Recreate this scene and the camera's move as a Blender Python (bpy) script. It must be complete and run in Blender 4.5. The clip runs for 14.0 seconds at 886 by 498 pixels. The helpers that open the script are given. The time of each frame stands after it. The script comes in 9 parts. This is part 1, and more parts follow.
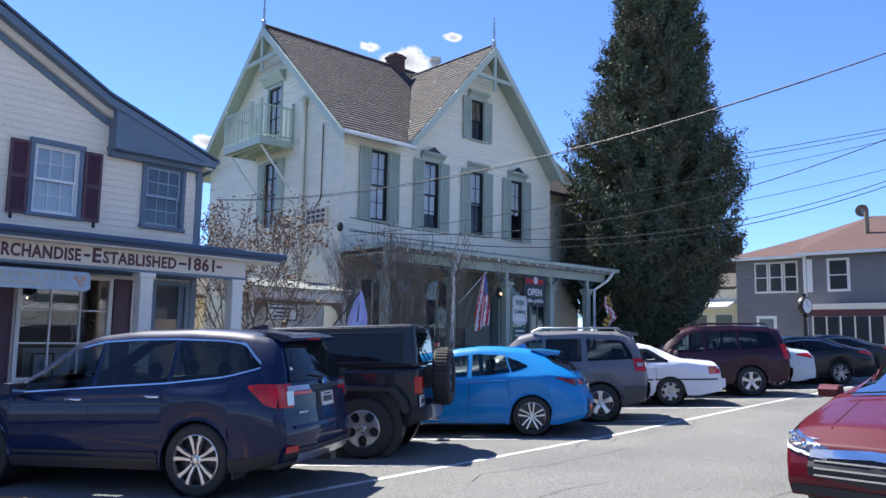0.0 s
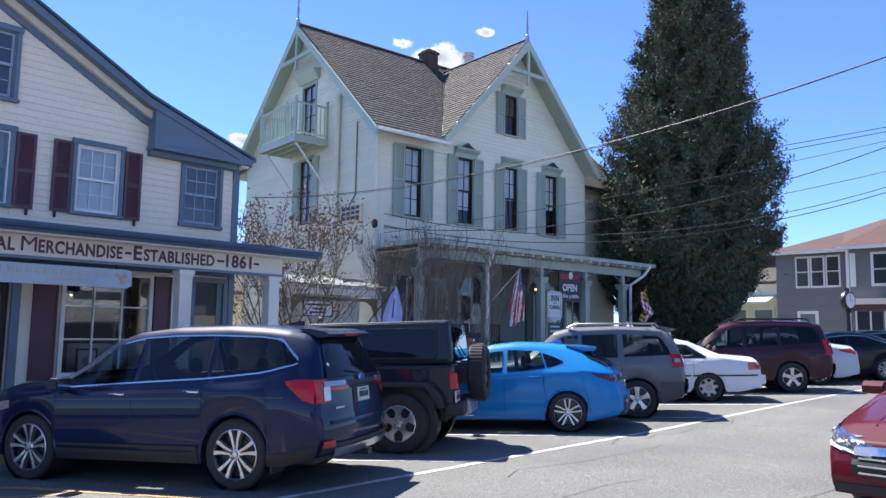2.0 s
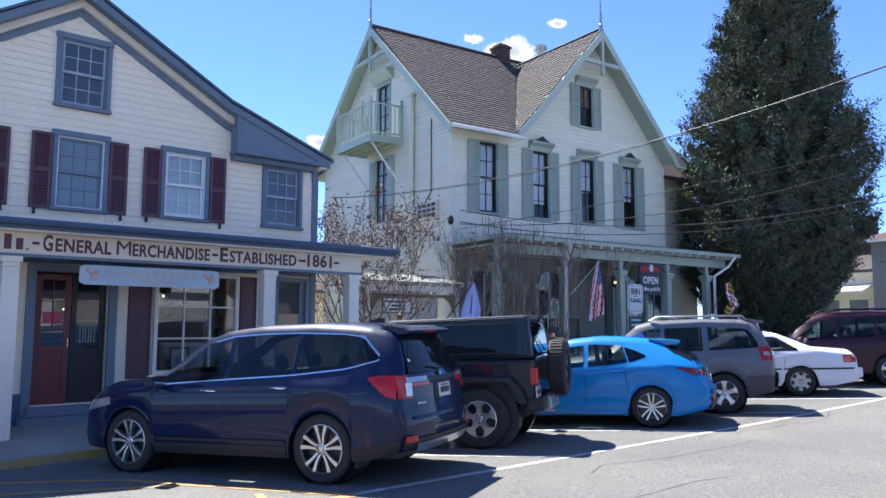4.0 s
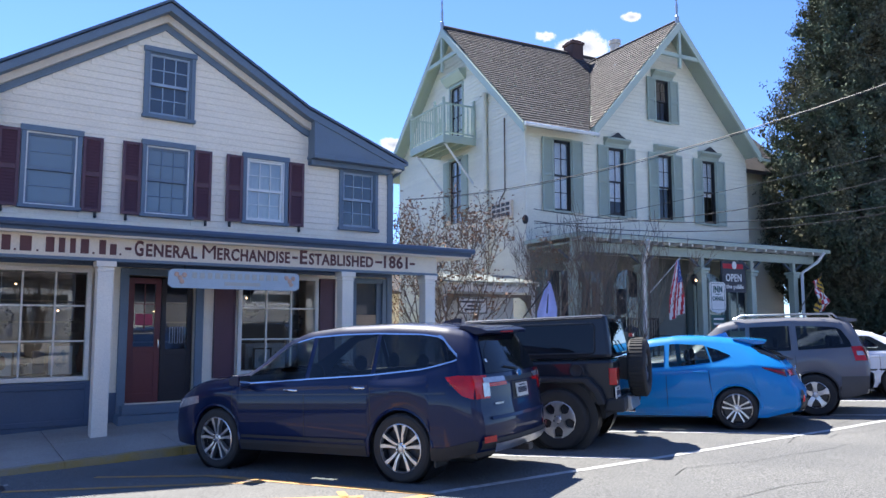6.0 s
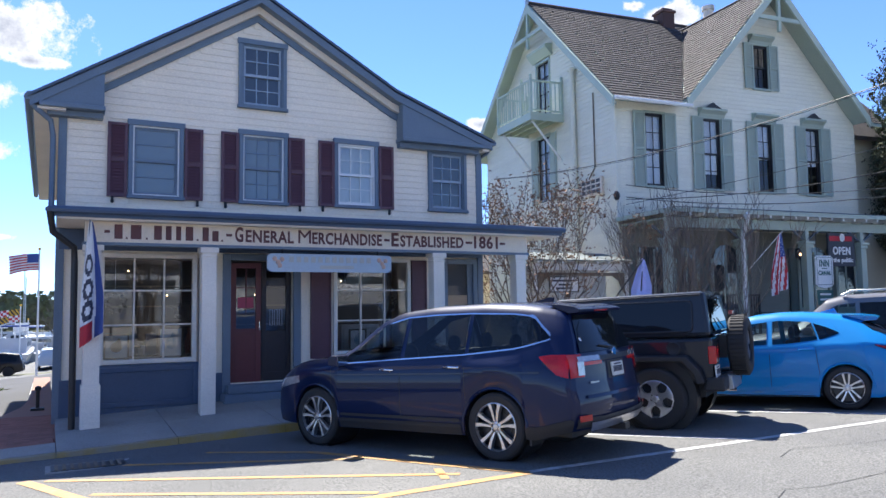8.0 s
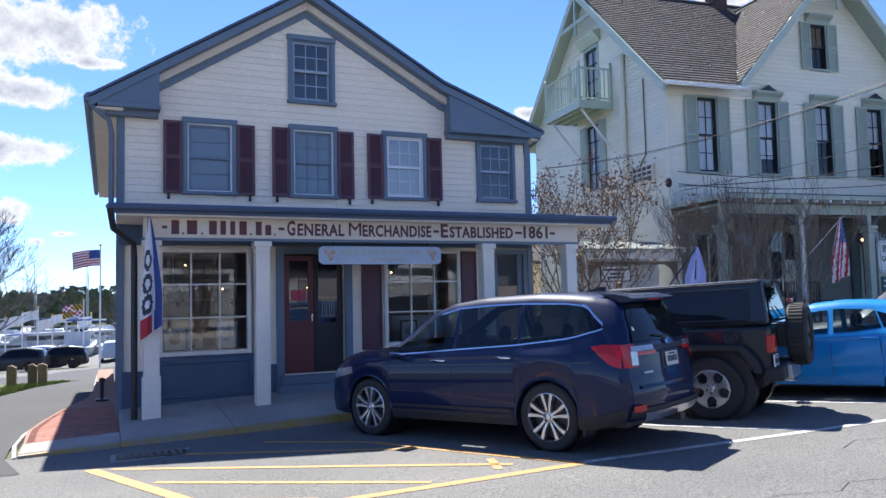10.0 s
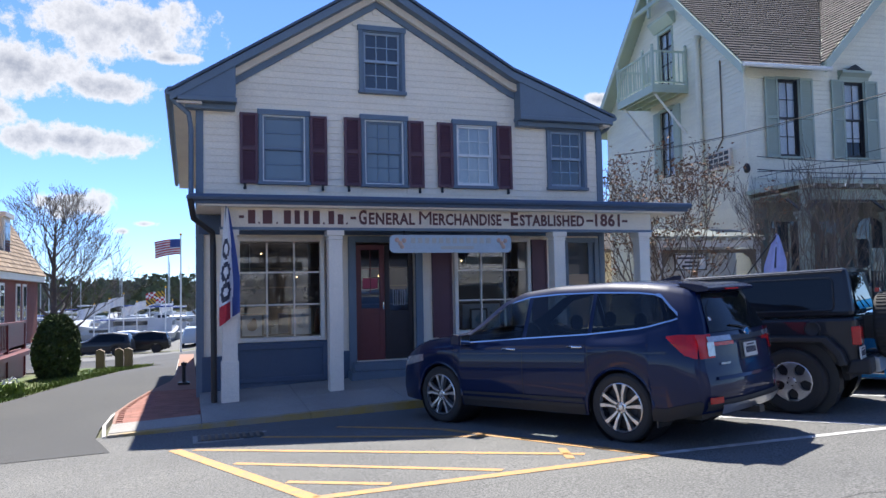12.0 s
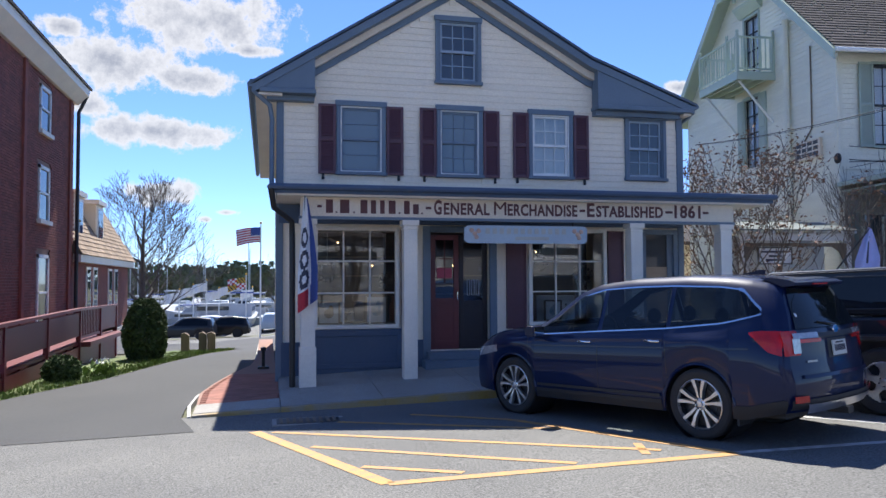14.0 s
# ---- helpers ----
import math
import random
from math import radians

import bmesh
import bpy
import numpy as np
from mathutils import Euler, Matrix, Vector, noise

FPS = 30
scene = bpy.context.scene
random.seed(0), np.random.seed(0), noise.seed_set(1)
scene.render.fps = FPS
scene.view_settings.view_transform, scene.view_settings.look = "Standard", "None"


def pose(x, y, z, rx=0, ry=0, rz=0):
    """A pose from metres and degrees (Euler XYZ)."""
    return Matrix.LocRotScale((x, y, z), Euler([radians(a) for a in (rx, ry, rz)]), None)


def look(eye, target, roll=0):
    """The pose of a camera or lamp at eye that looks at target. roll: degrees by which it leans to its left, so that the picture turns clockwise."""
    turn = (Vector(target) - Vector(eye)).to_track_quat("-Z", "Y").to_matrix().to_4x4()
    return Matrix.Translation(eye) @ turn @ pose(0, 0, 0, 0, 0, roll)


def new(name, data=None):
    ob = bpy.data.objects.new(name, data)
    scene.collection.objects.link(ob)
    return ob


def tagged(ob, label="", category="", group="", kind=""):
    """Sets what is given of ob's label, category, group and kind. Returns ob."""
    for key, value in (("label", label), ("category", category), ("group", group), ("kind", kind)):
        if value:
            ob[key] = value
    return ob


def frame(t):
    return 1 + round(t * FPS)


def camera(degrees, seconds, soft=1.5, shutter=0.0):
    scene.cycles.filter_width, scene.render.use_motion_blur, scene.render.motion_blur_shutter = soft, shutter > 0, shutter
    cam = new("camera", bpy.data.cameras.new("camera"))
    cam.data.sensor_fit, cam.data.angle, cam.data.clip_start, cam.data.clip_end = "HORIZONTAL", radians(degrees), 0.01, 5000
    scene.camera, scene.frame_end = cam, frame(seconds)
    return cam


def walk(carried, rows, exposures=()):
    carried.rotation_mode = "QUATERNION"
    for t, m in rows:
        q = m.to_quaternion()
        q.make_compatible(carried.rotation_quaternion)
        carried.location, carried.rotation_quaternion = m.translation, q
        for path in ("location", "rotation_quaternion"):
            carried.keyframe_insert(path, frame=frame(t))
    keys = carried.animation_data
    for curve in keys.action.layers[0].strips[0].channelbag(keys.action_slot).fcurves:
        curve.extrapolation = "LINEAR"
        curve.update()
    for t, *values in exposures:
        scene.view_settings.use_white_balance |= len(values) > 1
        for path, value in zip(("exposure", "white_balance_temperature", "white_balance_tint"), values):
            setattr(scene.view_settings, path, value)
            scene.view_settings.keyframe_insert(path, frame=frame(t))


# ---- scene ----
# ---- camera: turned on the spot by hand, with a small sway ----
EYE = 1.71
cam = camera(60.54, 14.0)
ROWS = [  # seconds, sideways sway, yaw, pitch, roll
    (0.0, 0.060, -48.30, 6.70, 0.91),
    (0.5, 0.058, -47.73, 6.62, 0.98),
    (1.0, 0.058, -47.79, 6.58, 1.30),
    (1.5, 0.056, -47.16, 6.40, 1.17),
    (2.0, 0.051, -45.72, 6.35, 0.85),
    (2.5, 0.046, -44.13, 6.22, 0.73),
    (3.0, 0.040, -42.54, 6.01, 0.47),
    (5.5, 0.018, -36.11, 6.16, -0.04),
    (6.0, 0.012, -34.33, 5.98, -0.12),
    (6.5, 0.005, -32.24, 5.50, -0.18),
    (7.0, -0.001, -30.36, 5.16, -0.41),
    (7.5, -0.006, -28.89, 4.88, -0.66),
    (8.0, -0.011, -27.58, 4.53, -0.82),
    (10.5, -0.026, -22.93, 3.74, -1.37),
    (11.0, -0.030, -21.78, 3.51, -1.30),
    (11.5, -0.035, -20.27, 3.40, -1.17),
    (12.0, -0.041, -18.63, 3.15, -1.14),
    (12.5, -0.047, -17.01, 2.80, -1.24),
    (13.0, -0.051, -15.71, 2.50, -0.90),
    (13.5, -0.055, -14.57, 2.40, -0.64),
    (14.0, -0.060, -13.08, 2.49, -0.26),
]
walk(cam, [(t, pose(s, 0, EYE, 90 + pitch, 0, yaw) @ pose(0, 0, 0, 0, 0, roll)) for t, s, yaw, pitch, roll in ROWS],
     exposures=[(0.0, 1.56), (3.0, 1.64), (5.5, 1.76), (7.5, 1.70), (10.5, 1.46), (14.0, 1.28)])
# ---- world, sun, exposure ----
SUN_WAY = Vector((0.06, 0.65, 1.0)).normalized()
world = bpy.data.worlds.new("sky")
scene.world = world
world.use_nodes = True
wt = world.node_tree
wt.nodes.clear()


def wnode(kind, **inputs):
    n = wt.nodes.new(kind)
    for k, v in inputs.items():
        n.inputs[k].default_value = v
    return n


def wmath(op, a, b=None, clamp=False):
    n = wt.nodes.new("ShaderNodeMath")
    n.operation, n.use_clamp = op, clamp
    for i, v in enumerate((a, b)):
        if v is None:
            continue
        if isinstance(v, (int, float)):
            n.inputs[i].default_value = v
        else:
            wt.links.new(v, n.inputs[i])
    return n.outputs[0]


sky = wt.nodes.new("ShaderNodeTexSky")
sky.sky_type, sky.sun_disc = "NISHITA", False
sky.sun_elevation = math.asin(SUN_WAY.z)
sky.sun_rotation = math.atan2(SUN_WAY.x, SUN_WAY.y)
sky.air_density, sky.dust_density, sky.ozone_density = 0.75, 0.0, 4.0
coord = wt.nodes.new("ShaderNodeTexCoord")
sep = wt.nodes.new("ShaderNodeSeparateXYZ")
wt.links.new(coord.outputs["Generated"], sep.inputs[0])
az = wmath("ARCTAN2", sep.outputs[0], sep.outputs[1])
el = wmath("ARCSINE", sep.outputs[2])
# fair-weather clouds: (azimuth, elevation, half width, half height) in radians
CLOUDS = [(-0.091, 0.322, 0.123, 0.046), (-0.185, 0.263, 0.097, 0.034), (-0.097, 0.252, 0.071, 0.022), (-0.133, 0.186, 0.108, 0.022),
          (-0.216, 0.210, 0.037, 0.018), (-0.119, 0.112, 0.046, 0.018), (-0.051, 0.089, 0.019, 0.005), (-0.075, 0.080, 0.015, 0.006),
          (-0.241, 0.298, 0.037, 0.015), (0.784, 0.357, 0.049, 0.019), (0.739, 0.374, 0.019, 0.009), (0.853, 0.389, 0.015, 0.006),
          (0.533, 0.240, 0.019, 0.010), (-0.022, 0.291, 0.045, 0.010),
          (-0.55, 0.24, 0.12, 0.05), (-0.8, 0.4, 0.2, 0.07), (-1.3, 0.3, 0.2, 0.06),
          (-2.0, 0.5, 0.3, 0.08), (1.6, 0.6, 0.2, 0.08), (2.4, 0.35, 0.3, 0.08), (3.0, 0.6, 0.2, 0.1)]
warp = wnode("ShaderNodeTexNoise", Scale=24.0, Detail=8.0, Roughness=0.68)
wt.links.new(coord.outputs["Generated"], warp.inputs["Vector"])
field = None
for ca, ce, wa, we in CLOUDS:
    dx = wmath("DIVIDE", wmath("SUBTRACT", az, ca), wa)
    dy = wmath("DIVIDE", wmath("SUBTRACT", el, ce), we)
    d = wmath("SQRT", wmath("ADD", wmath("MULTIPLY", dx, dx), wmath("MULTIPLY", dy, dy)))
    v = wmath("SUBTRACT", 1.0, d)
    field = v if field is None else wmath("MAXIMUM", field, v)
puff = wmath("ADD", wmath("MAXIMUM", field, -1.2), wmath("MULTIPLY", wmath("SUBTRACT", warp.outputs[0], 0.5), 2.6))
mask = wmath("MULTIPLY", wmath("SUBTRACT", puff, 0.05), 3.2, True)
body = wmath("MULTIPLY", wmath("SUBTRACT", puff, 0.38), 1.5, True)
tone = wt.nodes.new("ShaderNodeMix")
tone.data_type = "RGBA"
tone.inputs["A"].default_value, tone.inputs["B"].default_value = (4.5, 4.5, 4.6, 1), (2.3, 2.4, 2.65, 1)
wt.links.new(body, tone.inputs["Factor"])
mix = wt.nodes.new("ShaderNodeMix")
mix.data_type = "RGBA"
wt.links.new(wmath("MULTIPLY", mask, 0.93), mix.inputs["Factor"])
tint = wt.nodes.new("ShaderNodeMix")
tint.data_type, tint.blend_type = "RGBA", "MULTIPLY"
tint.inputs["Factor"].default_value, tint.inputs["B"].default_value = 1.0, (0.69, 0.83, 1.13, 1)
wt.links.new(sky.outputs[0], tint.inputs["A"])
wt.links.new(tint.outputs["Result"], mix.inputs["A"])
wt.links.new(tone.outputs["Result"], mix.inputs["B"])
bg = wnode("ShaderNodeBackground", Strength=0.083)
wt.links.new(mix.outputs["Result"], bg.inputs["Color"])
wout = wt.nodes.new("ShaderNodeOutputWorld")
wt.links.new(bg.outputs[0], wout.inputs[0])

sun = new("sun", bpy.data.lights.new("sun", "SUN"))
sun.data.energy, sun.data.angle, sun.data.color = 4.1, radians(0.53), (1.0, 0.96, 0.90)
sun.matrix_world = look(SUN_WAY * 60, (0, 0, 0))
# ---- materials ----
def material(name, color, rough=0.6, metal=0.0, second=None, scale=3.0, amount=0.5, grain=60.0, bump=0.15, stretch=(1, 1, 1),
             coat=0.0, spread=0.0, speck=0.12):
    """Base colour with stains at one scale and grain at another; spread varies piece by piece."""
    m = bpy.data.materials.new(name)
    m.use_nodes = True
    t = m.node_tree
    b = t.nodes["Principled BSDF"]
    b.inputs["Roughness"].default_value, b.inputs["Metallic"].default_value = rough, metal
    b.inputs["Coat Weight"].default_value, b.inputs["Coat Roughness"].default_value = coat, 0.03
    if second is None:
        second = [c * 0.8 for c in color]
    co, mp = t.nodes.new("ShaderNodeTexCoord"), t.nodes.new("ShaderNodeMapping")
    mp.inputs["Scale"].default_value = stretch
    t.links.new(co.outputs["Object"], mp.inputs["Vector"])
    big, fine = t.nodes.new("ShaderNodeTexNoise"), t.nodes.new("ShaderNodeTexNoise")
    big.inputs["Scale"].default_value, big.inputs["Detail"].default_value = scale, 5
    fine.inputs["Scale"].default_value, fine.inputs["Detail"].default_value = grain, 3
    for n in (big, fine):
        t.links.new(mp.outputs[0], n.inputs["Vector"])
    ramp = t.nodes.new("ShaderNodeMapRange")
    ramp.inputs["From Min"].default_value, ramp.inputs["From Max"].default_value = 0.35, 0.7
    ramp.inputs["To Max"].default_value = amount
    t.links.new(big.outputs[0], ramp.inputs["Value"])
    mx = t.nodes.new("ShaderNodeMix")
    mx.data_type = "RGBA"
    mx.inputs["A"].default_value, mx.inputs["B"].default_value = (*color, 1), (*second, 1)
    t.links.new(ramp.outputs[0], mx.inputs["Factor"])
    hs = t.nodes.new("ShaderNodeHueSaturation")
    t.links.new(mx.outputs["Result"], hs.inputs["Color"])
    vr = t.nodes.new("ShaderNodeMapRange")
    vr.inputs["From Min"].default_value, vr.inputs["From Max"].default_value = 0.25, 0.75
    vr.inputs["To Min"].default_value, vr.inputs["To Max"].default_value = 1 - speck, 1 + speck
    t.links.new(fine.outputs[0], vr.inputs["Value"])
    val = vr.outputs[0]
    if spread:
        oi, g = t.nodes.new("ShaderNodeObjectInfo"), t.nodes.new("ShaderNodeNewGeometry")
        sm, mr, mu = t.nodes.new("ShaderNodeMath"), t.nodes.new("ShaderNodeMapRange"), t.nodes.new("ShaderNodeMath")
        fr = t.nodes.new("ShaderNodeMath")
        fr.operation, mu.operation = "FRACT", "MULTIPLY"
        t.links.new(oi.outputs["Random"], sm.inputs[0])
        t.links.new(g.outputs["Random Per Island"], sm.inputs[1])
        t.links.new(sm.outputs[0], fr.inputs[0])
        t.links.new(fr.outputs[0], mr.inputs["Value"])
        mr.inputs["To Min"].default_value, mr.inputs["To Max"].default_value = 1 - spread, 1 + spread
        t.links.new(mr.outputs[0], mu.inputs[0])
        t.links.new(val, mu.inputs[1])
        val = mu.outputs[0]
    t.links.new(val, hs.inputs["Value"])
    t.links.new(hs.outputs[0], b.inputs["Base Color"])
    if bump:
        bp = t.nodes.new("ShaderNodeBump")
        bp.inputs["Strength"].default_value, bp.inputs["Distance"].default_value = bump, 0.01
        t.links.new(fine.outputs[0], bp.inputs["Height"])
        t.links.new(bp.outputs[0], b.inputs["Normal"])
    return m


def glass(name, tint, rough=0.02, clear=0.0):
    """Window glass over a dark room; clear lets that share of the view pass."""
    m = bpy.data.materials.new(name)
    m.use_nodes = True
    t = m.node_tree
    b = t.nodes["Principled BSDF"]
    b.inputs["Base Color"].default_value = (*tint, 1)
    b.inputs["Roughness"].default_value = rough
    b.inputs["IOR"].default_value = 1.52
    b.inputs["Specular IOR Level"].default_value = 0.8
    if clear:
        tr, mxs = t.nodes.new("ShaderNodeBsdfTransparent"), t.nodes.new("ShaderNodeMixShader")
        tr.inputs[0].default_value = (0.85, 0.9, 0.9, 1)
        mxs.inputs[0].default_value = clear
        t.links.new(b.outputs[0], mxs.inputs[1])
        t.links.new(tr.outputs[0], mxs.inputs[2])
        t.links.new(mxs.outputs[0], t.nodes["Material Output"].inputs[0])
    return m


def clear_glass(name, tint, ior=1.5):
    """Thin clear pane: what lies behind it, tinted, under a mirror-like gloss."""
    m = bpy.data.materials.new(name)
    m.use_nodes = True
    t = m.node_tree
    t.nodes.remove(t.nodes["Principled BSDF"])
    tr, gl, mx, fr = (t.nodes.new("ShaderNode" + k) for k in ("BsdfTransparent", "BsdfGlossy", "MixShader", "Fresnel"))
    tr.inputs[0].default_value = (*tint, 1)
    gl.inputs["Roughness"].default_value = 0.01
    fr.inputs["IOR"].default_value = ior
    t.links.new(fr.outputs[0], mx.inputs[0])
    t.links.new(tr.outputs[0], mx.inputs[1])
    t.links.new(gl.outputs[0], mx.inputs[2])
    t.links.new(mx.outputs[0], t.nodes["Material Output"].inputs[0])
    return m


def glow(name, color, power):
    m = bpy.data.materials.new(name)
    m.use_nodes = True
    b = m.node_tree.nodes["Principled BSDF"]
    b.inputs["Base Color"].default_value = (*color, 1)
    b.inputs["Emission Color"].default_value = (*color, 1)
    b.inputs["Emission Strength"].default_value = power
    return m


ASPHALT = material("asphalt", (0.112, 0.112, 0.108), 0.85, second=(0.158, 0.156, 0.145), scale=0.45, amount=0.9, grain=52, bump=0.9, speck=0.7)
NEW_ASPHALT = material("fresh_asphalt", (0.040, 0.041, 0.043), 0.85, second=(0.060, 0.060, 0.060), scale=0.5, grain=45, bump=0.6, speck=0.3)
CONCRETE = material("concrete", (0.35, 0.33, 0.30), 0.85, second=(0.25, 0.235, 0.215), scale=1.2, amount=0.7, grain=50, bump=0.3, speck=0.25)
GRASS = material("grass", (0.07, 0.12, 0.03), 0.9, second=(0.13, 0.14, 0.05), scale=0.8, amount=0.8, grain=30, bump=0.6)
EARTH = material("earth", (0.12, 0.11, 0.07), 0.95, second=(0.08, 0.11, 0.04), scale=0.1, amount=0.9, grain=10, bump=0.5)
BAR_GREY = material("grey_blue_sash", (0.33, 0.40, 0.47), 0.5, bump=0.03)
YELLOW = material("yellow_paint", (0.54, 0.27, 0.065), 0.7, second=(0.30, 0.20, 0.11), scale=9, amount=0.95, grain=80, bump=0.3)
WHITE_LINE = material("white_road_paint", (0.56, 0.56, 0.54), 0.8, second=(0.26, 0.26, 0.255), scale=7, amount=0.9, grain=80, bump=0.3)
CREAM = material("cream_clapboard", (0.88, 0.775, 0.62), 0.55, second=(0.80, 0.70, 0.55), scale=1.2, amount=0.5, grain=25, bump=0.06, stretch=(1, 1, 4), spread=0.03)
CREAM_TRIM = material("cream_trim", (0.80, 0.73, 0.63), 0.5, second=(0.66, 0.61, 0.54), scale=2, amount=0.5, bump=0.05)
SIGN_CREAM = material("sign_board", (0.74, 0.64, 0.51), 0.5, second=(0.66, 0.56, 0.44), scale=2, amount=0.5, bump=0.05)
BLUE_TRIM = material("slate_blue_paint", (0.135, 0.182, 0.235), 0.5, second=(0.11, 0.150, 0.200), scale=2, amount=0.6, bump=0.06)
MAROON = material("maroon_paint", (0.11, 0.045, 0.058), 0.5, second=(0.085, 0.034, 0.046), scale=3, amount=0.6, bump=0.06)
LETTER = material("maroon_lettering", (0.11, 0.035, 0.035), 0.55, bump=0.0)
INN_WHITE = material("inn_white_clapboard", (0.80, 0.77, 0.63), 0.55, second=(0.70, 0.675, 0.55), scale=1.1, amount=0.5, grain=25, bump=0.06, stretch=(1, 1, 3), spread=0.03)
SAGE = material("sage_green_paint", (0.37, 0.43, 0.36), 0.55, second=(0.31, 0.37, 0.31), scale=2, amount=0.5, bump=0.05)
PALE_SAGE = material("pale_sage_paint", (0.45, 0.52, 0.43), 0.55, second=(0.38, 0.45, 0.37), scale=2, amount=0.5, bump=0.05)
SHINGLE = material("brown_grey_shingle", (0.072, 0.062, 0.061), 0.9, second=(0.044, 0.040, 0.042), scale=1.6, amount=0.8, grain=40, bump=0.4, spread=0.22)
DARK_BLUE = material("dark_navy_paint", (0.060, 0.095, 0.155), 0.5, second=(0.048, 0.078, 0.13), scale=2, amount=0.6, bump=0.06)
DARK_ROOF = material("dark_metal_roof", (0.07, 0.10, 0.14), 0.4, second=(0.05, 0.07, 0.10), scale=2, amount=0.5, bump=0.05)
BRICK = material("red_brick", (0.24, 0.07, 0.05), 0.85, second=(0.16, 0.05, 0.042), scale=2, amount=0.7, grain=40, bump=0.3, spread=0.2)
MORTAR = material("mortar", (0.30, 0.18, 0.14), 0.9, scale=3, bump=0.3)
DARK_BRICK = material("chimney_brick", (0.13, 0.07, 0.06), 0.9, second=(0.06, 0.045, 0.045), scale=3, bump=0.3, spread=0.2)
PAVER = material("paving_brick", (0.30, 0.12, 0.085), 0.85, second=(0.22, 0.10, 0.08), scale=2, bump=0.3, spread=0.2)
GLASS = glass("window_glass", (0.042, 0.050, 0.058))
SHADE_GLASS = glass("blind_behind_glass", (0.14, 0.17, 0.18), 0.05)
SHOP_GLASS = clear_glass("shop_glass", (0.80, 0.84, 0.84), 2.2)
WHITE_PAINT = material("white_paint", (0.78, 0.78, 0.76), 0.5, second=(0.66, 0.66, 0.64), scale=3, amount=0.4, bump=0.04)
CURTAIN = material("white_curtain", (0.86, 0.86, 0.84), 0.9, second=(0.68, 0.70, 0.7), scale=9, amount=0.8, stretch=(4, 4, 0.6), bump=0.2)
BLACK = material("black_metal", (0.015, 0.015, 0.017), 0.45, bump=0.04)
# dark colour that stands in for indoor shade on sheets behind windows
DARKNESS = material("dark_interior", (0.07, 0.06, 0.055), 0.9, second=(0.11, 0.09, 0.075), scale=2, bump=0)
GALV = material("grey_metal", (0.42, 0.43, 0.43), 0.4, 0.8, scale=4, bump=0.05)
WOOD = material("weathered_wood", (0.22, 0.17, 0.12), 0.8, second=(0.14, 0.11, 0.08), scale=2, grain=30, stretch=(4, 4, 0.5), bump=0.3)
DOOR_RED = material("brick_red_door", (0.14, 0.03, 0.03), 0.5, second=(0.11, 0.025, 0.025), scale=3, bump=0.05)
PLY = material("plywood_panel", (0.40, 0.29, 0.19), 0.7, second=(0.33, 0.23, 0.15), scale=2, stretch=(1, 1, 5), bump=0.1)
FLAG_BLUE = material("flag_blue", (0.045, 0.085, 0.28), 0.8, bump=0.05)
FLAG_WHITE = material("flag_white", (0.75, 0.75, 0.75), 0.8, bump=0.05)
FLAG_RED = material("flag_red", (0.5, 0.03, 0.045), 0.8, bump=0.05)
FLAG_GOLD = material("flag_gold", (0.7, 0.4, 0.04), 0.8, bump=0.05)
LAVENDER = material("lavender_cloth", (0.48, 0.46, 0.72), 0.8, bump=0.05)
PORCH_BULB = glow("porch_bulb", (1.0, 0.55, 0.24), 1.3)
WARM_LAMP = glow("lit_bulb", (1.0, 0.60, 0.28), 4.0)
BARK = material("bark", (0.10, 0.085, 0.075), 0.9, second=(0.15, 0.13, 0.115), scale=4, grain=25, stretch=(3, 3, 0.6), bump=0.6)
TWIG = material("pale_twig", (0.15, 0.118, 0.095), 0.85, second=(0.10, 0.08, 0.068), scale=5, bump=0.2)
DRY_LEAF = material("dry_brown_leaf", (0.20, 0.105, 0.06), 0.8, second=(0.26, 0.16, 0.09), scale=3, spread=0.35, bump=0)
CEDAR = material("dark_cedar_foliage", (0.085, 0.120, 0.082), 0.9, second=(0.150, 0.120, 0.075), scale=0.9, amount=0.75, spread=0.35, bump=0)
CEDAR.node_tree.nodes["Principled BSDF"].inputs["Specular IOR Level"].default_value = 0.1
SPRING = material("spring_leaf", (0.20, 0.28, 0.06), 0.7, second=(0.14, 0.2, 0.05), scale=0.5, spread=0.3, bump=0)
HEDGE = material("hedge_leaf", (0.06, 0.095, 0.028), 0.85, second=(0.09, 0.12, 0.03), scale=1, spread=0.4, bump=0)
WOODS = material("budding_woods", (0.13, 0.125, 0.075), 0.95, second=(0.10, 0.13, 0.055), scale=0.08, amount=0.9, spread=0.35, bump=0)
RAIL_RED = material("oxblood_paint", (0.16, 0.022, 0.03), 0.45, second=(0.12, 0.018, 0.025), scale=2, bump=0.06)
GREY_SIDING = material("grey_siding", (0.19, 0.19, 0.20), 0.6, second=(0.16, 0.16, 0.17), scale=1, stretch=(1, 1, 4), bump=0.05, spread=0.03)
RED_ROOF = material("faded_red_roof", (0.095, 0.048, 0.042), 0.9, second=(0.062, 0.038, 0.036), scale=1, bump=0.3, spread=0.1)
WATER = material("marina_water", (0.05, 0.08, 0.10), 0.08, scale=0.3, grain=2, bump=0.3)
BOAT_WHITE = material("boat_gelcoat", (0.50, 0.52, 0.54), 0.3, second=(0.36, 0.38, 0.41), scale=0.8, amount=0.6, bump=0)
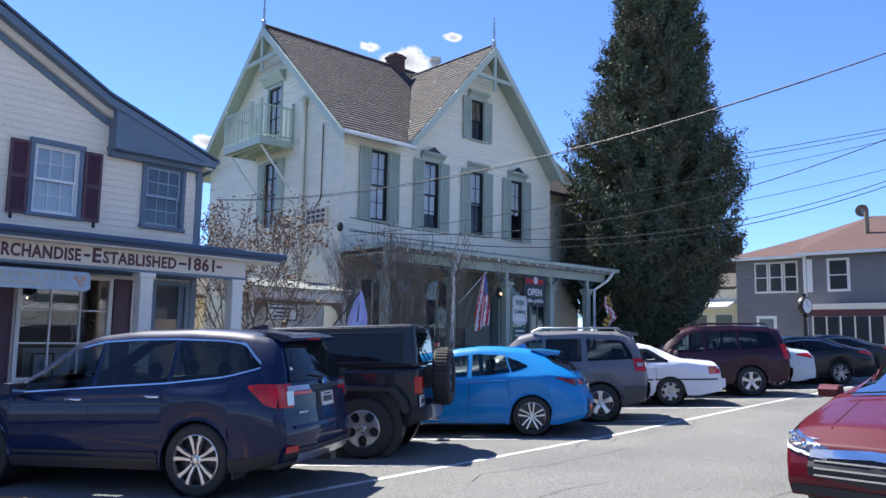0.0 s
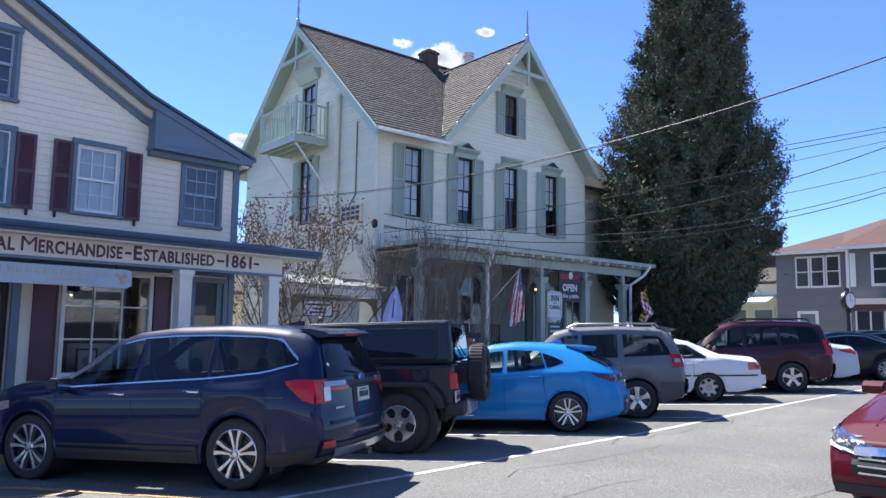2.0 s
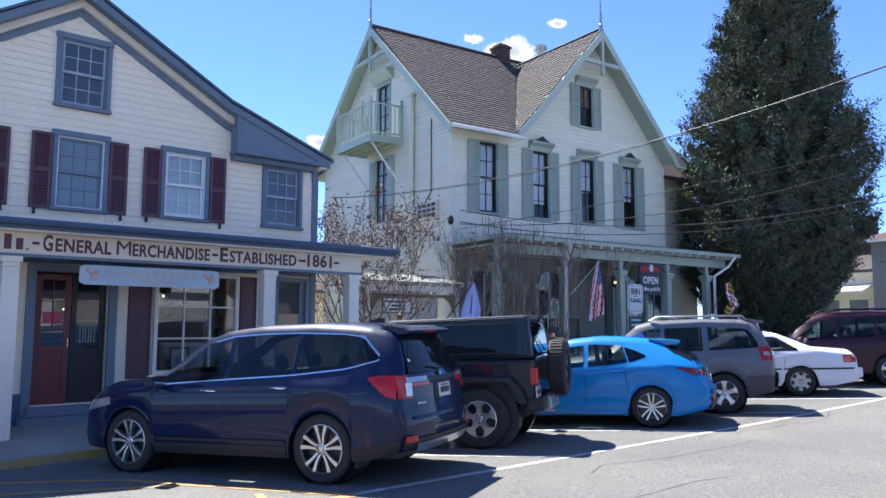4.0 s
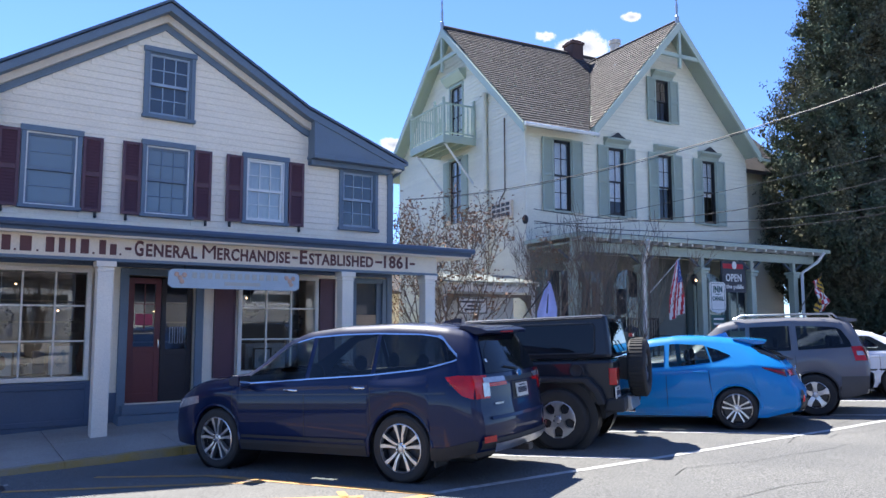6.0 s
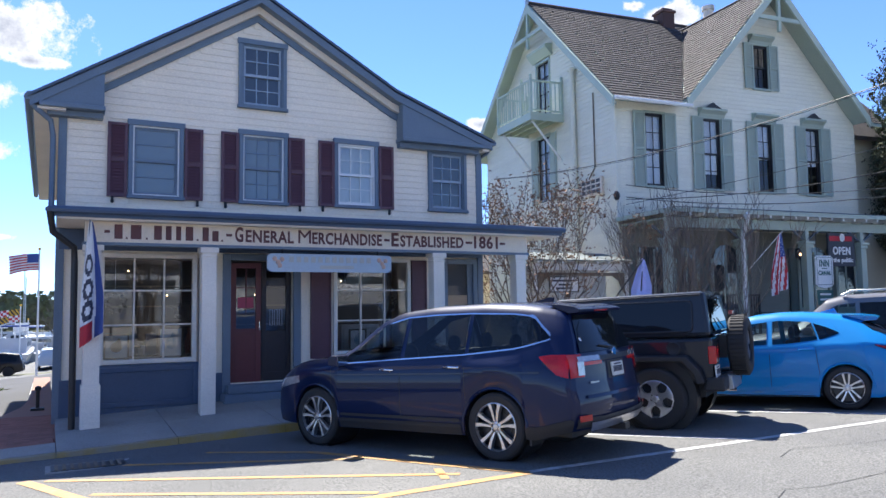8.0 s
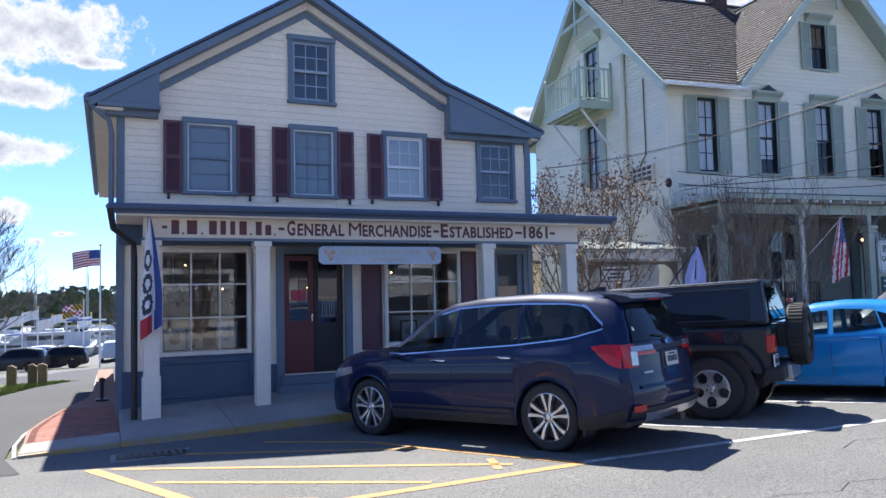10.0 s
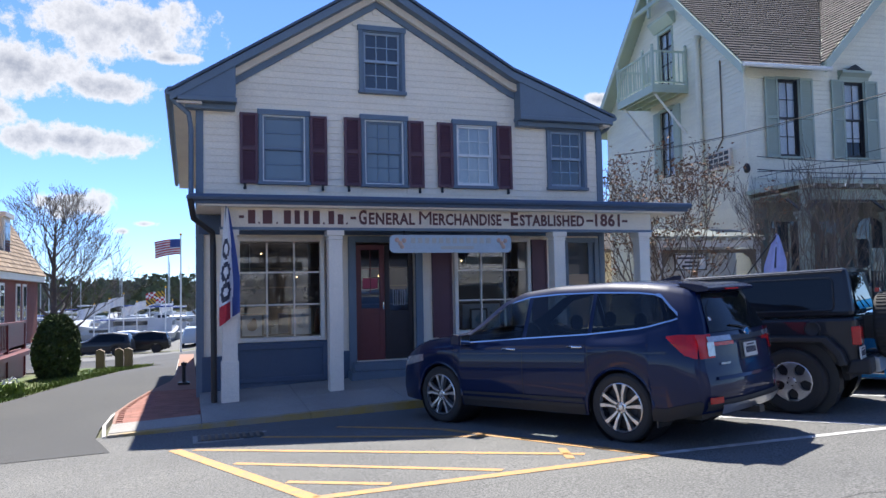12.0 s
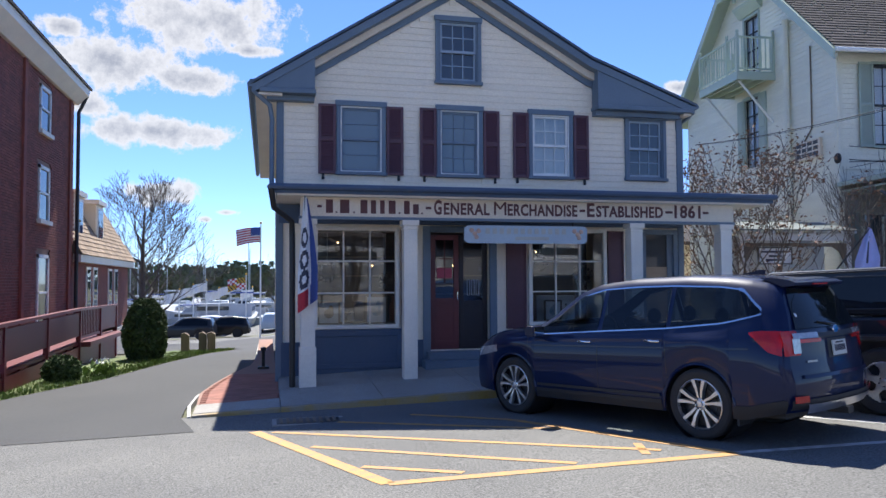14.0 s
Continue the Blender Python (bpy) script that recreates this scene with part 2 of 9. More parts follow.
# car finishes
RUBBER = material("tyre_rubber", (0.022, 0.022, 0.023), 0.8, second=(0.035, 0.034, 0.033), scale=8, bump=0.2)
ALLOY = material("silver_alloy", (0.62, 0.62, 0.64), 0.28, 0.85, scale=6, bump=0)
DARK_ALLOY = material("dark_alloy", (0.05, 0.05, 0.055), 0.35, 0.6, scale=6, bump=0)
CHROME = material("chrome", (0.75, 0.76, 0.78), 0.12, 1.0, scale=3, bump=0)
CAR_GLASS = clear_glass("privacy_glass", (0.20, 0.22, 0.23), 1.5)
CLEAR_CAR_GLASS = clear_glass("side_glass", (0.72, 0.80, 0.78), 1.45)
REAR_GLASS = glass("dark_car_glass", (0.010, 0.012, 0.014), 0.01)
REAR_GLASS.node_tree.nodes["Principled BSDF"].inputs["Specular IOR Level"].default_value = 0.3
CABIN = material("dark_cabin_trim", (0.035, 0.034, 0.034), 0.8, scale=6, bump=0.1)
TAIL_RED = material("tail_lamp_red", (0.50, 0.005, 0.010), 0.25, coat=0.25, second=(0.32, 0.004, 0.007), scale=15, bump=0)
TAIL_DARK = material("smoked_tail_lamp", (0.10, 0.006, 0.010), 0.12, coat=1.0, second=(0.03, 0.004, 0.006), scale=12, bump=0)
GREY_BUMPER = material("grey_plastic", (0.055, 0.055, 0.060), 0.55, bump=0.1)
LAMP_CLEAR = material("clear_lamp", (0.45, 0.46, 0.48), 0.12, 0.4, coat=1.0, scale=24, second=(0.10, 0.10, 0.11), amount=0.35, bump=0)
LAMP_DARK = material("headlamp_inside", (0.16, 0.165, 0.175), 0.15, 0.5, coat=1.0, scale=10, second=(0.05, 0.05, 0.055), amount=0.8, bump=0)
LAMP_AMBER = material("amber_lamp", (0.5, 0.13, 0.03), 0.15, coat=1.0, bump=0)
PLASTIC = material("black_plastic", (0.018, 0.019, 0.022), 0.6, bump=0.1)
PLATE = material("number_plate", (0.62, 0.63, 0.60), 0.45, bump=0)
INK = material("dark_marks", (0.03, 0.035, 0.06), 0.6, bump=0)


def paint(name, color, dark):
    m = material(name, color, 0.45, 0.0, second=dark, scale=1.0, amount=0.4, grain=900, bump=0.0, coat=0.75)
    m.node_tree.nodes["Principled BSDF"].inputs["Specular IOR Level"].default_value = 0.12
    m.node_tree.nodes["Principled BSDF"].inputs["Coat IOR"].default_value = 1.42
    return m


NAVY = paint("navy_car_paint", (0.0025, 0.010, 0.048), (0.002, 0.008, 0.040))
CHARCOAL = paint("charcoal_car_paint", (0.018, 0.022, 0.029), (0.015, 0.018, 0.024))
AZURE = paint("azure_car_paint", (0.005, 0.215, 0.54), (0.004, 0.185, 0.48))
GREY_CAR = paint("grey_car_paint", (0.15, 0.15, 0.165), (0.12, 0.12, 0.135))
WHITE_CAR = paint("white_car_paint", (0.66, 0.69, 0.76), (0.6, 0.63, 0.7))
PLUM = paint("plum_car_paint", (0.035, 0.008, 0.018), (0.028, 0.007, 0.015))
SILVER_CAR = paint("silver_car_paint", (0.42, 0.50, 0.58), (0.38, 0.45, 0.52))
BLACK_CAR = paint("black_car_paint", (0.010, 0.011, 0.013), (0.008, 0.009, 0.010))
CRIMSON = paint("crimson_car_paint", (0.085, 0.003, 0.010), (0.07, 0.003, 0.009))
# ---- shapes ----
class G:
    """Collects faces of one part."""

    def __init__(self):
        self.v, self.f = [], []

    def add(self, vs, fs):
        n = len(self.v)
        self.v += [tuple(p) for p in vs]
        self.f += [tuple(i + n for i in f) for f in fs]
        return self

    def box(self, x0, y0, z0, x1, y1, z1):
        (x0, x1), (y0, y1), (z0, z1) = sorted((x0, x1)), sorted((y0, y1)), sorted((z0, z1))
        vs = [(x, y, z) for z in (z0, z1) for x, y in ((x0, y0), (x1, y0), (x1, y1), (x0, y1))]
        return self.add(vs, [(3, 2, 1, 0), (4, 5, 6, 7), (0, 1, 5, 4), (1, 2, 6, 5), (2, 3, 7, 6), (3, 0, 4, 7)])

    def prism(self, poly, axis, a, b):
        """A polygon pulled along an axis from a to b; the polygon's coordinates are the other two axes in order."""
        n = len(poly)
        put = {"x": lambda p, s: (s, p[0], p[1]), "y": lambda p, s: (p[0], s, p[1]), "z": lambda p, s: (p[0], p[1], s)}[axis]
        area = sum(poly[i][0] * poly[(i + 1) % n][1] - poly[(i + 1) % n][0] * poly[i][1] for i in range(n))
        if (area > 0) != (axis != "y") ^ (b < a):
            poly = poly[::-1]
        vs = [put(p, s) for s in (a, b) for p in poly]
        return self.add(vs, [tuple(range(n))[::-1], tuple(range(n, 2 * n))] + [(i, (i + 1) % n, n + (i + 1) % n, n + i) for i in range(n)])

    def tube(self, pts, r, n=8, cap=True):
        pts = [Vector(p) for p in pts]
        rs = r if isinstance(r, (list, tuple)) else [r] * len(pts)
        k0 = len(self.v)
        for i, p in enumerate(pts):
            d = (pts[min(i + 1, len(pts) - 1)] - pts[max(i - 1, 0)]).normalized()
            a = d.orthogonal().normalized() if i == 0 else (a - d * a.dot(d)).normalized()
            b = d.cross(a)
            self.v += [tuple(p + (a * math.cos(t) + b * math.sin(t)) * rs[i]) for t in [2 * math.pi * j / n for j in range(n)]]
        for i in range(len(pts) - 1):
            for j in range(n):
                o, q = k0 + i * n, k0 + (i + 1) * n
                self.f.append((o + j, o + (j + 1) % n, q + (j + 1) % n, q + j))
        if cap:
            self.f.append(tuple(k0 + j for j in range(n))[::-1])
            e = k0 + (len(pts) - 1) * n
            self.f.append(tuple(e + j for j in range(n)))
        return self

    def quad(self, a, b, c, d):
        return self.add([a, b, c, d], [(0, 1, 2, 3)])

    def ball(self, c, r, nu=10, nv=6):
        rx, ry, rz = r if isinstance(r, (list, tuple)) else (r, r, r)
        k = len(self.v)
        for i in range(nv + 1):
            p = math.pi * i / nv
            for j in range(nu):
                t = 2 * math.pi * j / nu
                self.v.append((c[0] + rx * math.sin(p) * math.cos(t), c[1] + ry * math.sin(p) * math.sin(t), c[2] - rz * math.cos(p)))
        for i in range(nv):
            for j in range(nu):
                a, b = k + i * nu + j, k + i * nu + (j + 1) % nu
                self.f.append((a, b, b + nu, a + nu))
        return self

    def lathe(self, prof, c=(0, 0, 0), n=20, axis="z"):
        """Turns (radius, height) pairs round an axis through c."""
        k = len(self.v)
        for r, h in prof:
            for j in range(n):
                t = 2 * math.pi * j / n
                u, w = r * math.cos(t), r * math.sin(t)
                self.v.append((c[0] + u, c[1] + w, c[2] + h) if axis == "z" else (c[0] + u, c[1] + h, c[2] - w) if axis == "y" else (c[0] + h, c[1] + u, c[2] + w))
        for i in range(len(prof) - 1):
            for j in range(n):
                a, b = k + i * n + j, k + i * n + (j + 1) % n
                self.f.append((a, b, b + n, a + n))
        return self

    def join(self, other):
        return self.add(other.v, other.f)

    def split(self):
        """The left and right halves of a mirrored shape, or the shape alone."""
        h = len(self.v) // 2
        if len(self.v) % 2 or any((min(f) < h) != (max(f) < h) for f in self.f) or not self.v[0][1] * self.v[h][1] < 0:
            return [self]
        a, b = G(), G()
        a.v, b.v = self.v[:h], self.v[h:]
        a.f, b.f = [f for f in self.f if f[0] < h], [tuple(i - h for i in f) for f in self.f if f[0] >= h]
        return [a, b]

    def frame_xz(self, x0, z0, x1, z1, w, y0, y1, wb=None):
        wb = w if wb is None else wb
        self.box(x0, y0, z0, x0 + w, y1, z1).box(x1 - w, y0, z0, x1, y1, z1)
        return self.box(x0 + w, y0, z1 - w, x1 - w, y1, z1).box(x0 + w, y0, z0, x1 - w, y1, z0 + wb)


IN_WORLD = {}


def thing(name, at, label, category, turn=0.0, group="", world_space=False):
    """An Empty at a thing's base. world_space: its parts are given in world coordinates."""
    ob = new(name)
    ob.empty_display_size = 0.2
    m = pose(*at, 0, 0, turn)
    ob.matrix_world = m
    ob.matrix_basis = m
    IN_WORLD[ob.name] = m.inverted() if world_space else Matrix()
    return tagged(ob, label, category, group)


def part(name, g, mat, parent=None, label="", smooth=None, bevel=0.0, mats=None):
    me = bpy.data.meshes.new(name)
    m = Matrix()
    top = parent
    while top is not None:
        if top.name in IN_WORLD:
            m = IN_WORLD[top.name]
            break
        top = top.parent
    me.from_pydata([tuple(m @ Vector(p)) for p in g.v], [], g.f)
    me.materials.append(mat)
    if smooth is not None:
        me.polygons.foreach_set("use_smooth", [True] * len(me.polygons))
        if smooth < 180:
            me.set_sharp_from_angle(angle=radians(smooth))
    me.update()
    ob = new(name, me)
    if parent is not None:
        ob.parent = parent
    if label:
        ob["label"] = label
    if bevel:
        md = ob.modifiers.new("bevel", "BEVEL")
        md.width, md.segments, md.limit_method, md.angle_limit = bevel, 2, "ANGLE", radians(40)
    return ob


def piece(name, mesh, parent, m):
    ob = new(name, mesh)
    ob.parent = parent
    ob.matrix_local = m
    return ob


def structure(name, g, mat, label="", category="", smooth=None):
    return tagged(part(name, g, mat, smooth=smooth), label, category, kind="structure")


def words(name, text, size, mat, parent, m, depth=0.004, squeeze=1.0, width=None):
    """Flat lettering; m places its middle, text in the local x-y plane."""
    c = bpy.data.curves.new(name, "FONT")
    c.body, c.size, c.extrude, c.align_x, c.align_y, c.resolution_u = text, size, depth, "CENTER", "CENTER", 3
    c.space_character, c.offset = 1.08, size * (0.0 if "M" in text else 0.03)
    tmp = bpy.data.objects.new(name, c)
    scene.collection.objects.link(tmp)
    bpy.context.view_layer.update()
    me = bpy.data.meshes.new_from_object(tmp.evaluated_get(bpy.context.evaluated_depsgraph_get()))
    bpy.data.objects.remove(tmp)
    me.materials.clear()
    me.materials.append(mat)
    if width:
        xs = [v.co.x for v in me.vertices]
        squeeze = width / max(0.001, max(xs) - min(xs))
    for v in me.vertices:
        v.co.x *= squeeze
    ob = new(name, me)
    ob.parent = parent
    inv = IN_WORLD.get(parent.name, Matrix()) if parent is not None else Matrix()
    ob.matrix_local = inv @ m
    return ob


def clamp(v, a, b):
    return max(a, min(b, v))


# ---- ground ----
def ground_z(x, y):
    """The street climbs to the east and falls to the north."""
    z = 0.025 * (clamp(x, -25, 50) - 4.6) - 0.02 * (clamp(y, -25, 25) - 7.5)
    z -= 0.055 * (clamp(y, 25, 62) - 25) * clamp((12 - x) / 10, 0, 1)
    return z + 0.03 * clamp((-x - 4) / 8, 0, 1) * clamp((y - 12) / 8, 0, 1)


def sheet(xs, ys, lift, inside=None):
    g = G()
    at = {}
    for i in range(len(xs) - 1):
        for j in range(len(ys) - 1):
            if inside and not inside((xs[i] + xs[i + 1]) / 2, (ys[j] + ys[j + 1]) / 2):
                continue
            f = []
            for a, b in ((i, j), (i + 1, j), (i + 1, j + 1), (i, j + 1)):
                if (a, b) not in at:
                    at[a, b] = len(g.v)
                    g.v.append((xs[a], ys[b], ground_z(xs[a], ys[b]) + lift))
                f.append(at[a, b])
            g.f.append(tuple(f))
    return g


far = [-3000, -1200, -500, -250, -120, -70]
line = far + list(range(-45, 75, 5)) + [90, 120, 200, 400, 900, 3000]
structure("ground", sheet(line, line, -0.03), EARTH, "grassy earth that runs out to the horizon", "ground")
structure("road", sheet(list(range(-60, 130, 5)), [-25, -20, -15, -10, -5, 0, 4, 8, 11.6], 0.0), ASPHALT,
          "sun-bleached grey asphalt street with fine cracks", "road")
# unseen pale ground added behind the viewer to bounce sun onto the shop front
structure("yard", sheet(list(range(-60, 130, 10)), [-33.5, -30, -24, -18, -12, -7], 0.012), material("pale_gravel", (0.34, 0.32, 0.29), 0.95, second=(0.26, 0.245, 0.22), scale=0.6, amount=0.8, grain=40, bump=0.6, speck=0.35),
          "unseen pale gravel added across the street to bounce light", "yard")
# the lane that runs down to the marina
lane = G()
edge = [(10.25, -11.5, -0.95), (11.0, -9.6, -1.12), (11.5, -8.8, -1.24), (12.5, -6.6, -1.28), (13.6, -5.4, -1.25), (15.2, -4.7, -1.0), (16.6, -4.2, -0.3), (18, -3.6, 0.2), (22, -2.75, 0.6), (25, -1.9, 1.2), (29, -0.9, 4.0), (29.2, -14.0, 6.0), (34, -16, 12), (40, -22, 20), (46, -30, 24)]
for y, x0, x1 in edge:
    lane.v += [(x0 + (x1 - x0) * k / 6, y, ground_z(x0 + (x1 - x0) * k / 6, y) + 0.006) for k in range(7)]
for i in range(len(edge) - 1):
    for k in range(6):
        lane.f.append((i * 7 + k, i * 7 + k + 1, i * 7 + k + 8, i * 7 + k + 7))
structure("lane", lane, NEW_ASPHALT, "darker fresh asphalt lane leading to the marina", "road")


def pave_z(x, y):
    return ground_z(x, 11.5) + 0.035 + 0.085 * clamp((x + 1.1) / 4.5, 0, 1) + 0.05 * clamp(y - 11.5, 0, 3.5)


walk_slab = G()
ys = [11.62, 12.4, 13.3, 14.4, 15.6]
xs = [-1.1] + [0.15 + 1.55 * i for i in range(38)]
for i in range(len(xs) - 1):
    x0, x1 = xs[i] + 0.006, xs[i + 1] - 0.006
    top = 15.6 if x0 > 8.5 else 14.3
    if x0 < 0:
        top = 12.25
    for y0, y1 in ((11.62, 12.9), (12.912, top)) if x0 >= 0 else ((11.62, top),):
        vs = [(x, y, pave_z(x, y) + d) for d in (-0.3, 0) for x, y in ((x0, y0), (x1, y0), (x1, y1), (x0, y1))]
        walk_slab.add(vs, [(4, 5, 6, 7), (0, 1, 5, 4), (1, 2, 6, 5), (2, 3, 7, 6), (3, 0, 4, 7)])
pavement = structure("pavement", walk_slab, CONCRETE, "worn concrete pavement slabs before the shop", "pavement")
kerb = G()
for i in range(len(xs) - 1):
    x0, x1 = xs[i] + 0.004, xs[i + 1] - 0.004
    vs = [(x, y, pave_z(x, 11.5) + d) for d in (-0.4, 0.0) for x, y in ((x0, 11.46 if d < 0 else 11.48), (x1, 11.46 if d < 0 else 11.48), (x1, 11.61), (x0, 11.61))]
    kerb.add(vs, [(4, 5, 6, 7), (0, 1, 5, 4), (1, 2, 6, 5), (2, 3, 7, 6), (3, 0, 4, 7)])
KERB_YELLOW = material("worn_yellow_kerb", (0.40, 0.25, 0.05), 0.8, second=(0.30, 0.27, 0.22), scale=2.5, amount=1.0, grain=60, bump=0.3)
structure("kerb", kerb, KERB_YELLOW, "concrete kerb with worn yellow paint", "kerb")
# corner kerb down the lane and the brick paving behind it
corner = [(-1.14, 11.5), (-1.22, 12.4), (-1.20, 13.6), (-1.06, 14.8), (-0.82, 16.2), (-0.45, 17.9), (-0.32, 19.5), (-0.3, 26)]
ck = G()
for (xa, ya), (xb, yb) in zip(corner, corner[1:]):
    za, zb = pave_z(xa, min(ya, 12)) - 0.012 * max(0, ya - 12), pave_z(xb, min(yb, 12)) - 0.012 * max(0, yb - 12)
    ck.add([(xa - 0.05, ya, za - 0.3), (xa + 0.04, ya, za - 0.3), (xb + 0.04, yb, zb - 0.3), (xb - 0.05, yb, zb - 0.3),
            (xa - 0.02, ya, za - 0.02), (xa + 0.03, ya, za - 0.01), (xb + 0.03, yb, zb - 0.01), (xb - 0.02, yb, zb - 0.02)],
           [(4, 5, 6, 7), (0, 3, 7, 4), (1, 5, 6, 2), (0, 4, 5, 1)])
structure("corner_kerb", ck, material("pale_kerb", (0.50, 0.48, 0.45), 0.8, second=(0.36, 0.34, 0.31), scale=3, amount=0.7, bump=0.2), "low worn white-painted kerb along the lane", "kerb")
brick_bed = G()
brick_bed.prism([(-1.1, 12.26), (0.14, 12.26), (0.14, 26), (-0.28, 26), (-0.3, 19.5), (-0.42, 17.9), (-0.79, 16.2), (-1.02, 14.8), (-1.16, 13.6)], "z", -0.5, -0.165)
bed = structure("brick_paving", brick_bed, MORTAR, "red brick paving at the shop corner", "pavement")
# ---- the shop: two storeys, gable to the street ----
YW, YP = 14.2, 13.1
shop = thing("general_store", (4.2, YW, 0.05), "two-storey cream clapboard shop with slate-blue trim and a street porch", "shop", world_space=True)
XL, XR, DEPTH = 0.1, 8.35, 11.0
APEX_X = 3.45


def rake(x):
    """The roof's top surface over the front gable: straight to the west, flatter towards the east eave."""
    d = x - APEX_X
    return 7.68 + 0.635 * d if d < 0 else 7.68 - 0.565 * min(d, 2.75) - 0.37 * max(0, d - 2.75)


# core walls with openings cut through the front
core = G()
holes_up = [(1.27, 3.78, 2.05, 5.02), (3.19, 3.78, 3.96, 5.03), (5.06, 3.80, 5.84, 5.03), (7.13, 3.82, 7.90, 5.02), (3.17, 5.60, 3.94, 6.78)]
holes_low = [(0.84, 0.92, 2.32, 2.70), (2.98, 0.42, 4.16, 2.66), (5.02, 0.92, 6.56, 2.70), (7.48, 0.42, 8.14, 2.66)]


def wall_with_holes(g, x0, x1, z0, ztop, y0, y1, holes):
    """Wall in the x-z plane; ztop is a function of x; holes are (x0, z0, x1, z1)."""
    cuts = sorted({x0, x1, *[h[0] for h in holes], *[h[2] for h in holes], *[x for x in (APEX_X, 0.76, 6.36) if x0 < x < x1]})
    for a, b in zip(cuts, cuts[1:]):
        mid = (a + b) / 2
        spans, low = [], z0
        for h in sorted([h for h in holes if h[0] < mid < h[2]], key=lambda h: h[1]):
            spans.append((low, h[1]))
            low = h[3]
        for s in spans:
            g.box(a, y0, s[0], b, y1, s[1])
        g.prism([(a, low), (b, low), (b, ztop(b)), (a, ztop(a))], "y", y0, y1)


wall_with_holes(core, XL + 0.12, XR - 0.12, -0.25, lambda x: rake(x) - 0.22, YW, YW + 0.16, holes_up + holes_low)
core.box(XL + 0.12, YW + 0.16, -0.5, XL + 0.28, YW + DEPTH, 5.2).box(XR - 0.28, YW + 0.16, 0, XR - 0.12, YW + DEPTH, 5.2)
core.box(XL + 0.12, YW + DEPTH, 0, XR - 0.12, YW + DEPTH + 0.15, 5.2)
core.box(XL + 0.28, YW + 0.16, 3.0, XR - 0.28, YW + DEPTH, 3.12)
part("wall", core, CREAM, shop)
# clapboards of the upper front, each its own lapped board
lap, zb = 0.125, 3.36
row = 0
while zb < 7.25:
    zt = zb + lap
    # the span of this course under the rake
    xa, xb = XL + 0.13, XR - 0.13
    while rake(xa) - 0.40 < zt and xa < APEX_X:
        xa += 0.02
    while rake(xb) - 0.40 < zt and xb > APEX_X:
        xb -= 0.02
    segs = [(xa, xb)]
    for h in holes_up:
        if h[1] - 0.06 < zt - 0.01 and h[3] + 0.06 > zb + 0.01:
            out = []
            for s in segs:
                if h[2] + 0.06 <= s[0] or h[0] - 0.06 >= s[1]:
                    out.append(s)
                else:
                    out += [p for p in ((s[0], h[0] - 0.06), (h[2] + 0.06, s[1])) if p[1] - p[0] > 0.05]
            segs = out
    for a, b in segs:
        if b - a > 0.1:
            part("clapboard", G().prism([(YW - 0.030, zb), (YW - 0.002, zb), (YW - 0.002, zt + 0.012), (YW - 0.010, zt + 0.012)], "x", a, b), CREAM, shop)
    zb = zt
# side clapboards in one mesh each
for xs0, sgn in ((XL + 0.12, -1), (XR - 0.12, 1)):
    g = G()
    z = 0.4
    while z < 5.1:
        g.prism([(xs0 + sgn * 0.03, z), (xs0 + sgn * 0.002, z), (xs0 + sgn * 0.002, z + 0.135), (xs0 + sgn * 0.008, z + 0.135)], "y", YW + 0.02, YW + DEPTH)
        z += 0.125
    part("side_siding", g, CREAM, shop)
# corner boards and frieze
for x0, x1 in ((XL, XL + 0.13), (XR - 0.13, XR)):
    part("corner_board", G().box(x0, YW - 0.045, -0.08, x1, YW + 0.13, 5.1), BLUE_TRIM, shop, bevel=0.006)
# rake boards: blue crown, cream frieze, blue lower band
for lo, hi, y0, mat, name in ((0.0, 0.17, YW - 0.36, BLUE_TRIM, "rake_fascia"), (0.15, 0.31, YW - 0.16, SIGN_CREAM, "rake_frieze"), (0.285, 0.44, YW - 0.06, BLUE_TRIM, "rake_band")):
    for sgn in (-1, 1):
        end = (0.78 if sgn < 0 else 6.35) if name != "rake_fascia" else (-0.33 if sgn < 0 else 8.46)
        pts = [APEX_X] + ([APEX_X + 2.75] if sgn > 0 else []) + [end]
        part(name, G().prism([(x, rake(x) - hi) for x in pts] + [(x, rake(x) - lo - 0.02) for x in pts[::-1]], "y", y0, YW + 0.02), mat, shop)
# boxed cornice returns
for xi, xo in ((0.78, -0.30), (6.35, 8.44)):
    a, b = min(xi, xo), max(xi, xo)
    part("cornice_return", G().prism([(a, 5.20), (b, 5.20), (b, rake(b) - 0.15), (a, rake(a) - 0.15)], "y", YW - 0.33, YW + 0.02), BLUE_TRIM, shop)
    part("return_moulding", G().box(a + (0.1 if xi > xo else -0.02), YW - 0.38, 5.14, b + (0.02 if xi > xo else -0.1), YW + 0.02, 5.22).box(
        a + (0.22 if xi > xo else 0), YW - 0.20, 5.04, b - (0 if xi > xo else 0.22), YW + 0.02, 5.14), BLUE_TRIM, shop, bevel=0.01)
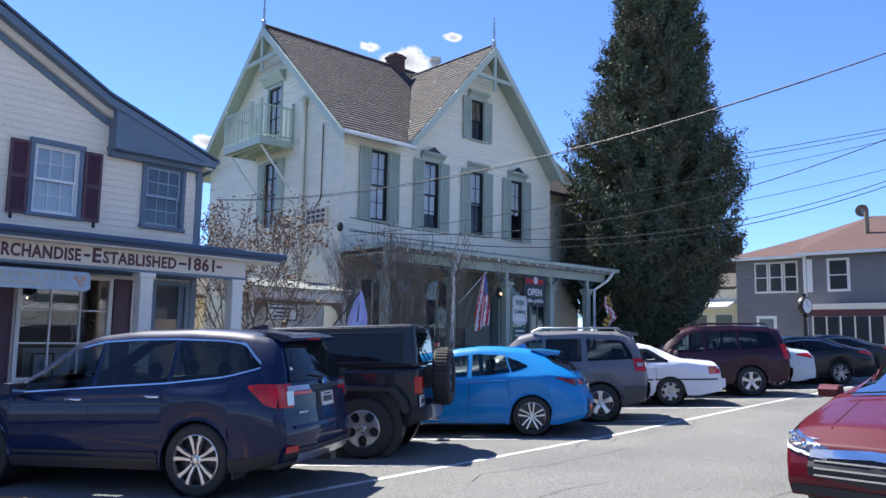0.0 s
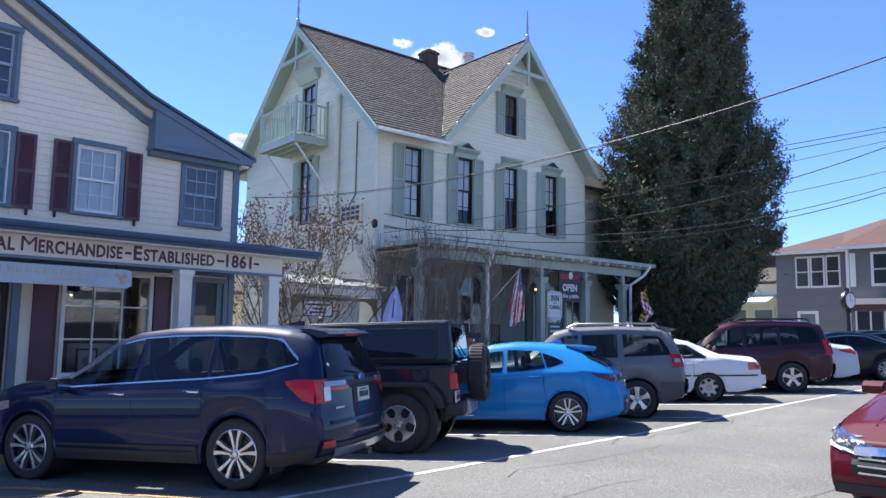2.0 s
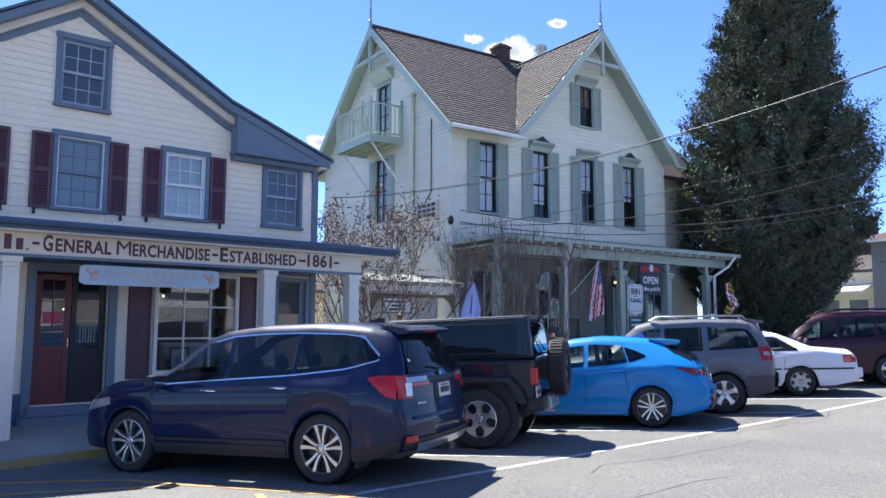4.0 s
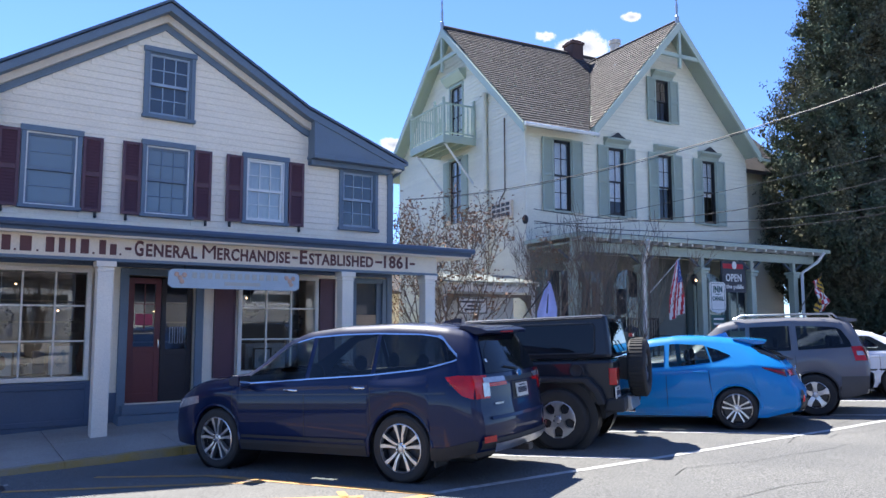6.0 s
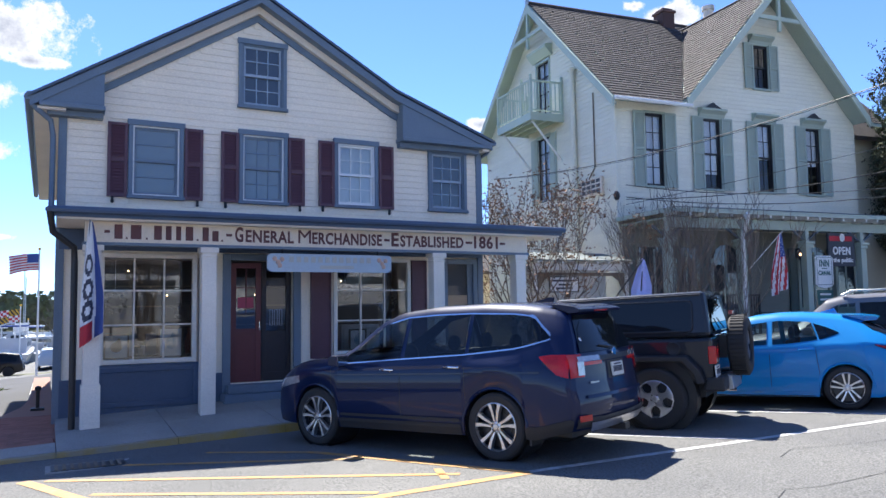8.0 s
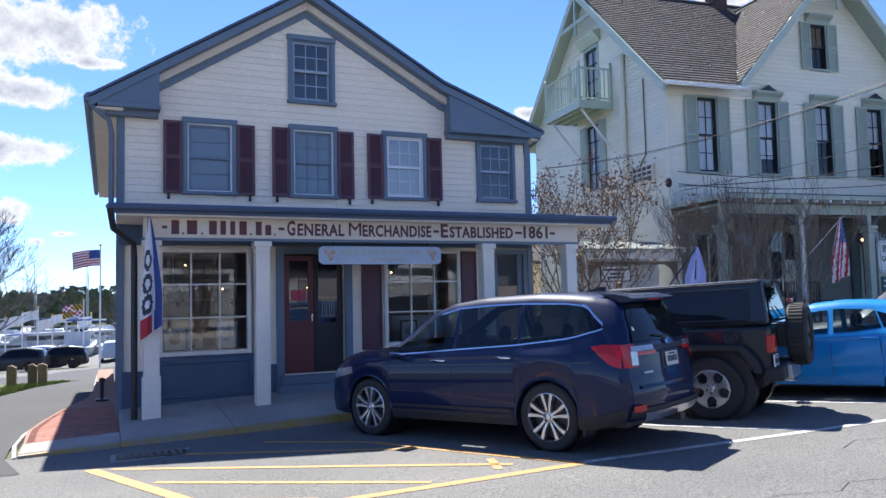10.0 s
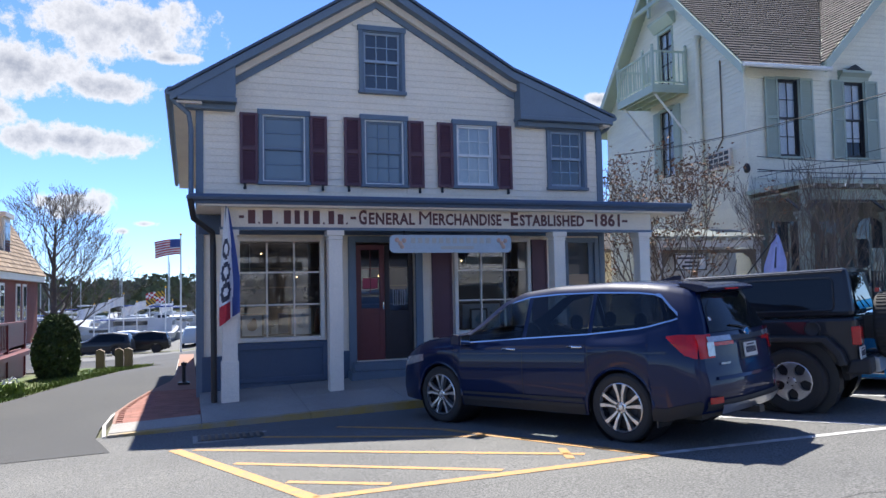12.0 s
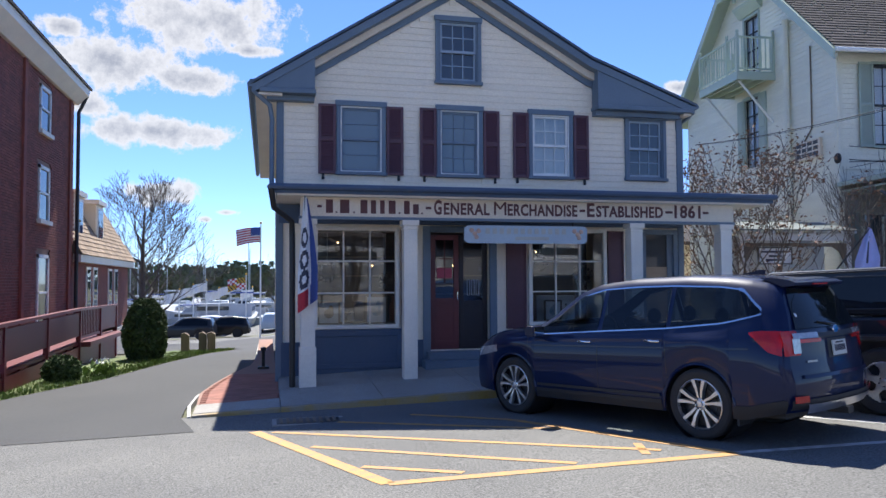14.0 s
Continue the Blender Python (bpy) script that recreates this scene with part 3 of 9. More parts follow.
# roof
for sgn in (-1, 1):
    g = G()
    xsr = [APEX_X, APEX_X + sgn * 2.75, 8.50 if sgn > 0 else -0.36]
    g.prism([(x, rake(x)) for x in xsr] + [(x, rake(x) + 0.05) for x in xsr[::-1]], "y", YW - 0.40, YW + DEPTH + 0.3)
    part("roof", g, DARK_ROOF, shop)
    xe = 8.42 if sgn > 0 else -0.28
    part("soffit", G().box(xe, YW - 0.3, 5.10, XR - 0.1 if sgn > 0 else XL + 0.1, YW + DEPTH, 5.14), CREAM_TRIM, shop)
    xg = 8.50 if sgn > 0 else -0.36
    gut = G().tube([(xg, YW - 0.36, 5.27), (xg, YW + DEPTH, 5.22)], 0.06, 8)
    part("gutter", gut, BLUE_TRIM, shop)


def sash_window(parent, x0, z0, x1, z1, y, cols, rows_up, rows_low, casing, frame_mat, sash_mat, pane_mat, cw=0.075, head=0.10, sill=True, fill=None):
    """A sash window whose frame sits in an opening of a wall facing -y."""
    win = new("window")
    win.parent = parent
    win.matrix_parent_inverse = Matrix()
    part("casing", G().box(x0 - cw, y - 0.05, z0, x0, y + 0.01, z1).box(x1, y - 0.05, z0, x1 + cw, y + 0.01, z1).box(
        x0 - cw - 0.02, y - 0.065, z1, x1 + cw + 0.02, y + 0.01, z1 + head), casing, win, bevel=0.005)
    if sill:
        part("sill", G().box(x0 - cw - 0.02, y - 0.085, z0 - 0.06, x1 + cw + 0.02, y + 0.02, z0), casing, win, bevel=0.006)
    part("frame", G().frame_xz(x0, z0, x1, z1, 0.025, y - 0.02, y + 0.09), frame_mat, win)
    zm = (z0 + z1) / 2
    for lo, hi, yy, nr, nm in ((zm - 0.02, z1 - 0.025, y + 0.015, rows_up, "upper_sash"), (z0 + 0.025, zm + 0.02, y + 0.05, rows_low, "lower_sash")):
        s = G().frame_xz(x0 + 0.025, lo, x1 - 0.025, hi, 0.04, yy, yy + 0.035, 0.05)
        ix0, ix1, iz0, iz1 = x0 + 0.065, x1 - 0.065, lo + 0.05, hi - 0.04
        for c in range(1, cols):
            xm = ix0 + (ix1 - ix0) * c / cols
            s.box(xm - 0.008, yy + 0.004, iz0, xm + 0.009, yy + 0.03, iz1)
        for r in range(1, nr):
            zr = iz0 + (iz1 - iz0) * r / nr
            s.box(ix0, yy + 0.005, zr - 0.009, ix1, yy + 0.029, zr + 0.009)
        sh = part(nm, s, sash_mat, win)
        pn = part("pane", G().quad((ix0, yy + 0.02, iz0), (ix1, yy + 0.02, iz0), (ix1, yy + 0.02, iz1), (ix0, yy + 0.02, iz1)), pane_mat, sh)
        pn.visible_shadow = False
    if fill:
        part("curtain", fill, CURTAIN, win)
    return win


def louvred_shutter(parent, x0, z0, x1, z1, y, mat, name="shutter", step=0.055):
    st = 0.055
    sh = part(name, G().frame_xz(x0, z0, x1, z1, st, y - 0.045, y - 0.008).box(x0 + st, y - 0.045, (z0 + z1) / 2 - 0.04, x1 - st, y - 0.008, (z0 + z1) / 2 + 0.04), mat, parent, bevel=0.004)
    g = G()
    z = z0 + st
    while z < z1 - st - 0.01:
        if abs(z + step / 2 - (z0 + z1) / 2) > 0.06:
            g.add([(x0 + st, y - 0.038, z), (x1 - st, y - 0.038, z), (x1 - st, y - 0.014, z + step * 0.95), (x0 + st, y - 0.014, z + step * 0.95)], [(0, 1, 2, 3)])
        z += step
    g.quad((x0 + st, y - 0.010, z0 + st), (x1 - st, y - 0.010, z0 + st), (x1 - st, y - 0.010, z1 - st), (x0 + st, y - 0.010, z1 - st))
    part("louvres", g, mat, sh)
    return sh


WIN_PANES = [SHADE_GLASS, SHADE_GLASS, GLASS, GLASS, GLASS]
for k, (x0, z0, x1, z1) in enumerate(holes_up):
    fill = None
    if k == 2:
        fill = G().quad((x0, YW + 0.075, z0), (x1, YW + 0.075, z0), (x1, YW + 0.075, z1), (x0, YW + 0.075, z1))
    sash_window(shop, x0, z0, x1, z1, YW - 0.02, 1 if k == 0 else 3, 2, 2, BLUE_TRIM, WHITE_PAINT if k < 3 else BLUE_TRIM, WHITE_PAINT if k == 2 else (BLUE_TRIM if k in (0, 1) else BAR_GREY),
                [SHADE_GLASS, SHADE_GLASS, SHOP_GLASS, GLASS, GLASS][k], fill=fill)
    if k < 3:
        for a, b in ((x0 - 0.41, x0 - 0.085), (x1 + 0.085, x1 + 0.41)):
            s = louvred_shutter(shop, a, z0 - 0.05, b, z1 + 0.02, YW - 0.04, MAROON)
            mid = a + 0.09 if a < x0 else b - 0.09
            part("shutter_dog", G().box(mid - 0.02, YW - 0.07, z0 - 0.15, mid + 0.02, YW - 0.03, z0 - 0.04).ball((mid, YW - 0.06, z0 - 0.13), 0.03, 8, 5), BLACK, s)
# dark sheets behind the openings, with the rooms' shade put into their colour
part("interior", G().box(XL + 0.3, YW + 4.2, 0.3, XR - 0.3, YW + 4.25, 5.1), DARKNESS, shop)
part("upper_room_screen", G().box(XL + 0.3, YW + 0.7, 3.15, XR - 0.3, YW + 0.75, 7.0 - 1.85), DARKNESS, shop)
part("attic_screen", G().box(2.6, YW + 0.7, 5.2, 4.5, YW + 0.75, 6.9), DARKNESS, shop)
part("shop_floor", G().box(XL + 0.3, YW + 0.17, 0.28, XR - 0.3, YW + 4.2, 0.40), WOOD, shop)

# porch: roof, beam with the painted sign, posts
pr = G()
pr.prism([(12.72, 3.27), (12.72, 3.33), (YW - 0.03, 3.50), (YW - 0.03, 3.40)], "x", 0.05, 9.40)
part("porch_roof", pr, DARK_ROOF, shop)
part("porch_fascia", G().box(0.05, 12.70, 3.19, 9.40, 12.74, 3.30).box(9.37, 12.74, 3.19, 9.41, YW - 0.02, 3.32).box(0.03, 12.74, 3.19, 0.07, YW - 0.02, 3.32), DARK_BLUE, shop)
part("porch_gutter", G().tube([(-0.02, 12.66, 3.29), (9.44, 12.66, 3.30)], 0.055, 8), DARK_BLUE, shop)
part("porch_ceiling", G().box(0.1, 12.75, 3.16, 9.36, YW - 0.02, 3.19), CREAM_TRIM, shop)
part("beam", G().box(0.49, 13.02, 2.84, 8.73, 13.16, 3.19), CREAM_TRIM, shop)
sign = part("sign_board", G().box(0.49, 12.995, 2.84, 8.73, 13.018, 3.185), SIGN_CREAM, shop, "cream sign board with maroon painted letters")
part("beam_edge", G().box(0.46, 12.985, 2.79, 8.76, 13.17, 2.838), BLUE_TRIM, shop)
FACE = Matrix.Rotation(radians(90), 4, "X")


def at_face(x, y, z):
    return Matrix.Translation((x, y, z)) @ FACE


inv_sign = IN_WORLD[shop.name]


def sign_text(text, x0, x1, size, z, y=12.99):
    return words("lettering", text, size, LETTER, shop, at_face((x0 + x1) / 2, y, z), width=x1 - x0)


# the owner's name is given as plain bars, the trade in letters
for x0, x1, tall in ((0.90, 1.05, 1), (1.14, 1.33, 1), (1.49, 1.64, 1), (1.67, 1.79, 1), (1.83, 1.94, 1), (1.98, 2.13, 1), (2.25, 2.38, 1), (2.41, 2.54, 0)):
    part("name_bar", G().box(x0 + 0.015, 12.987, 2.895, x1 - 0.015, 12.994, 3.125 if tall else 3.07), LETTER, sign)
for x0 in (1.08, 1.38, 2.17, 2.57):
    part("name_dot", G().box(x0, 12.987, 2.895, x0 + 0.03, 12.994, 2.925), LETTER, sign)
for text, a, b, size in (("-", 0.77, 0.85, 0), ("-", 2.65, 2.75, 0), ("G", 2.80, 2.94, 0.345), ("ENERAL", 2.97, 3.81, 0.285), ("M", 3.90, 4.13, 0.345), ("ERCHANDISE", 4.15, 5.49, 0.285), ("-", 5.54, 5.65, 0),
                         ("E", 5.68, 5.83, 0.345), ("STABLISHED", 5.87, 7.23, 0.285), ("-", 7.28, 7.43, 0), ("1861", 7.47, 8.02, 0.325), ("-", 8.07, 8.19, 0)):
    if text == "-":
        part("dash", G().box(a, 12.987, 2.985, b, 12.994, 3.03), LETTER, sign)
    else:
        sign_text(text, a, b, size, 3.008 if size > 0.3 else 2.99)


def porch_post(x, w=0.24):
    p = part("post", G().box(x - w / 2, YP - w / 2, pave_z(x, YP) - 0.02, x + w / 2, YP + w / 2, 2.79), CREAM_TRIM, shop, bevel=0.01)
    part("capital", G().box(x - w / 2 - 0.03, YP - w / 2 - 0.03, 2.70, x + w / 2 + 0.03, YP + w / 2 + 0.03, 2.79).box(x - w / 2 - 0.015, YP - w / 2 - 0.015, 2.63, x + w / 2 + 0.015, YP + w / 2 + 0.015, 2.65), CREAM_TRIM, p, bevel=0.006)
    return p


for x in (0.62, 2.38, 6.68, 8.56):
    p = porch_post(x)
part("post_plinth", G().box(0.48, YP - 0.14, -0.07, 0.76, YP + 0.14, 0.62), CREAM_TRIM, shop, bevel=0.01)


def shop_window(x0, z0, x1, z1):
    w = new("shop_window")
    w.parent = shop
    part("frame", G().frame_xz(x0 - 0.06, z0 - 0.07, x1 + 0.06, z1 + 0.05, 0.075, YW - 0.06, YW + 0.06), CREAM_TRIM, w, bevel=0.005)
    g = G()
    for c in (1, 2):
        xm = x0 + (x1 - x0) * c / 3
        g.box(xm - 0.014, YW - 0.03, z0, xm + 0.014, YW + 0.03, z1)
        zm = z0 + (z1 - z0) * c / 3
        g.box(x0, YW - 0.026, zm - 0.014, x1, YW + 0.026, zm + 0.014)
    part("glazing_bar", g, CREAM_TRIM, w)
    for c in range(3):
        for r in range(3):
            a, b = x0 + (x1 - x0) * c / 3 + 0.013, x0 + (x1 - x0) * (c + 1) / 3 - 0.013
            e, f = z0 + (z1 - z0) * r / 3 + 0.013, z0 + (z1 - z0) * (r + 1) / 3 - 0.013
            part("pane", G().quad((a, YW, e), (b, YW, e), (b, YW, f), (a, YW, f)), SHOP_GLASS, w).visible_shadow = False
    # panelled apron below
    part("apron", G().box(x0 - 0.12, YW - 0.075, -0.06, x1 + 0.12, YW - 0.002, z0 - 0.08), DARK_BLUE, w)
    ap = G().frame_xz(x0 - 0.1, 0.12, x1 + 0.1, z0 - 0.12, 0.09, YW - 0.10, YW - 0.072)
    part("apron_moulding", ap, DARK_BLUE, w, bevel=0.01)
    return w


for h in (holes_low[0], holes_low[2]):
    shop_window(*h)
# lower front: blue casings round the doors, maroon shutters, cream panels
part("door_surround", G().box(2.84, YW - 0.07, 0.14, 2.98, YW + 0.02, 2.78).box(4.16, YW - 0.07, 0.14, 4.30, YW + 0.02, 2.78).box(2.98, YW - 0.07, 2.66, 4.16, YW + 0.02, 2.78), BLUE_TRIM, shop, bevel=0.008)
for a, b in ((2.48, 2.84), (4.30, 4.86), (6.72, 7.36), (0.2, 0.72)):
    part("plinth_board", G().box(a, YW - 0.05, -0.06, b, YW - 0.002, 0.62), DARK_BLUE, shop)
part("top_frieze", G().box(0.15, YW - 0.06, 2.80, 8.3, YW - 0.002, 3.15), DARK_BLUE, shop)
for a, b in ((4.50, 4.90), (6.64, 6.98), (2.42, 2.50)):
    part("shutter_panel", G().box(a, YW - 0.055, 0.80, b, YW - 0.004, 2.72).frame_xz(a, 0.80, b, 2.72, 0.03, YW - 0.075, YW - 0.05), MAROON, shop)
step = part("door_step", G().box(2.8, YW - 0.45, 0.06, 4.35, YW - 0.06, 0.25).box(2.9, YW - 0.25, 0.25, 4.25, YW + 0.1, 0.40), BLUE_TRIM, shop, bevel=0.01)
# pair of doors, one leaf open inwards
leaf = new("door_leaf")
leaf.parent = shop
part("stile_frame", G().frame_xz(3.0, 0.42, 3.56, 2.62, 0.10, YW + 0.05, YW + 0.095, 0.16).box(3.1, YW + 0.05, 1.30, 3.46, YW + 0.095, 1.40), DOOR_RED, leaf, bevel=0.004)
part("lower_panel", G().box(3.1, YW + 0.06, 0.58, 3.46, YW + 0.085, 1.30), DOOR_RED, leaf)
part("pane", G().quad((3.1, YW + 0.07, 1.4), (3.46, YW + 0.07, 1.4), (3.46, YW + 0.07, 2.52), (3.1, YW + 0.07, 2.52)), SHOP_GLASS, leaf)
part("glazing_bar", G().box(3.275, YW + 0.05, 1.7, 3.29, YW + 0.09, 2.52).box(3.1, YW + 0.05, 2.15, 3.46, YW + 0.09, 2.165), DOOR_RED, leaf)
part("pink_notice", G().box(3.13, YW + 0.055, 1.78, 3.42, YW + 0.06, 1.98), material("pink_card", (0.45, 0.06, 0.10), 0.6), leaf)
part("door_handle", G().tube([(3.52, YW + 0.04, 1.38), (3.52, YW - 0.01, 1.38), (3.52, YW - 0.01, 1.52), (3.52, YW + 0.04, 1.52)], 0.01, 6), CHROME, leaf)
right = new("dark_door_leaf")
right.parent = shop
IRON = material("dark_door_paint", (0.022, 0.016, 0.018), 0.5, second=(0.03, 0.022, 0.022), scale=3, bump=0.05)
part("stile_frame", G().frame_xz(3.58, 0.42, 4.14, 2.62, 0.09, YW + 0.10, YW + 0.145, 0.16).box(3.67, YW + 0.10, 1.25, 4.05, YW + 0.145, 1.35), IRON, right, bevel=0.004)
part("lower_panel", G().box(3.67, YW + 0.11, 0.58, 4.05, YW + 0.135, 1.25), IRON, right)
part("pane", G().quad((3.67, YW + 0.125, 1.35), (4.05, YW + 0.125, 1.35), (4.05, YW + 0.125, 2.53), (3.67, YW + 0.125, 2.53)), SHOP_GLASS, right)
for k in range(3):
    part("iron_scroll", G().frame_xz(3.74 + 0.09 * k, 1.45, 3.80 + 0.09 * k, 1.75, 0.008, YW + 0.10, YW + 0.115), GALV, right)
# second door by the east end, boarded with plywood below dark glass
d2 = new("side_entrance")
d2.parent = shop
part("door_frame", G().frame_xz(7.38, 0.3, 8.2, 2.76, 0.10, YW - 0.06, YW + 0.05), BLUE_TRIM, d2, bevel=0.006)
part("plywood_panel", G().box(7.48, YW + 0.01, 0.42, 7.98, YW + 0.04, 2.0), PLY, d2)
part("pane", G().quad((7.48, YW + 0.02, 2.0), (8.1, YW + 0.02, 2.0), (8.1, YW + 0.02, 2.66), (7.48, YW + 0.02, 2.66)), GLASS, d2)
part("stile", G().box(7.98, YW - 0.01, 0.42, 8.10, YW + 0.05, 2.66), BLUE_TRIM, d2)
# downspouts
part("downspout", G().tube([(-0.34, YW - 0.30, 5.36), (-0.30, YW - 0.30, 5.15), (-0.02, YW - 0.12, 4.95), (0.02, YW - 0.10, 4.7), (0.02, YW - 0.10, 3.5), (-0.02, 12.66, 3.28)], 0.045, 8), BLUE_TRIM, shop, smooth=60)
part("downspout", G().tube([(0.0, 12.66, 3.26), (0.05, 12.75, 2.95), (0.35, YP, 2.75), (0.36, YP, 2.5), (0.37, YP, -0.05)], 0.05, 8), BLACK, shop, smooth=60)
part("downspout", G().tube([(8.48, YW - 0.25, 5.22), (8.46, YW - 0.1, 5.1), (8.40, YW + 0.1, 5.0), (8.40, YW + 0.1, 3.4)], 0.045, 8), BLUE_TRIM, shop, smooth=60)
# ---- parked cars ----
def curve(keys):
    xs, ys = [k[0] for k in keys], [k[1] for k in keys]
    return lambda x: float(np.interp(x, xs, ys))


def ease(v):
    v = clamp(v, 0, 1)
    return v * v * (3 - 2 * v)


class Car:
    """A car body lofted from cross-sections; x forward from the rear axle, y to its left, z up."""

    def __init__(self, wb, ro, fo, W, top, belt, wr, sill=0.24, tyre=0.36, nose=0.25, tail=0.12, arch=1.09, lean=None, reach=0.4, bow=0.10):
        self.lean, self.reach, self.bow = curve(lean) if lean else None, reach, bow
        self.wb, self.ro, self.fo, self.W, self.wr, self.sill, self.tyre, self.R = wb, ro, fo, W, wr, sill, tyre, tyre * arch
        self.top, self.belt, self.nose, self.tail = curve(top), curve(belt), nose, tail
        xs = set(np.round(np.arange(-ro, wb + fo + 1e-6, 0.07), 3)) | {round(wb + fo, 3)}
        xs |= set(np.round(np.arange(-ro, -ro + 0.5, 0.025), 3)) | set(np.round(np.arange(wb + fo - 0.3, wb + fo, 0.03), 3))
        for c in (0, wb):
            xs |= {round(c + self.R * math.cos(t), 3) for t in np.linspace(0, math.pi, 15)}
        self.xs = sorted(x for x in xs if -ro <= x <= wb + fo)

    def bend(self, x, y, z):
        """Leans the upright sections near the tail forward and rounds the tail in plan."""
        if not self.lean or x > self.reach:
            return (x, y, z)
        k = ((self.reach - x) / (self.reach + self.ro)) ** 1.5
        e = clamp((-x - self.R - 0.05) / (self.ro - self.R - 0.05), 0, 1)
        return (x + k * self.lean(z) + e * self.bow * (abs(y) / self.W) ** 2.6, y, z)

    def half(self, x):
        a = clamp((x + self.ro) / 0.55, 0, 1)
        b = clamp((self.wb + self.fo - x) / 0.9, 0, 1)
        w = self.W * (1 - self.tail * (1 - a) ** 2.2) * (1 - self.nose * (1 - b) ** 2.4)
        if self.lean:
            u = clamp(1 - (x + self.ro) / 0.07, 0, 1)
            w -= 0.06 * (1 - math.sqrt(1 - u * u))
        return w

    def low(self, x):
        z = self.sill + 0.10 * (1 - clamp((x + self.ro) / 0.5, 0, 1)) + 0.02 * (1 - clamp((self.wb + self.fo - x) / 0.5, 0, 1))
        for c in (0, self.wb):
            d = self.R ** 2 - (x - c) ** 2
            if d > 0:
                z = max(z, self.tyre + math.sqrt(d))
        return z

    def section(self, x):
        w, zb, zt = self.half(x), self.low(x), self.top(x)
        zs = min(self.belt(x), zt - 0.02)
        zs = max(zs, zb + 0.08)
        zt = max(zt, zs + 0.02)
        h = zt - zs
        k = ease((h - 0.08) / 0.3)
        wr = self.wr * w / self.W
        lerp = lambda a, b, t: a + (b - a) * t
        zl = min(zb + 0.10, lerp(zb, zs, 0.3))
        pts = [(w * 0.955, zb), (w * 0.985, zl), (w, lerp(zl, zs, 0.35)), (w * 0.998, lerp(zl, zs, 0.62)), (w * 0.985, lerp(zl, zs, 0.86)), (w * 0.955, zs)]
        ze = zt - 0.10 * min(1, h / 0.4)
        cab = [(w * 0.945, zs + 0.012), (lerp(w * 0.945, wr, 0.55) + 0.012, lerp(zs, ze, 0.55)), (wr, ze), (wr * 0.90, zt - 0.032 * min(1, h / 0.4)), (wr * 0.55, zt - 0.008), (0, zt)]
        hood = [(w * 0.93, zs + 0.25 * h), (w * 0.88, zs + 0.50 * h), (w * 0.76, zs + 0.72 * h), (w * 0.58, zs + 0.87 * h), (w * 0.32, zs + 0.97 * h), (0, zt)]
        return pts + [(lerp(a[0], b[0], k), lerp(a[1], b[1], k)) for a, b in zip(hood, cab)]

    def side(self, x, z):
        s = self.section(x)[:10]
        return float(np.interp(z, [p[1] for p in s], [p[0] for p in s]))

    def over(self, x, y):
        s = self.section(x)[5:][::-1]
        return float(np.interp(abs(y), [p[0] for p in s], [p[1] for p in s]))

    def body(self, windows=(), screen=None):
        """The shell, open where the side windows and the windscreen sit."""
        g = G()
        rows = []
        xs = set(self.xs)
        for x0, x1, lo, hi, _ in windows:
            xs |= {round(x0, 3), round(x1, 3)}
        if screen:
            xs |= {round(screen[0], 3), round(screen[1], 3)}
        xs = sorted(xs)
        first, last = (min(w[0] for w in windows), max(w[1] for w in windows)) if windows else (9, -9)
        for x in xs:
            s = self.section(x)
            if first - 1e-3 <= x <= last + 1e-3:
                w = min(windows, key=lambda q: max(q[0] - x, x - q[1], 0))
                q = clamp(x, w[0], w[1])
                lo, hi = w[2](q), max(w[3](q), w[2](q) + 0.004)
                if hi < s[8][1] - 0.004:
                    s[6], s[7] = (self.side(x, lo), lo), (self.side(x, hi), hi)
            full = [self.bend(x, y, z) for y, z in s] + [self.bend(x, -y, z) for y, z in s[-2::-1]]
            rows.append(len(g.v))
            g.v += full
        n = len(full)
        for i, (a, b) in enumerate(zip(rows, rows[1:])):
            mid = (xs[i] + xs[i + 1]) / 2
            gap = any(w[0] < mid < w[1] for w in windows)
            front = screen and screen[0] < mid < screen[1]
            for j in range(n - 1):
                if (gap and j in (6, 15)) or (front and 9 <= j <= 12):
                    continue
                g.f.append((a + j, b + j, b + j + 1, a + j + 1))
        if self.lean:
            m, grid = 12, []
            for i in range(n // 2):
                a, b = g.v[rows[0] + i], g.v[rows[0] + n - 1 - i]
                line = [rows[0] + i]
                for q in range(1, m):
                    line.append(len(g.v))
                    g.v.append(self.bend(-self.ro, a[1] + (b[1] - a[1]) * q / m, a[2]))
                grid.append(line + [rows[0] + n - 1 - i])
            for p, q in zip(grid, grid[1:]):
                g.f += [(p[i], p[i + 1], q[i + 1], q[i]) for i in range(m)]
            g.f.append(tuple(grid[-1]) + (rows[0] + n // 2,))
        else:
            g.f.append(tuple(range(rows[0], rows[0] + n)))
        g.f.append(tuple(range(rows[-1], rows[-1] + n))[::-1])
        return g

    def side_patch(self, x0, x1, lo, hi, off=0.006, n=12, m=4, sides=(1, -1)):
        g = G()
        for sg in sides:
            k = len(g.v)
            for i in range(n + 1):
                x = x0 + (x1 - x0) * i / n
                a, b = lo(x), max(hi(x), lo(x) + 0.002)
                for j in range(m + 1):
                    z = a + (b - a) * j / m
                    p = self.bend(x, self.side(x, z), z)
                    g.v.append((p[0], sg * (p[1] + off), z))
            for i in range(n):
                for j in range(m):
                    q = k + i * (m + 1) + j
                    f = (q, q + m + 1, q + m + 2, q + 1)
                    g.f.append(f if sg < 0 else f[::-1])
        return g

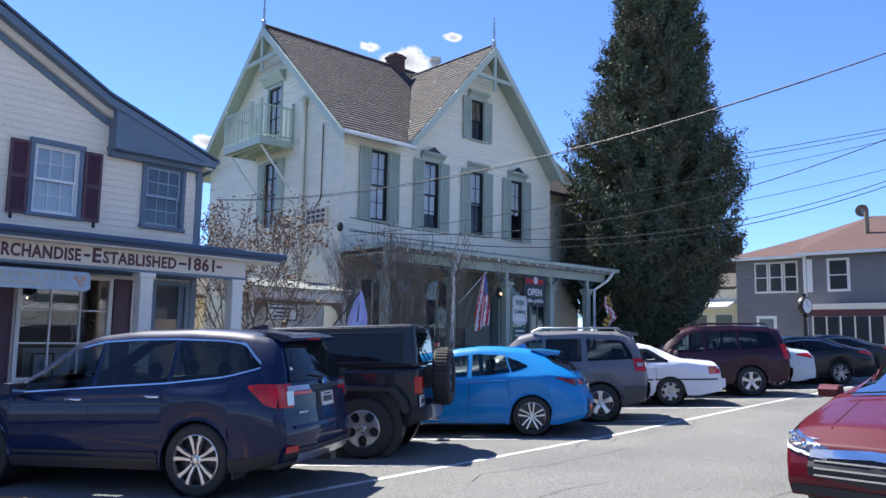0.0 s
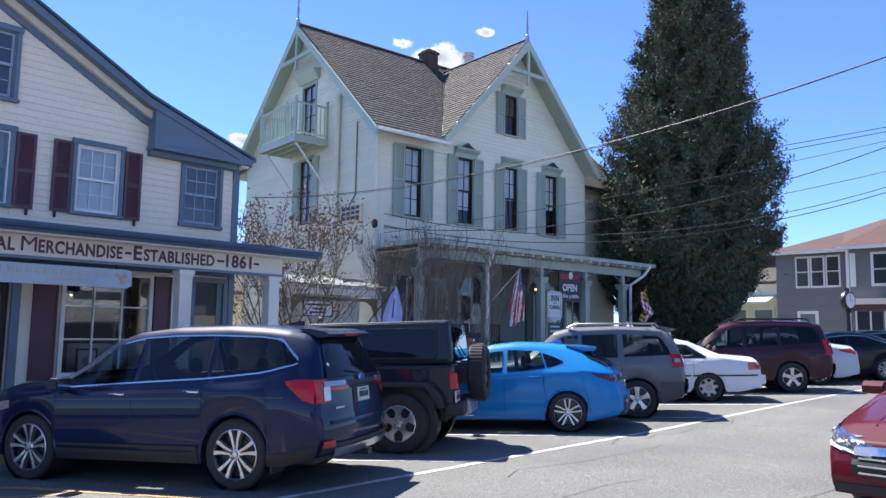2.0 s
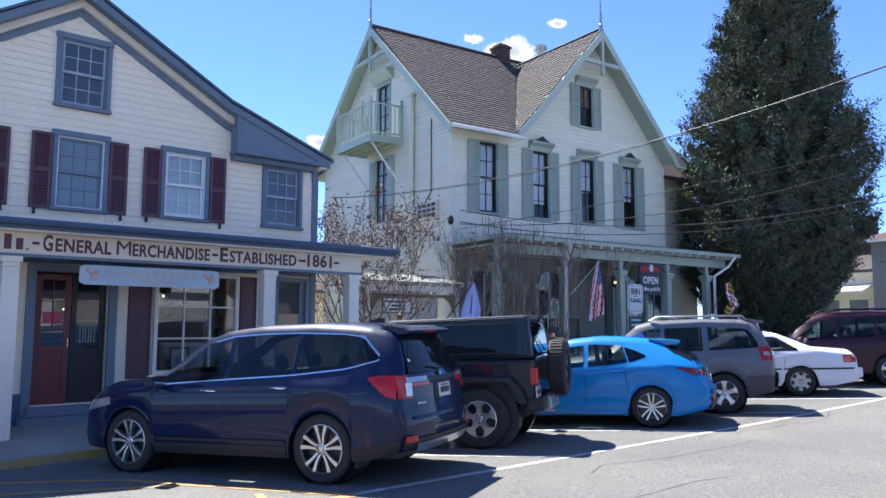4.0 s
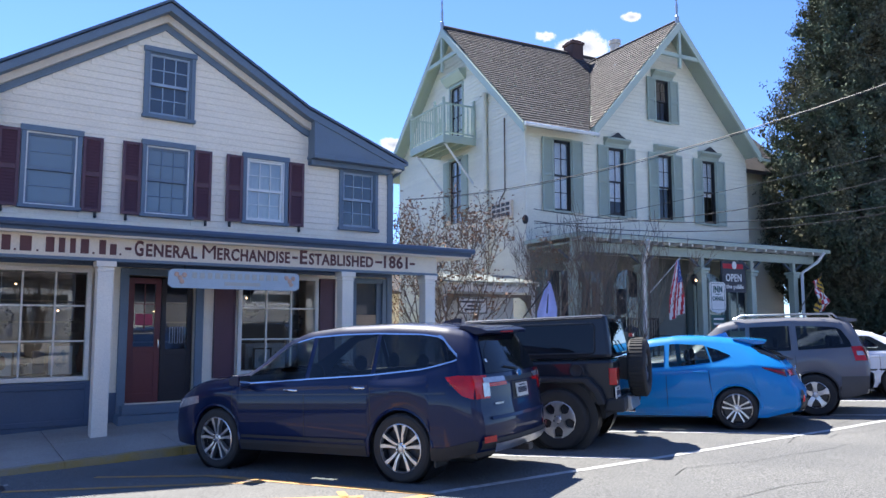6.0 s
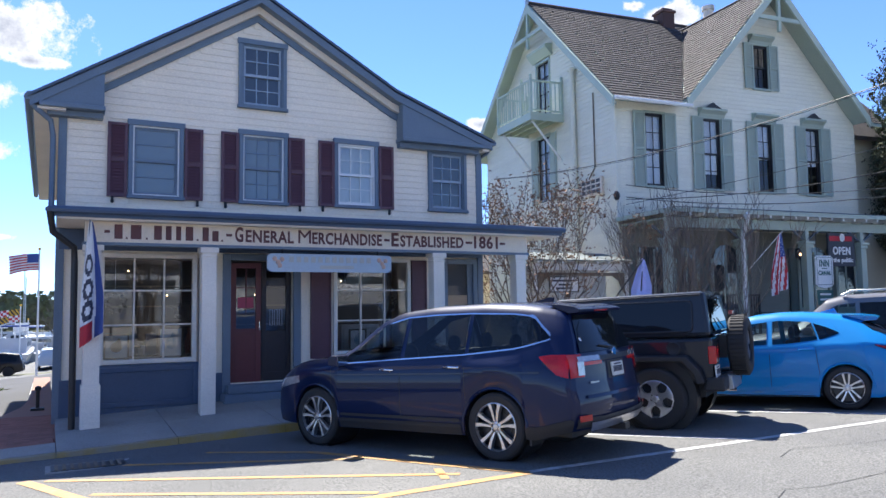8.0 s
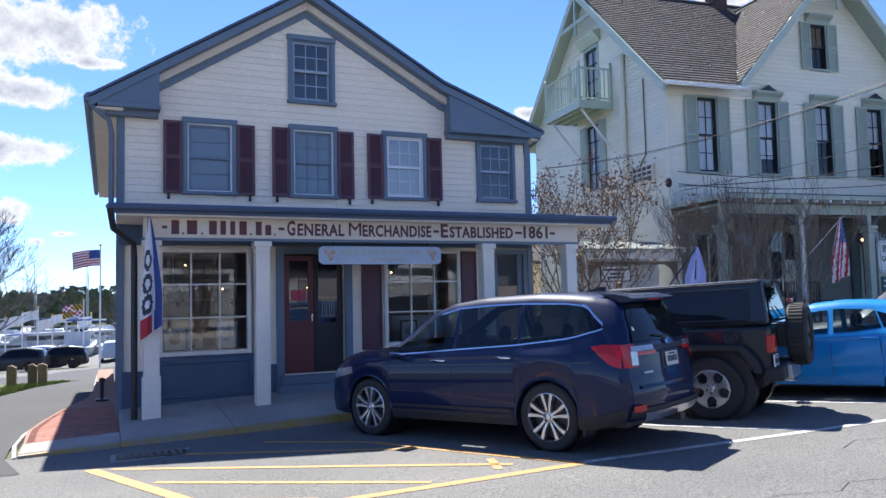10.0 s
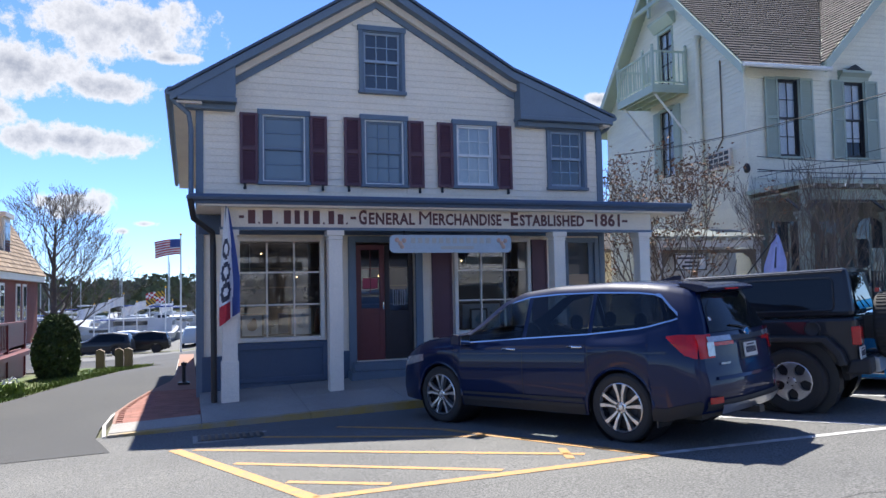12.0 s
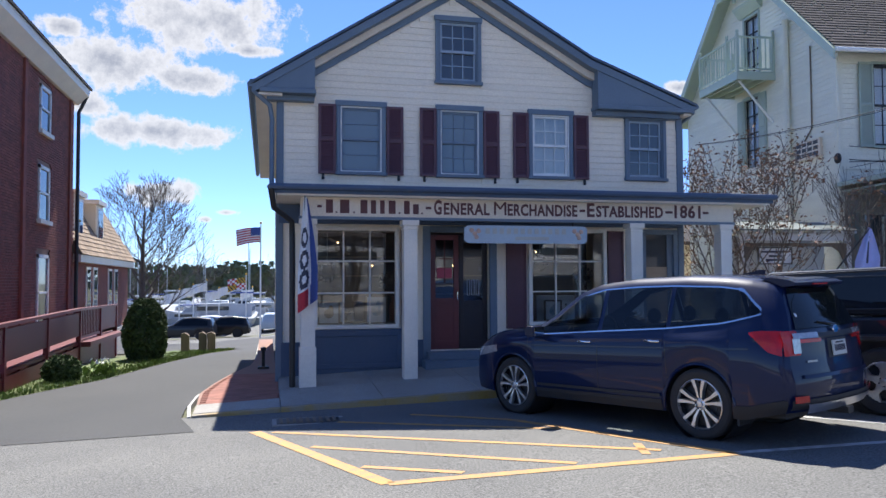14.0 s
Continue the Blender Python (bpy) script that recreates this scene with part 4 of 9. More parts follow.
    def rear_x(self, y, z):
        """Where the tail's surface lies behind the point (y, z)."""
        if self.lean:
            return self.bend(-self.ro, y, z)[0]
        xs = np.arange(-self.ro, 0.5, 0.012)
        for x in xs:
            if self.half(x) * 0.96 > abs(y) and self.over(x, y) >= z and self.low(x) < z:
                return float(x)
        return -self.ro + 0.2

    def rear_patch(self, y0, y1, z0, z1, off=0.012, n=8, m=5, both=False):
        """A patch on the tail between those limits, mirrored if both."""
        g = G()
        for sg in (1, -1) if both else (1,):
            k = len(g.v)
            for i in range(n + 1):
                y = sg * (y0 + (y1 - y0) * i / n)
                for j in range(m + 1):
                    z = z0 + (z1 - z0) * j / m
                    g.v.append((self.rear_x(y, z) - off, y, z))
            for i in range(n):
                for j in range(m):
                    q = k + i * (m + 1) + j
                    f = (q, q + 1, q + m + 2, q + m + 1)
                    g.f.append(f if sg > 0 else f[::-1])
        return g

    def front_x(self, y, z):
        """Where the nose's surface lies ahead of the point (y, z)."""
        for x in np.arange(self.wb + self.fo, self.wb, -0.012):
            if self.half(x) * 0.97 > abs(y) and self.over(x, y) >= z:
                return float(x)
        return self.wb + 0.3

    def nose_shape(self, y0, y1, lo, hi, off=0.012, n=10, m=4):
        """A patch on the nose between the heights lo and hi, each a function of y."""
        g = G()
        for i in range(n + 1):
            y = y0 + (y1 - y0) * i / n
            for j in range(m + 1):
                z = lo(abs(y)) + (hi(abs(y)) - lo(abs(y))) * j / m
                g.v.append((self.front_x(y, z) + off, y, z))
        for i in range(n):
            for j in range(m):
                q = i * (m + 1) + j
                g.f.append((q, q + m + 1, q + m + 2, q + 1))
        return g

    def tail_shape(self, z0, z1, wide, off=0.012, n=12, m=8, frm=None):
        """A patch on the leaning tail whose half width follows the height; frm gives its other limit."""
        g = G()
        for j in range(m + 1):
            z = z0 + (z1 - z0) * j / m
            a, b = (frm(z) if frm else -wide(z)), wide(z)
            for i in range(n + 1):
                y = a + (b - a) * i / n
                g.v.append((self.rear_x(y, z) - off, y, z))
        for j in range(m):
            for i in range(n):
                q = j * (n + 1) + i
                g.f.append((q, q + n + 1, q + n + 2, q + 1))
        return g

    def arch_lip(self, x0, s, r=0.022):
        pts = []
        for t in np.linspace(0.02, math.pi - 0.02, 19):
            x, z = x0 + (self.R + 0.012) * math.cos(t), self.tyre + (self.R + 0.012) * math.sin(t)
            pts.append((x, s * (self.side(clamp(x, -self.ro, self.wb + self.fo), z) - 0.008), z))
        return G().tube(pts, r, 6)

    def top_patch(self, x0, x1, f0, f1, off=0.006, n=10, m=10, side=0):
        g = G()
        for sg in ((1, -1) if side == 0 and f0 >= 0 else (1,)):
            k = len(g.v)
            for i in range(n + 1):
                x = x0 + (x1 - x0) * i / n
                w = self.section(x)[8][0]
                for j in range(m + 1):
                    y = sg * w * (f0 + (f1 - f0) * j / m)
                    g.v.append((x + (off if x0 > 1 else -off) * 0.7, y, self.over(x, y) + off * 0.7))
            for i in range(n):
                for j in range(m):
                    q = k + i * (m + 1) + j
                    f = (q, q + m + 1, q + m + 2, q + 1)
                    g.f.append(f[::-1] if sg > 0 else f)
        return g


def wheel(parent, x, y, r, width, rim_r, spokes, style, sgn):
    """style: (spoke material, pocket material, outlines): each outline is a list of (share of the radius, angle, half width)."""
    face, pocket, outlines = style
    w = part("wheel", G().lathe([(rim_r * 0.9, sgn * 0.02), (rim_r * 0.98, sgn * 0.10)], (x, y, r), 24, "y"), pocket, parent, smooth=40)
    h = width / 2
    prof = [(rim_r, -h), (r * 0.90, -h), (r * 0.965, -h + 0.018), (r, -h + 0.05), (r, h - 0.05), (r * 0.965, h - 0.018), (r * 0.90, h), (rim_r * 1.12, h + 0.004), (rim_r * 1.03, h - 0.006), (rim_r, h - 0.02), (rim_r, -h)]
    tyre = part("tyre", G().lathe([(p, q * sgn) for p, q in prof], (x, y - sgn * 0.02, r), 40, "y"), RUBBER, w, smooth=30)
    yo = sgn * (h - 0.025)
    rim = G().lathe([(rim_r * 1.01, yo * 0.2), (rim_r * 1.01, yo), (rim_r * 0.975, yo + sgn * 0.004), (rim_r * 0.95, yo * 0.8), (rim_r * 0.92, yo * 0.1)], (x, y, r), 40, "y")
    part("rim", rim, face, w, smooth=40)
    part("brake_disc", G().lathe([(0.0, yo * 0.10), (rim_r * 0.62, yo * 0.10), (rim_r * 0.62, yo * 0.02), (rim_r * 0.93, 0.0)], (x, y, r), 28, "y"), pocket, w)
    for i in range(spokes):
        t = 2 * math.pi * i / spokes + 0.3
        sg = G()
        for line in outlines:
            p, q = [], []
            for f, da, hw in line:
                for side, out in ((-1, p), (1, q)):
                    c0, s0 = math.cos(t + da), math.sin(t + da)
                    out.append((x + f * rim_r * c0 - side * hw * s0, r + f * rim_r * s0 + side * hw * c0))
            n = len(p)
            vs = []
            for k in range(n):
                dip = -sgn * 0.022 * (1 - line[k][0]) ** 2
                for o, d in ((p, yo + dip), (q, yo + dip), (p, yo * 0.35), (q, yo * 0.35)):
                    vs.append((o[k][0], y + d, o[k][1]))
            fs = []
            for k in range(n - 1):
                a0, b0 = 4 * k, 4 * k + 4
                fs += [(a0, b0, b0 + 1, a0 + 1), (a0 + 2, b0 + 2, b0, a0), (a0 + 1, b0 + 1, b0 + 3, a0 + 3)]
            sg.add(vs, fs)
        part("spoke", sg, face, w)
        part("wheel_nut", G().lathe([(0.0, yo * 0.96), (0.010, yo * 0.95), (0.010, yo * 0.6)], (x + 0.055 * math.cos(t + 0.6), y, r + 0.055 * math.sin(t + 0.6)), 6, "y"), CHROME, w)
    part("hub_cap", G().lathe([(0.0, yo), (0.030, yo - sgn * 0.003), (0.034, yo - sgn * 0.016), (0.058, yo - sgn * 0.024), (0.062, yo * 0.4)], (x, y, r), 18, "y"), face, w, smooth=40)
    return w


SPLIT = (ALLOY, DARK_ALLOY, [[(0.24, -0.26, 0.012), (0.6, -0.205, 0.015), (0.97, -0.245, 0.022)], [(0.24, 0.26, 0.012), (0.6, 0.205, 0.015), (0.97, 0.245, 0.022)]])
TWIN = (ALLOY, DARK_ALLOY, [[(0.22, -0.36, 0.010), (0.6, -0.25, 0.011), (0.97, -0.20, 0.014)], [(0.22, 0.36, 0.010), (0.6, 0.25, 0.011), (0.97, 0.20, 0.014)]])
STAR = (ALLOY, DARK_ALLOY, [[(0.22, 0.0, 0.040), (0.5, 0.0, 0.032), (0.78, 0.0, 0.040), (0.97, 0.0, 0.062)]])
POCKETED = (ALLOY, DARK_ALLOY, [[(0.22, 0.0, 0.062), (0.48, 0.0, 0.034), (0.66, 0.0, 0.036), (0.82, 0.0, 0.075), (0.97, 0.0, 0.125)]])
COVER = (GALV, DARK_ALLOY, [[(0.2, 0.0, 0.030), (0.55, 0.0, 0.052), (0.66, 0.0, 0.030), (0.84, 0.0, 0.032), (0.97, 0.0, 0.075)]])


def plate(parent, x, y, z, tilt=8.0, facing=-1):
    m = Matrix.Translation((x, y, z)) @ Matrix.Rotation(radians(tilt), 4, "Y")
    g = G().box(-0.008, -0.15, -0.076, 0.008, 0.15, 0.076)
    g.v = [tuple(m @ Vector(v)) for v in g.v]
    p = part("number_plate", g, PLATE, parent, "pale number plate with dark bars")
    for a, b, z0, z1 in [(-0.12 + 0.036 * i, -0.12 + 0.036 * i + 0.026, -0.035, 0.03) for i in range(7)] + [(-0.09, 0.09, 0.045, 0.06)]:
        g = G().box(facing * 0.0085, a, z0, facing * 0.011, b, z1)
        g.v = [tuple(m @ Vector(v)) for v in g.v]
        part("bar", g, INK, p)


def place_car(name, wheel_xy, heading, label, category="car", half=0.8, drop=0.0):
    """wheel_xy: where the left rear wheel stands; the car pitches with the street."""
    d = Vector((math.cos(radians(heading)), math.sin(radians(heading)), 0))
    left = Vector((-d.y, d.x, 0))
    o = Vector((*wheel_xy, 0)) - left * half
    o.z = ground_z(o.x, o.y) - drop
    car = thing(name, o, label, category, group="parked cars")
    f, l = o + d * 2.7, o + left
    X = Vector((d.x * 2.7, d.y * 2.7, ground_z(f.x, f.y) - ground_z(o.x, o.y))).normalized()
    Y = Vector((left.x, left.y, ground_z(l.x, l.y) - ground_z(o.x, o.y)))
    Z = X.cross(Y).normalized()
    Y = Z.cross(X)
    m = Matrix((X, Y, Z)).transposed().to_4x4()
    m.translation = o
    car.matrix_world = m
    car.matrix_basis = m
    return car


def cabin(car, c, screen):
    """Floor, dashboard, seats and steering wheel behind the glass."""
    f = screen[1] if screen else 2.3
    w, z = c.W * 0.80, c.belt(1.0)
    part("cabin_floor", G().box(-0.2, -w, c.sill + 0.17, f, w, c.sill + 0.22), CABIN, car)
    part("dashboard", G().prism([(f - 0.75, z - 0.35), (f - 0.70, z - 0.03), (f - 0.1, z - 0.05), (f - 0.1, z - 0.35)], "y", -w, w), CABIN, car)
    part("parcel_shelf", G().box(-0.45, -w * 0.95, z - 0.10, 0.15, w * 0.95, z - 0.06), CABIN, car)
    for x in (f - 1.35, f - 2.25):
        for y in (-0.38, 0.38):
            st = part("front_seat" if x > f - 2 else "rear_seat", G().prism([(x + 0.45, c.sill + 0.2), (x + 0.45, c.sill + 0.42), (x, c.sill + 0.38), (x - 0.14, z + 0.10), (x - 0.24, z + 0.10), (x - 0.10, c.sill + 0.2)], "y", y - 0.24, y + 0.24), CABIN, car, bevel=0.03)
            part("headrest", G().ball((x - 0.20, y, z + 0.20), (0.05, 0.13, 0.10), 10, 6), CABIN, st)
    part("steering_wheel", G().lathe([(0.165, 0.0), (0.19, 0.012), (0.165, 0.024)], (f - 0.85, 0.38, z + 0.02), 20, "x"), BLACK, car)


def finish_car(car, c, mat, tail, side_glass, wheels, track, doors, handles, mirror_x, trim=None, glass=CAR_GLASS, plate_at=None, screen=None, back=None, cladding=None, lip=None):
    part("body", c.body(side_glass, screen), mat, car, smooth=48)
    cabin(car, c, screen)
    under = G().box(-c.ro + 0.25, -c.W * 0.80, c.sill + 0.02, c.wb + c.fo - 0.2, c.W * 0.80, c.sill + 0.16)
    part("underbody", under, PLASTIC, car)
    for x in (0, c.wb):
        for s in (1, -1):
            part("arch_liner", G().lathe([(c.R * 1.0, s * c.W * 0.50), (c.R * 1.0, s * c.W * 0.93)], (x, 0, c.tyre), 28, "y").lathe([(0.01, s * c.W * 0.5), (c.R, s * c.W * 0.5)], (x, 0, c.tyre), 28, "y"), PLASTIC, car)
            part("arch_lip", c.arch_lip(x, s), lip or mat, car, smooth=60)
            wheel(car, x, s * track, c.tyre, wheels[0], wheels[1], wheels[2], wheels[3], s)
    for (x0, x1, lo, hi, gm) in side_glass:
        for s in (1, -1):
            part("side_window", c.side_patch(x0, x1, lo, hi, sides=(s,)), gm or glass, car)
    if screen:
        part("windscreen", c.top_patch(*screen, -0.92, 0.92), CLEAR_CAR_GLASS, car)
    if back:
        part("rear_window", c.top_patch(*back, -0.86, 0.86), REAR_GLASS, car)
    for x in doors:
        for s in (1, -1):
            part("door_gap", c.side_patch(x, x + 0.008, lambda q: c.low(x) + 0.06, lambda q: c.belt(x) + 0.01, 0.002, 1, 6, (s,)), BLACK, car)
    for x, z in handles:
        for s in (1, -1):
            y = s * (c.side(x, z) + 0.022)
            part("door_handle", G().tube([(x - 0.10, y - s * 0.022, z), (x - 0.085, y, z), (x + 0.085, y, z + 0.004), (x + 0.10, y - s * 0.022, z + 0.004)], 0.014, 6), trim or mat, car, smooth=60)
    for s in (1, -1):
        z = c.belt(mirror_x) + 0.06
        y = s * (c.side(mirror_x, z - 0.08))
        mr = part("wing_mirror", G().prism([(mirror_x - 0.075, z - 0.065), (mirror_x - 0.075, z + 0.07), (mirror_x + 0.02, z + 0.075), (mirror_x + 0.085, z + 0.03), (mirror_x + 0.075, z - 0.055)], "y", y + s * 0.03, y + s * 0.25).box(mirror_x - 0.03, y - s * 0.04, z - 0.085, mirror_x + 0.03, y + s * 0.1, z - 0.06), mat, car, bevel=0.03)
        part("mirror_glass", G().box(mirror_x - 0.088, y + s * 0.05, z - 0.06, mirror_x - 0.08, y + s * 0.23, z + 0.06), CHROME, mr)
    for kind, (shape, finish) in tail:
        for one in shape.split():
            part(kind, one, finish, car, smooth=40)
    if plate_at:
        plate(car, *plate_at)
    if cladding:
        for s in (1, -1):
            part("sill_cladding", c.side_patch(c.R + 0.03, c.wb - c.R - 0.03, lambda x: c.low(x) + 0.005, lambda x: c.low(x) + cladding, 0.012, 10, 3, (s,)), PLASTIC, car)
            part("rear_cladding", c.side_patch(-c.ro + 0.06, -c.R - 0.01, lambda x: c.low(x), lambda x: c.low(x) + cladding * 1.1, 0.01, 6, 3, (s,)), PLASTIC, car)


def lin(*keys):
    return curve(keys)


HEAD = 126.0
# navy seven-seat estate
SUV_LEAN = [(0.34, 0.07), (0.44, 0.0), (0.70, 0.0), (0.80, 0.035), (1.10, 0.06), (1.24, 0.11), (1.52, 0.25), (1.68, 0.34)]
c = Car(2.82, 1.12, 0.87, 0.985, [(-1.12, 1.645), (-1.0, 1.69), (-0.76, 1.725), (-0.4, 1.755), (0.2, 1.785), (1.0, 1.78), (1.5, 1.735), (1.85, 1.62), (2.48, 1.235), (2.64, 1.195), (3.0, 1.165), (3.35, 1.115), (3.54, 1.04), (3.65, 0.92), (3.69, 0.62)],
        [(-1.12, 1.05), (-0.75, 1.12), (0.5, 1.115), (2.3, 1.07), (3.2, 1.02), (3.69, 0.82)], 0.70, 0.27, 0.384, nose=0.19, tail=0.09, lean=SUV_LEAN, reach=0.5, bow=0.17)
car = place_car("navy_suv", (4.58, 7.44), 116.4, "navy blue seven-seat SUV with chrome window trim, parked nose-in", half=0.85)
sill_line = lin((-0.90, 1.36), (-0.80, 1.335), (-0.3, 1.255), (0.4, 1.195), (1.3, 1.15), (2.45, 1.085))
head_line = lin((-0.90, 1.365), (-0.80, 1.45), (-0.68, 1.565), (-0.58, 1.60), (-0.3, 1.63), (0.4, 1.655), (0.9, 1.655), (1.35, 1.635), (1.72, 1.555), (2.34, 1.15), (2.45, 1.09))
side_glass = [(-0.86, 0.34, sill_line, head_line, None), (0.40, 1.30, sill_line, head_line, None), (1.37, 2.34, sill_line, head_line, CLEAR_CAR_GLASS)]
tail = [("tail_lamp", (c.side_patch(-1.09, -0.70, lin((-1.09, 0.93), (-0.96, 0.965), (-0.70, 1.15)), lin((-1.09, 1.175), (-0.86, 1.18), (-0.70, 1.165)), 0.012, 12, 4), TAIL_RED)),
        ("tail_lamp_inner", (c.rear_patch(0.70, 0.905, 0.93, 1.175, 0.014, 6, 6, True), TAIL_RED)),
        ("reverse_lamp", (c.rear_patch(0.40, 0.78, 1.095, 1.15, 0.024, 8, 2, True), LAMP_CLEAR)), ("brake_lamp", (c.rear_patch(0.70, 0.80, 0.95, 1.095, 0.024, 4, 4, True), LAMP_CLEAR)),
        ("lower_lamp_edge", (c.rear_patch(0.36, 0.70, 1.05, 1.088, 0.020, 6, 2, True), TAIL_RED)),
        ("plate_recess", (c.tail_shape(0.875, 1.07, lambda z: 0.22, 0.006), BLACK)),
        ("dark_strip", (c.tail_shape(1.085, 1.14, lambda z: 0.40, 0.018), BLACK)),
        ("window_chrome", (c.side_patch(-0.88, 2.45, lambda x: sill_line(x) - 0.015, lambda x: sill_line(x) + 0.002, 0.010, 40, 1), CHROME)),
        ("window_chrome", (c.side_patch(-0.89, 2.30, lambda x: head_line(x) - 0.002, lambda x: head_line(x) + (0.040 if x < -0.6 else 0.016), 0.010, 60, 1), CHROME)),
        ("rear_window", (c.tail_shape(1.19, 1.60, lambda z: c.side(-1.12, z) * (0.93 - 0.10 * max(0, z - 1.45)), 0.010, 14, 8), REAR_GLASS)),
        ("roof_spoiler", (G().prism([(-0.935, 1.655), (-0.92, 1.625), (-0.80, 1.615), (-0.55, 1.72), (-0.70, 1.715), (-0.86, 1.685)], "y", -0.56, 0.56), NAVY)),
        ("brake_light", (G().box(-0.938, -0.16, 1.630, -0.92, 0.16, 1.646), TAIL_RED)),
        ("rear_wiper", (G().tube([(c.rear_x(0, 1.20) - 0.03, 0.0, 1.21), (c.rear_x(0.3, 1.26) - 0.03, 0.32, 1.25)], 0.009, 5), BLACK)),
        ("skid_plate", (c.tail_shape(0.35, 0.45, lambda z: 0.66 + 0.6 * (z - 0.35), 0.035, 12, 4), ALLOY)),
        ("rear_bumper", (c.tail_shape(0.40, 0.50, lambda z: 0.90, 0.018, 16, 4), PLASTIC)),
        ("bumper_step", (c.tail_shape(0.70, 0.735, lambda z: 0.72, 0.016, 12, 2), NAVY)),
        ("bumper", (c.side_patch(-1.08, -c.R - 0.02, lambda x: c.low(x) + 0.005, lambda x: c.low(x) + 0.13, 0.014, 8, 3), PLASTIC)),
        ("reflector", (c.rear_patch(0.70, 0.88, 0.47, 0.535, 0.03, 4, 2, True), TAIL_RED)),
        ("badge", (G().lathe([(0.0, 0.0), (0.045, 0.0), (0.05, 0.012), (0.036, 0.016), (0.0, 0.016)], (c.rear_x(0, 1.155) - 0.028, 0, 1.155), 14, "x"), CHROME)),
        ("model_badge", (c.tail_shape(0.852, 0.872, lambda z: 0.62, 0.014, 6, 1, lambda z: 0.46), GALV)),
        ("window_sticker", (c.tail_shape(1.31, 1.345, lambda z: 0.615, 0.014, 2, 2, lambda z: 0.58), WHITE_PAINT)),
        ("roof_fin", (G().prism([(-0.32, 1.755), (-0.06, 1.77), (-0.28, 1.815), (-0.33, 1.81)], "y", -0.018, 0.018), NAVY)),
        ("tow_hitch", (G().box(-1.17, -0.06, 0.29, -0.95, 0.06, 0.36), BLACK)),
        ("fuel_flap", (c.side_patch(0.10, 0.28, lambda x: 0.96, lambda x: 1.12, 0.003, 4, 3, (1,)), NAVY)),
        ("shoulder_crease", (c.side_patch(-0.70, 3.0, lin((-0.70, 0.985), (3.0, 0.93)), lin((-0.70, 1.005), (3.0, 0.942)), 0.008, 30, 2), NAVY)),
        ("door_moulding", (c.side_patch(0.46, 2.34, lambda x: 0.43, lambda x: 0.465, 0.022, 10, 1), PLASTIC))]
tail.append(("mud_flap", (G().box(-0.455, 0.70, 0.20, -0.43, 0.94, 0.46), PLASTIC)))
finish_car(car, c, NAVY, tail, side_glass, (0.245, 0.268, 5, SPLIT), 0.845, (0.37, 1.335, 2.50), ((0.56, 1.045), (1.55, 1.01)), 2.26, CHROME, plate_at=(-1.09, 0.0, 0.97, 6), screen=(1.72, 2.46), cladding=0.13, lip=NAVY)
for s in (1, -1):
    part("headlamp", c.side_patch(3.10, 3.62, lin((3.10, 0.84), (3.62, 0.74)), lin((3.10, 0.93), (3.62, 0.87)), 0.008, 6, 2, (s,)), LAMP_CLEAR, car)

# azure hatchback
HATCH_LEAN = [(0.22, 0.12), (0.34, 0.03), (0.50, 0.0), (0.60, 0.02), (0.74, 0.12), (0.90, 0.17), (1.02, 0.25), (1.10, 0.34), (1.33, 0.74), (1.42, 0.80)]
c = Car(2.64, 1.02, 0.93, 0.895, [(-1.02, 1.325), (-0.5, 1.385), (0.0, 1.425), (0.5, 1.45), (0.9, 1.455), (1.3, 1.42), (1.6, 1.33), (2.35, 0.96), (2.6, 0.91), (3.2, 0.80), (3.5, 0.66), (3.57, 0.5)],
        [(-1.02, 0.93), (-0.5, 0.98), (0.1, 0.99), (0.6, 0.945), (2.3, 0.88), (3.57, 0.6)], 0.60, 0.19, 0.322, tail=0.10, lean=HATCH_LEAN, reach=1.0, bow=0.16)
car = place_car("azure_hatchback", (10.5, 7.28), 121.5, "bright azure blue compact hatchback, parked nose-in", half=0.78)
zb = lin((-0.12, 1.125), (0.2, 1.045), (0.7, 0.985), (2.3, 0.91))
zh = lin((-0.12, 1.13), (0.05, 1.215), (0.35, 1.30), (0.9, 1.325), (1.3, 1.285), (2.0, 0.93))
side_glass = [(-0.10, 0.26, zb, zh, None), (0.29, 0.98, zb, zh, CLEAR_CAR_GLASS), (1.06, 1.98, zb, zh, CLEAR_CAR_GLASS)]
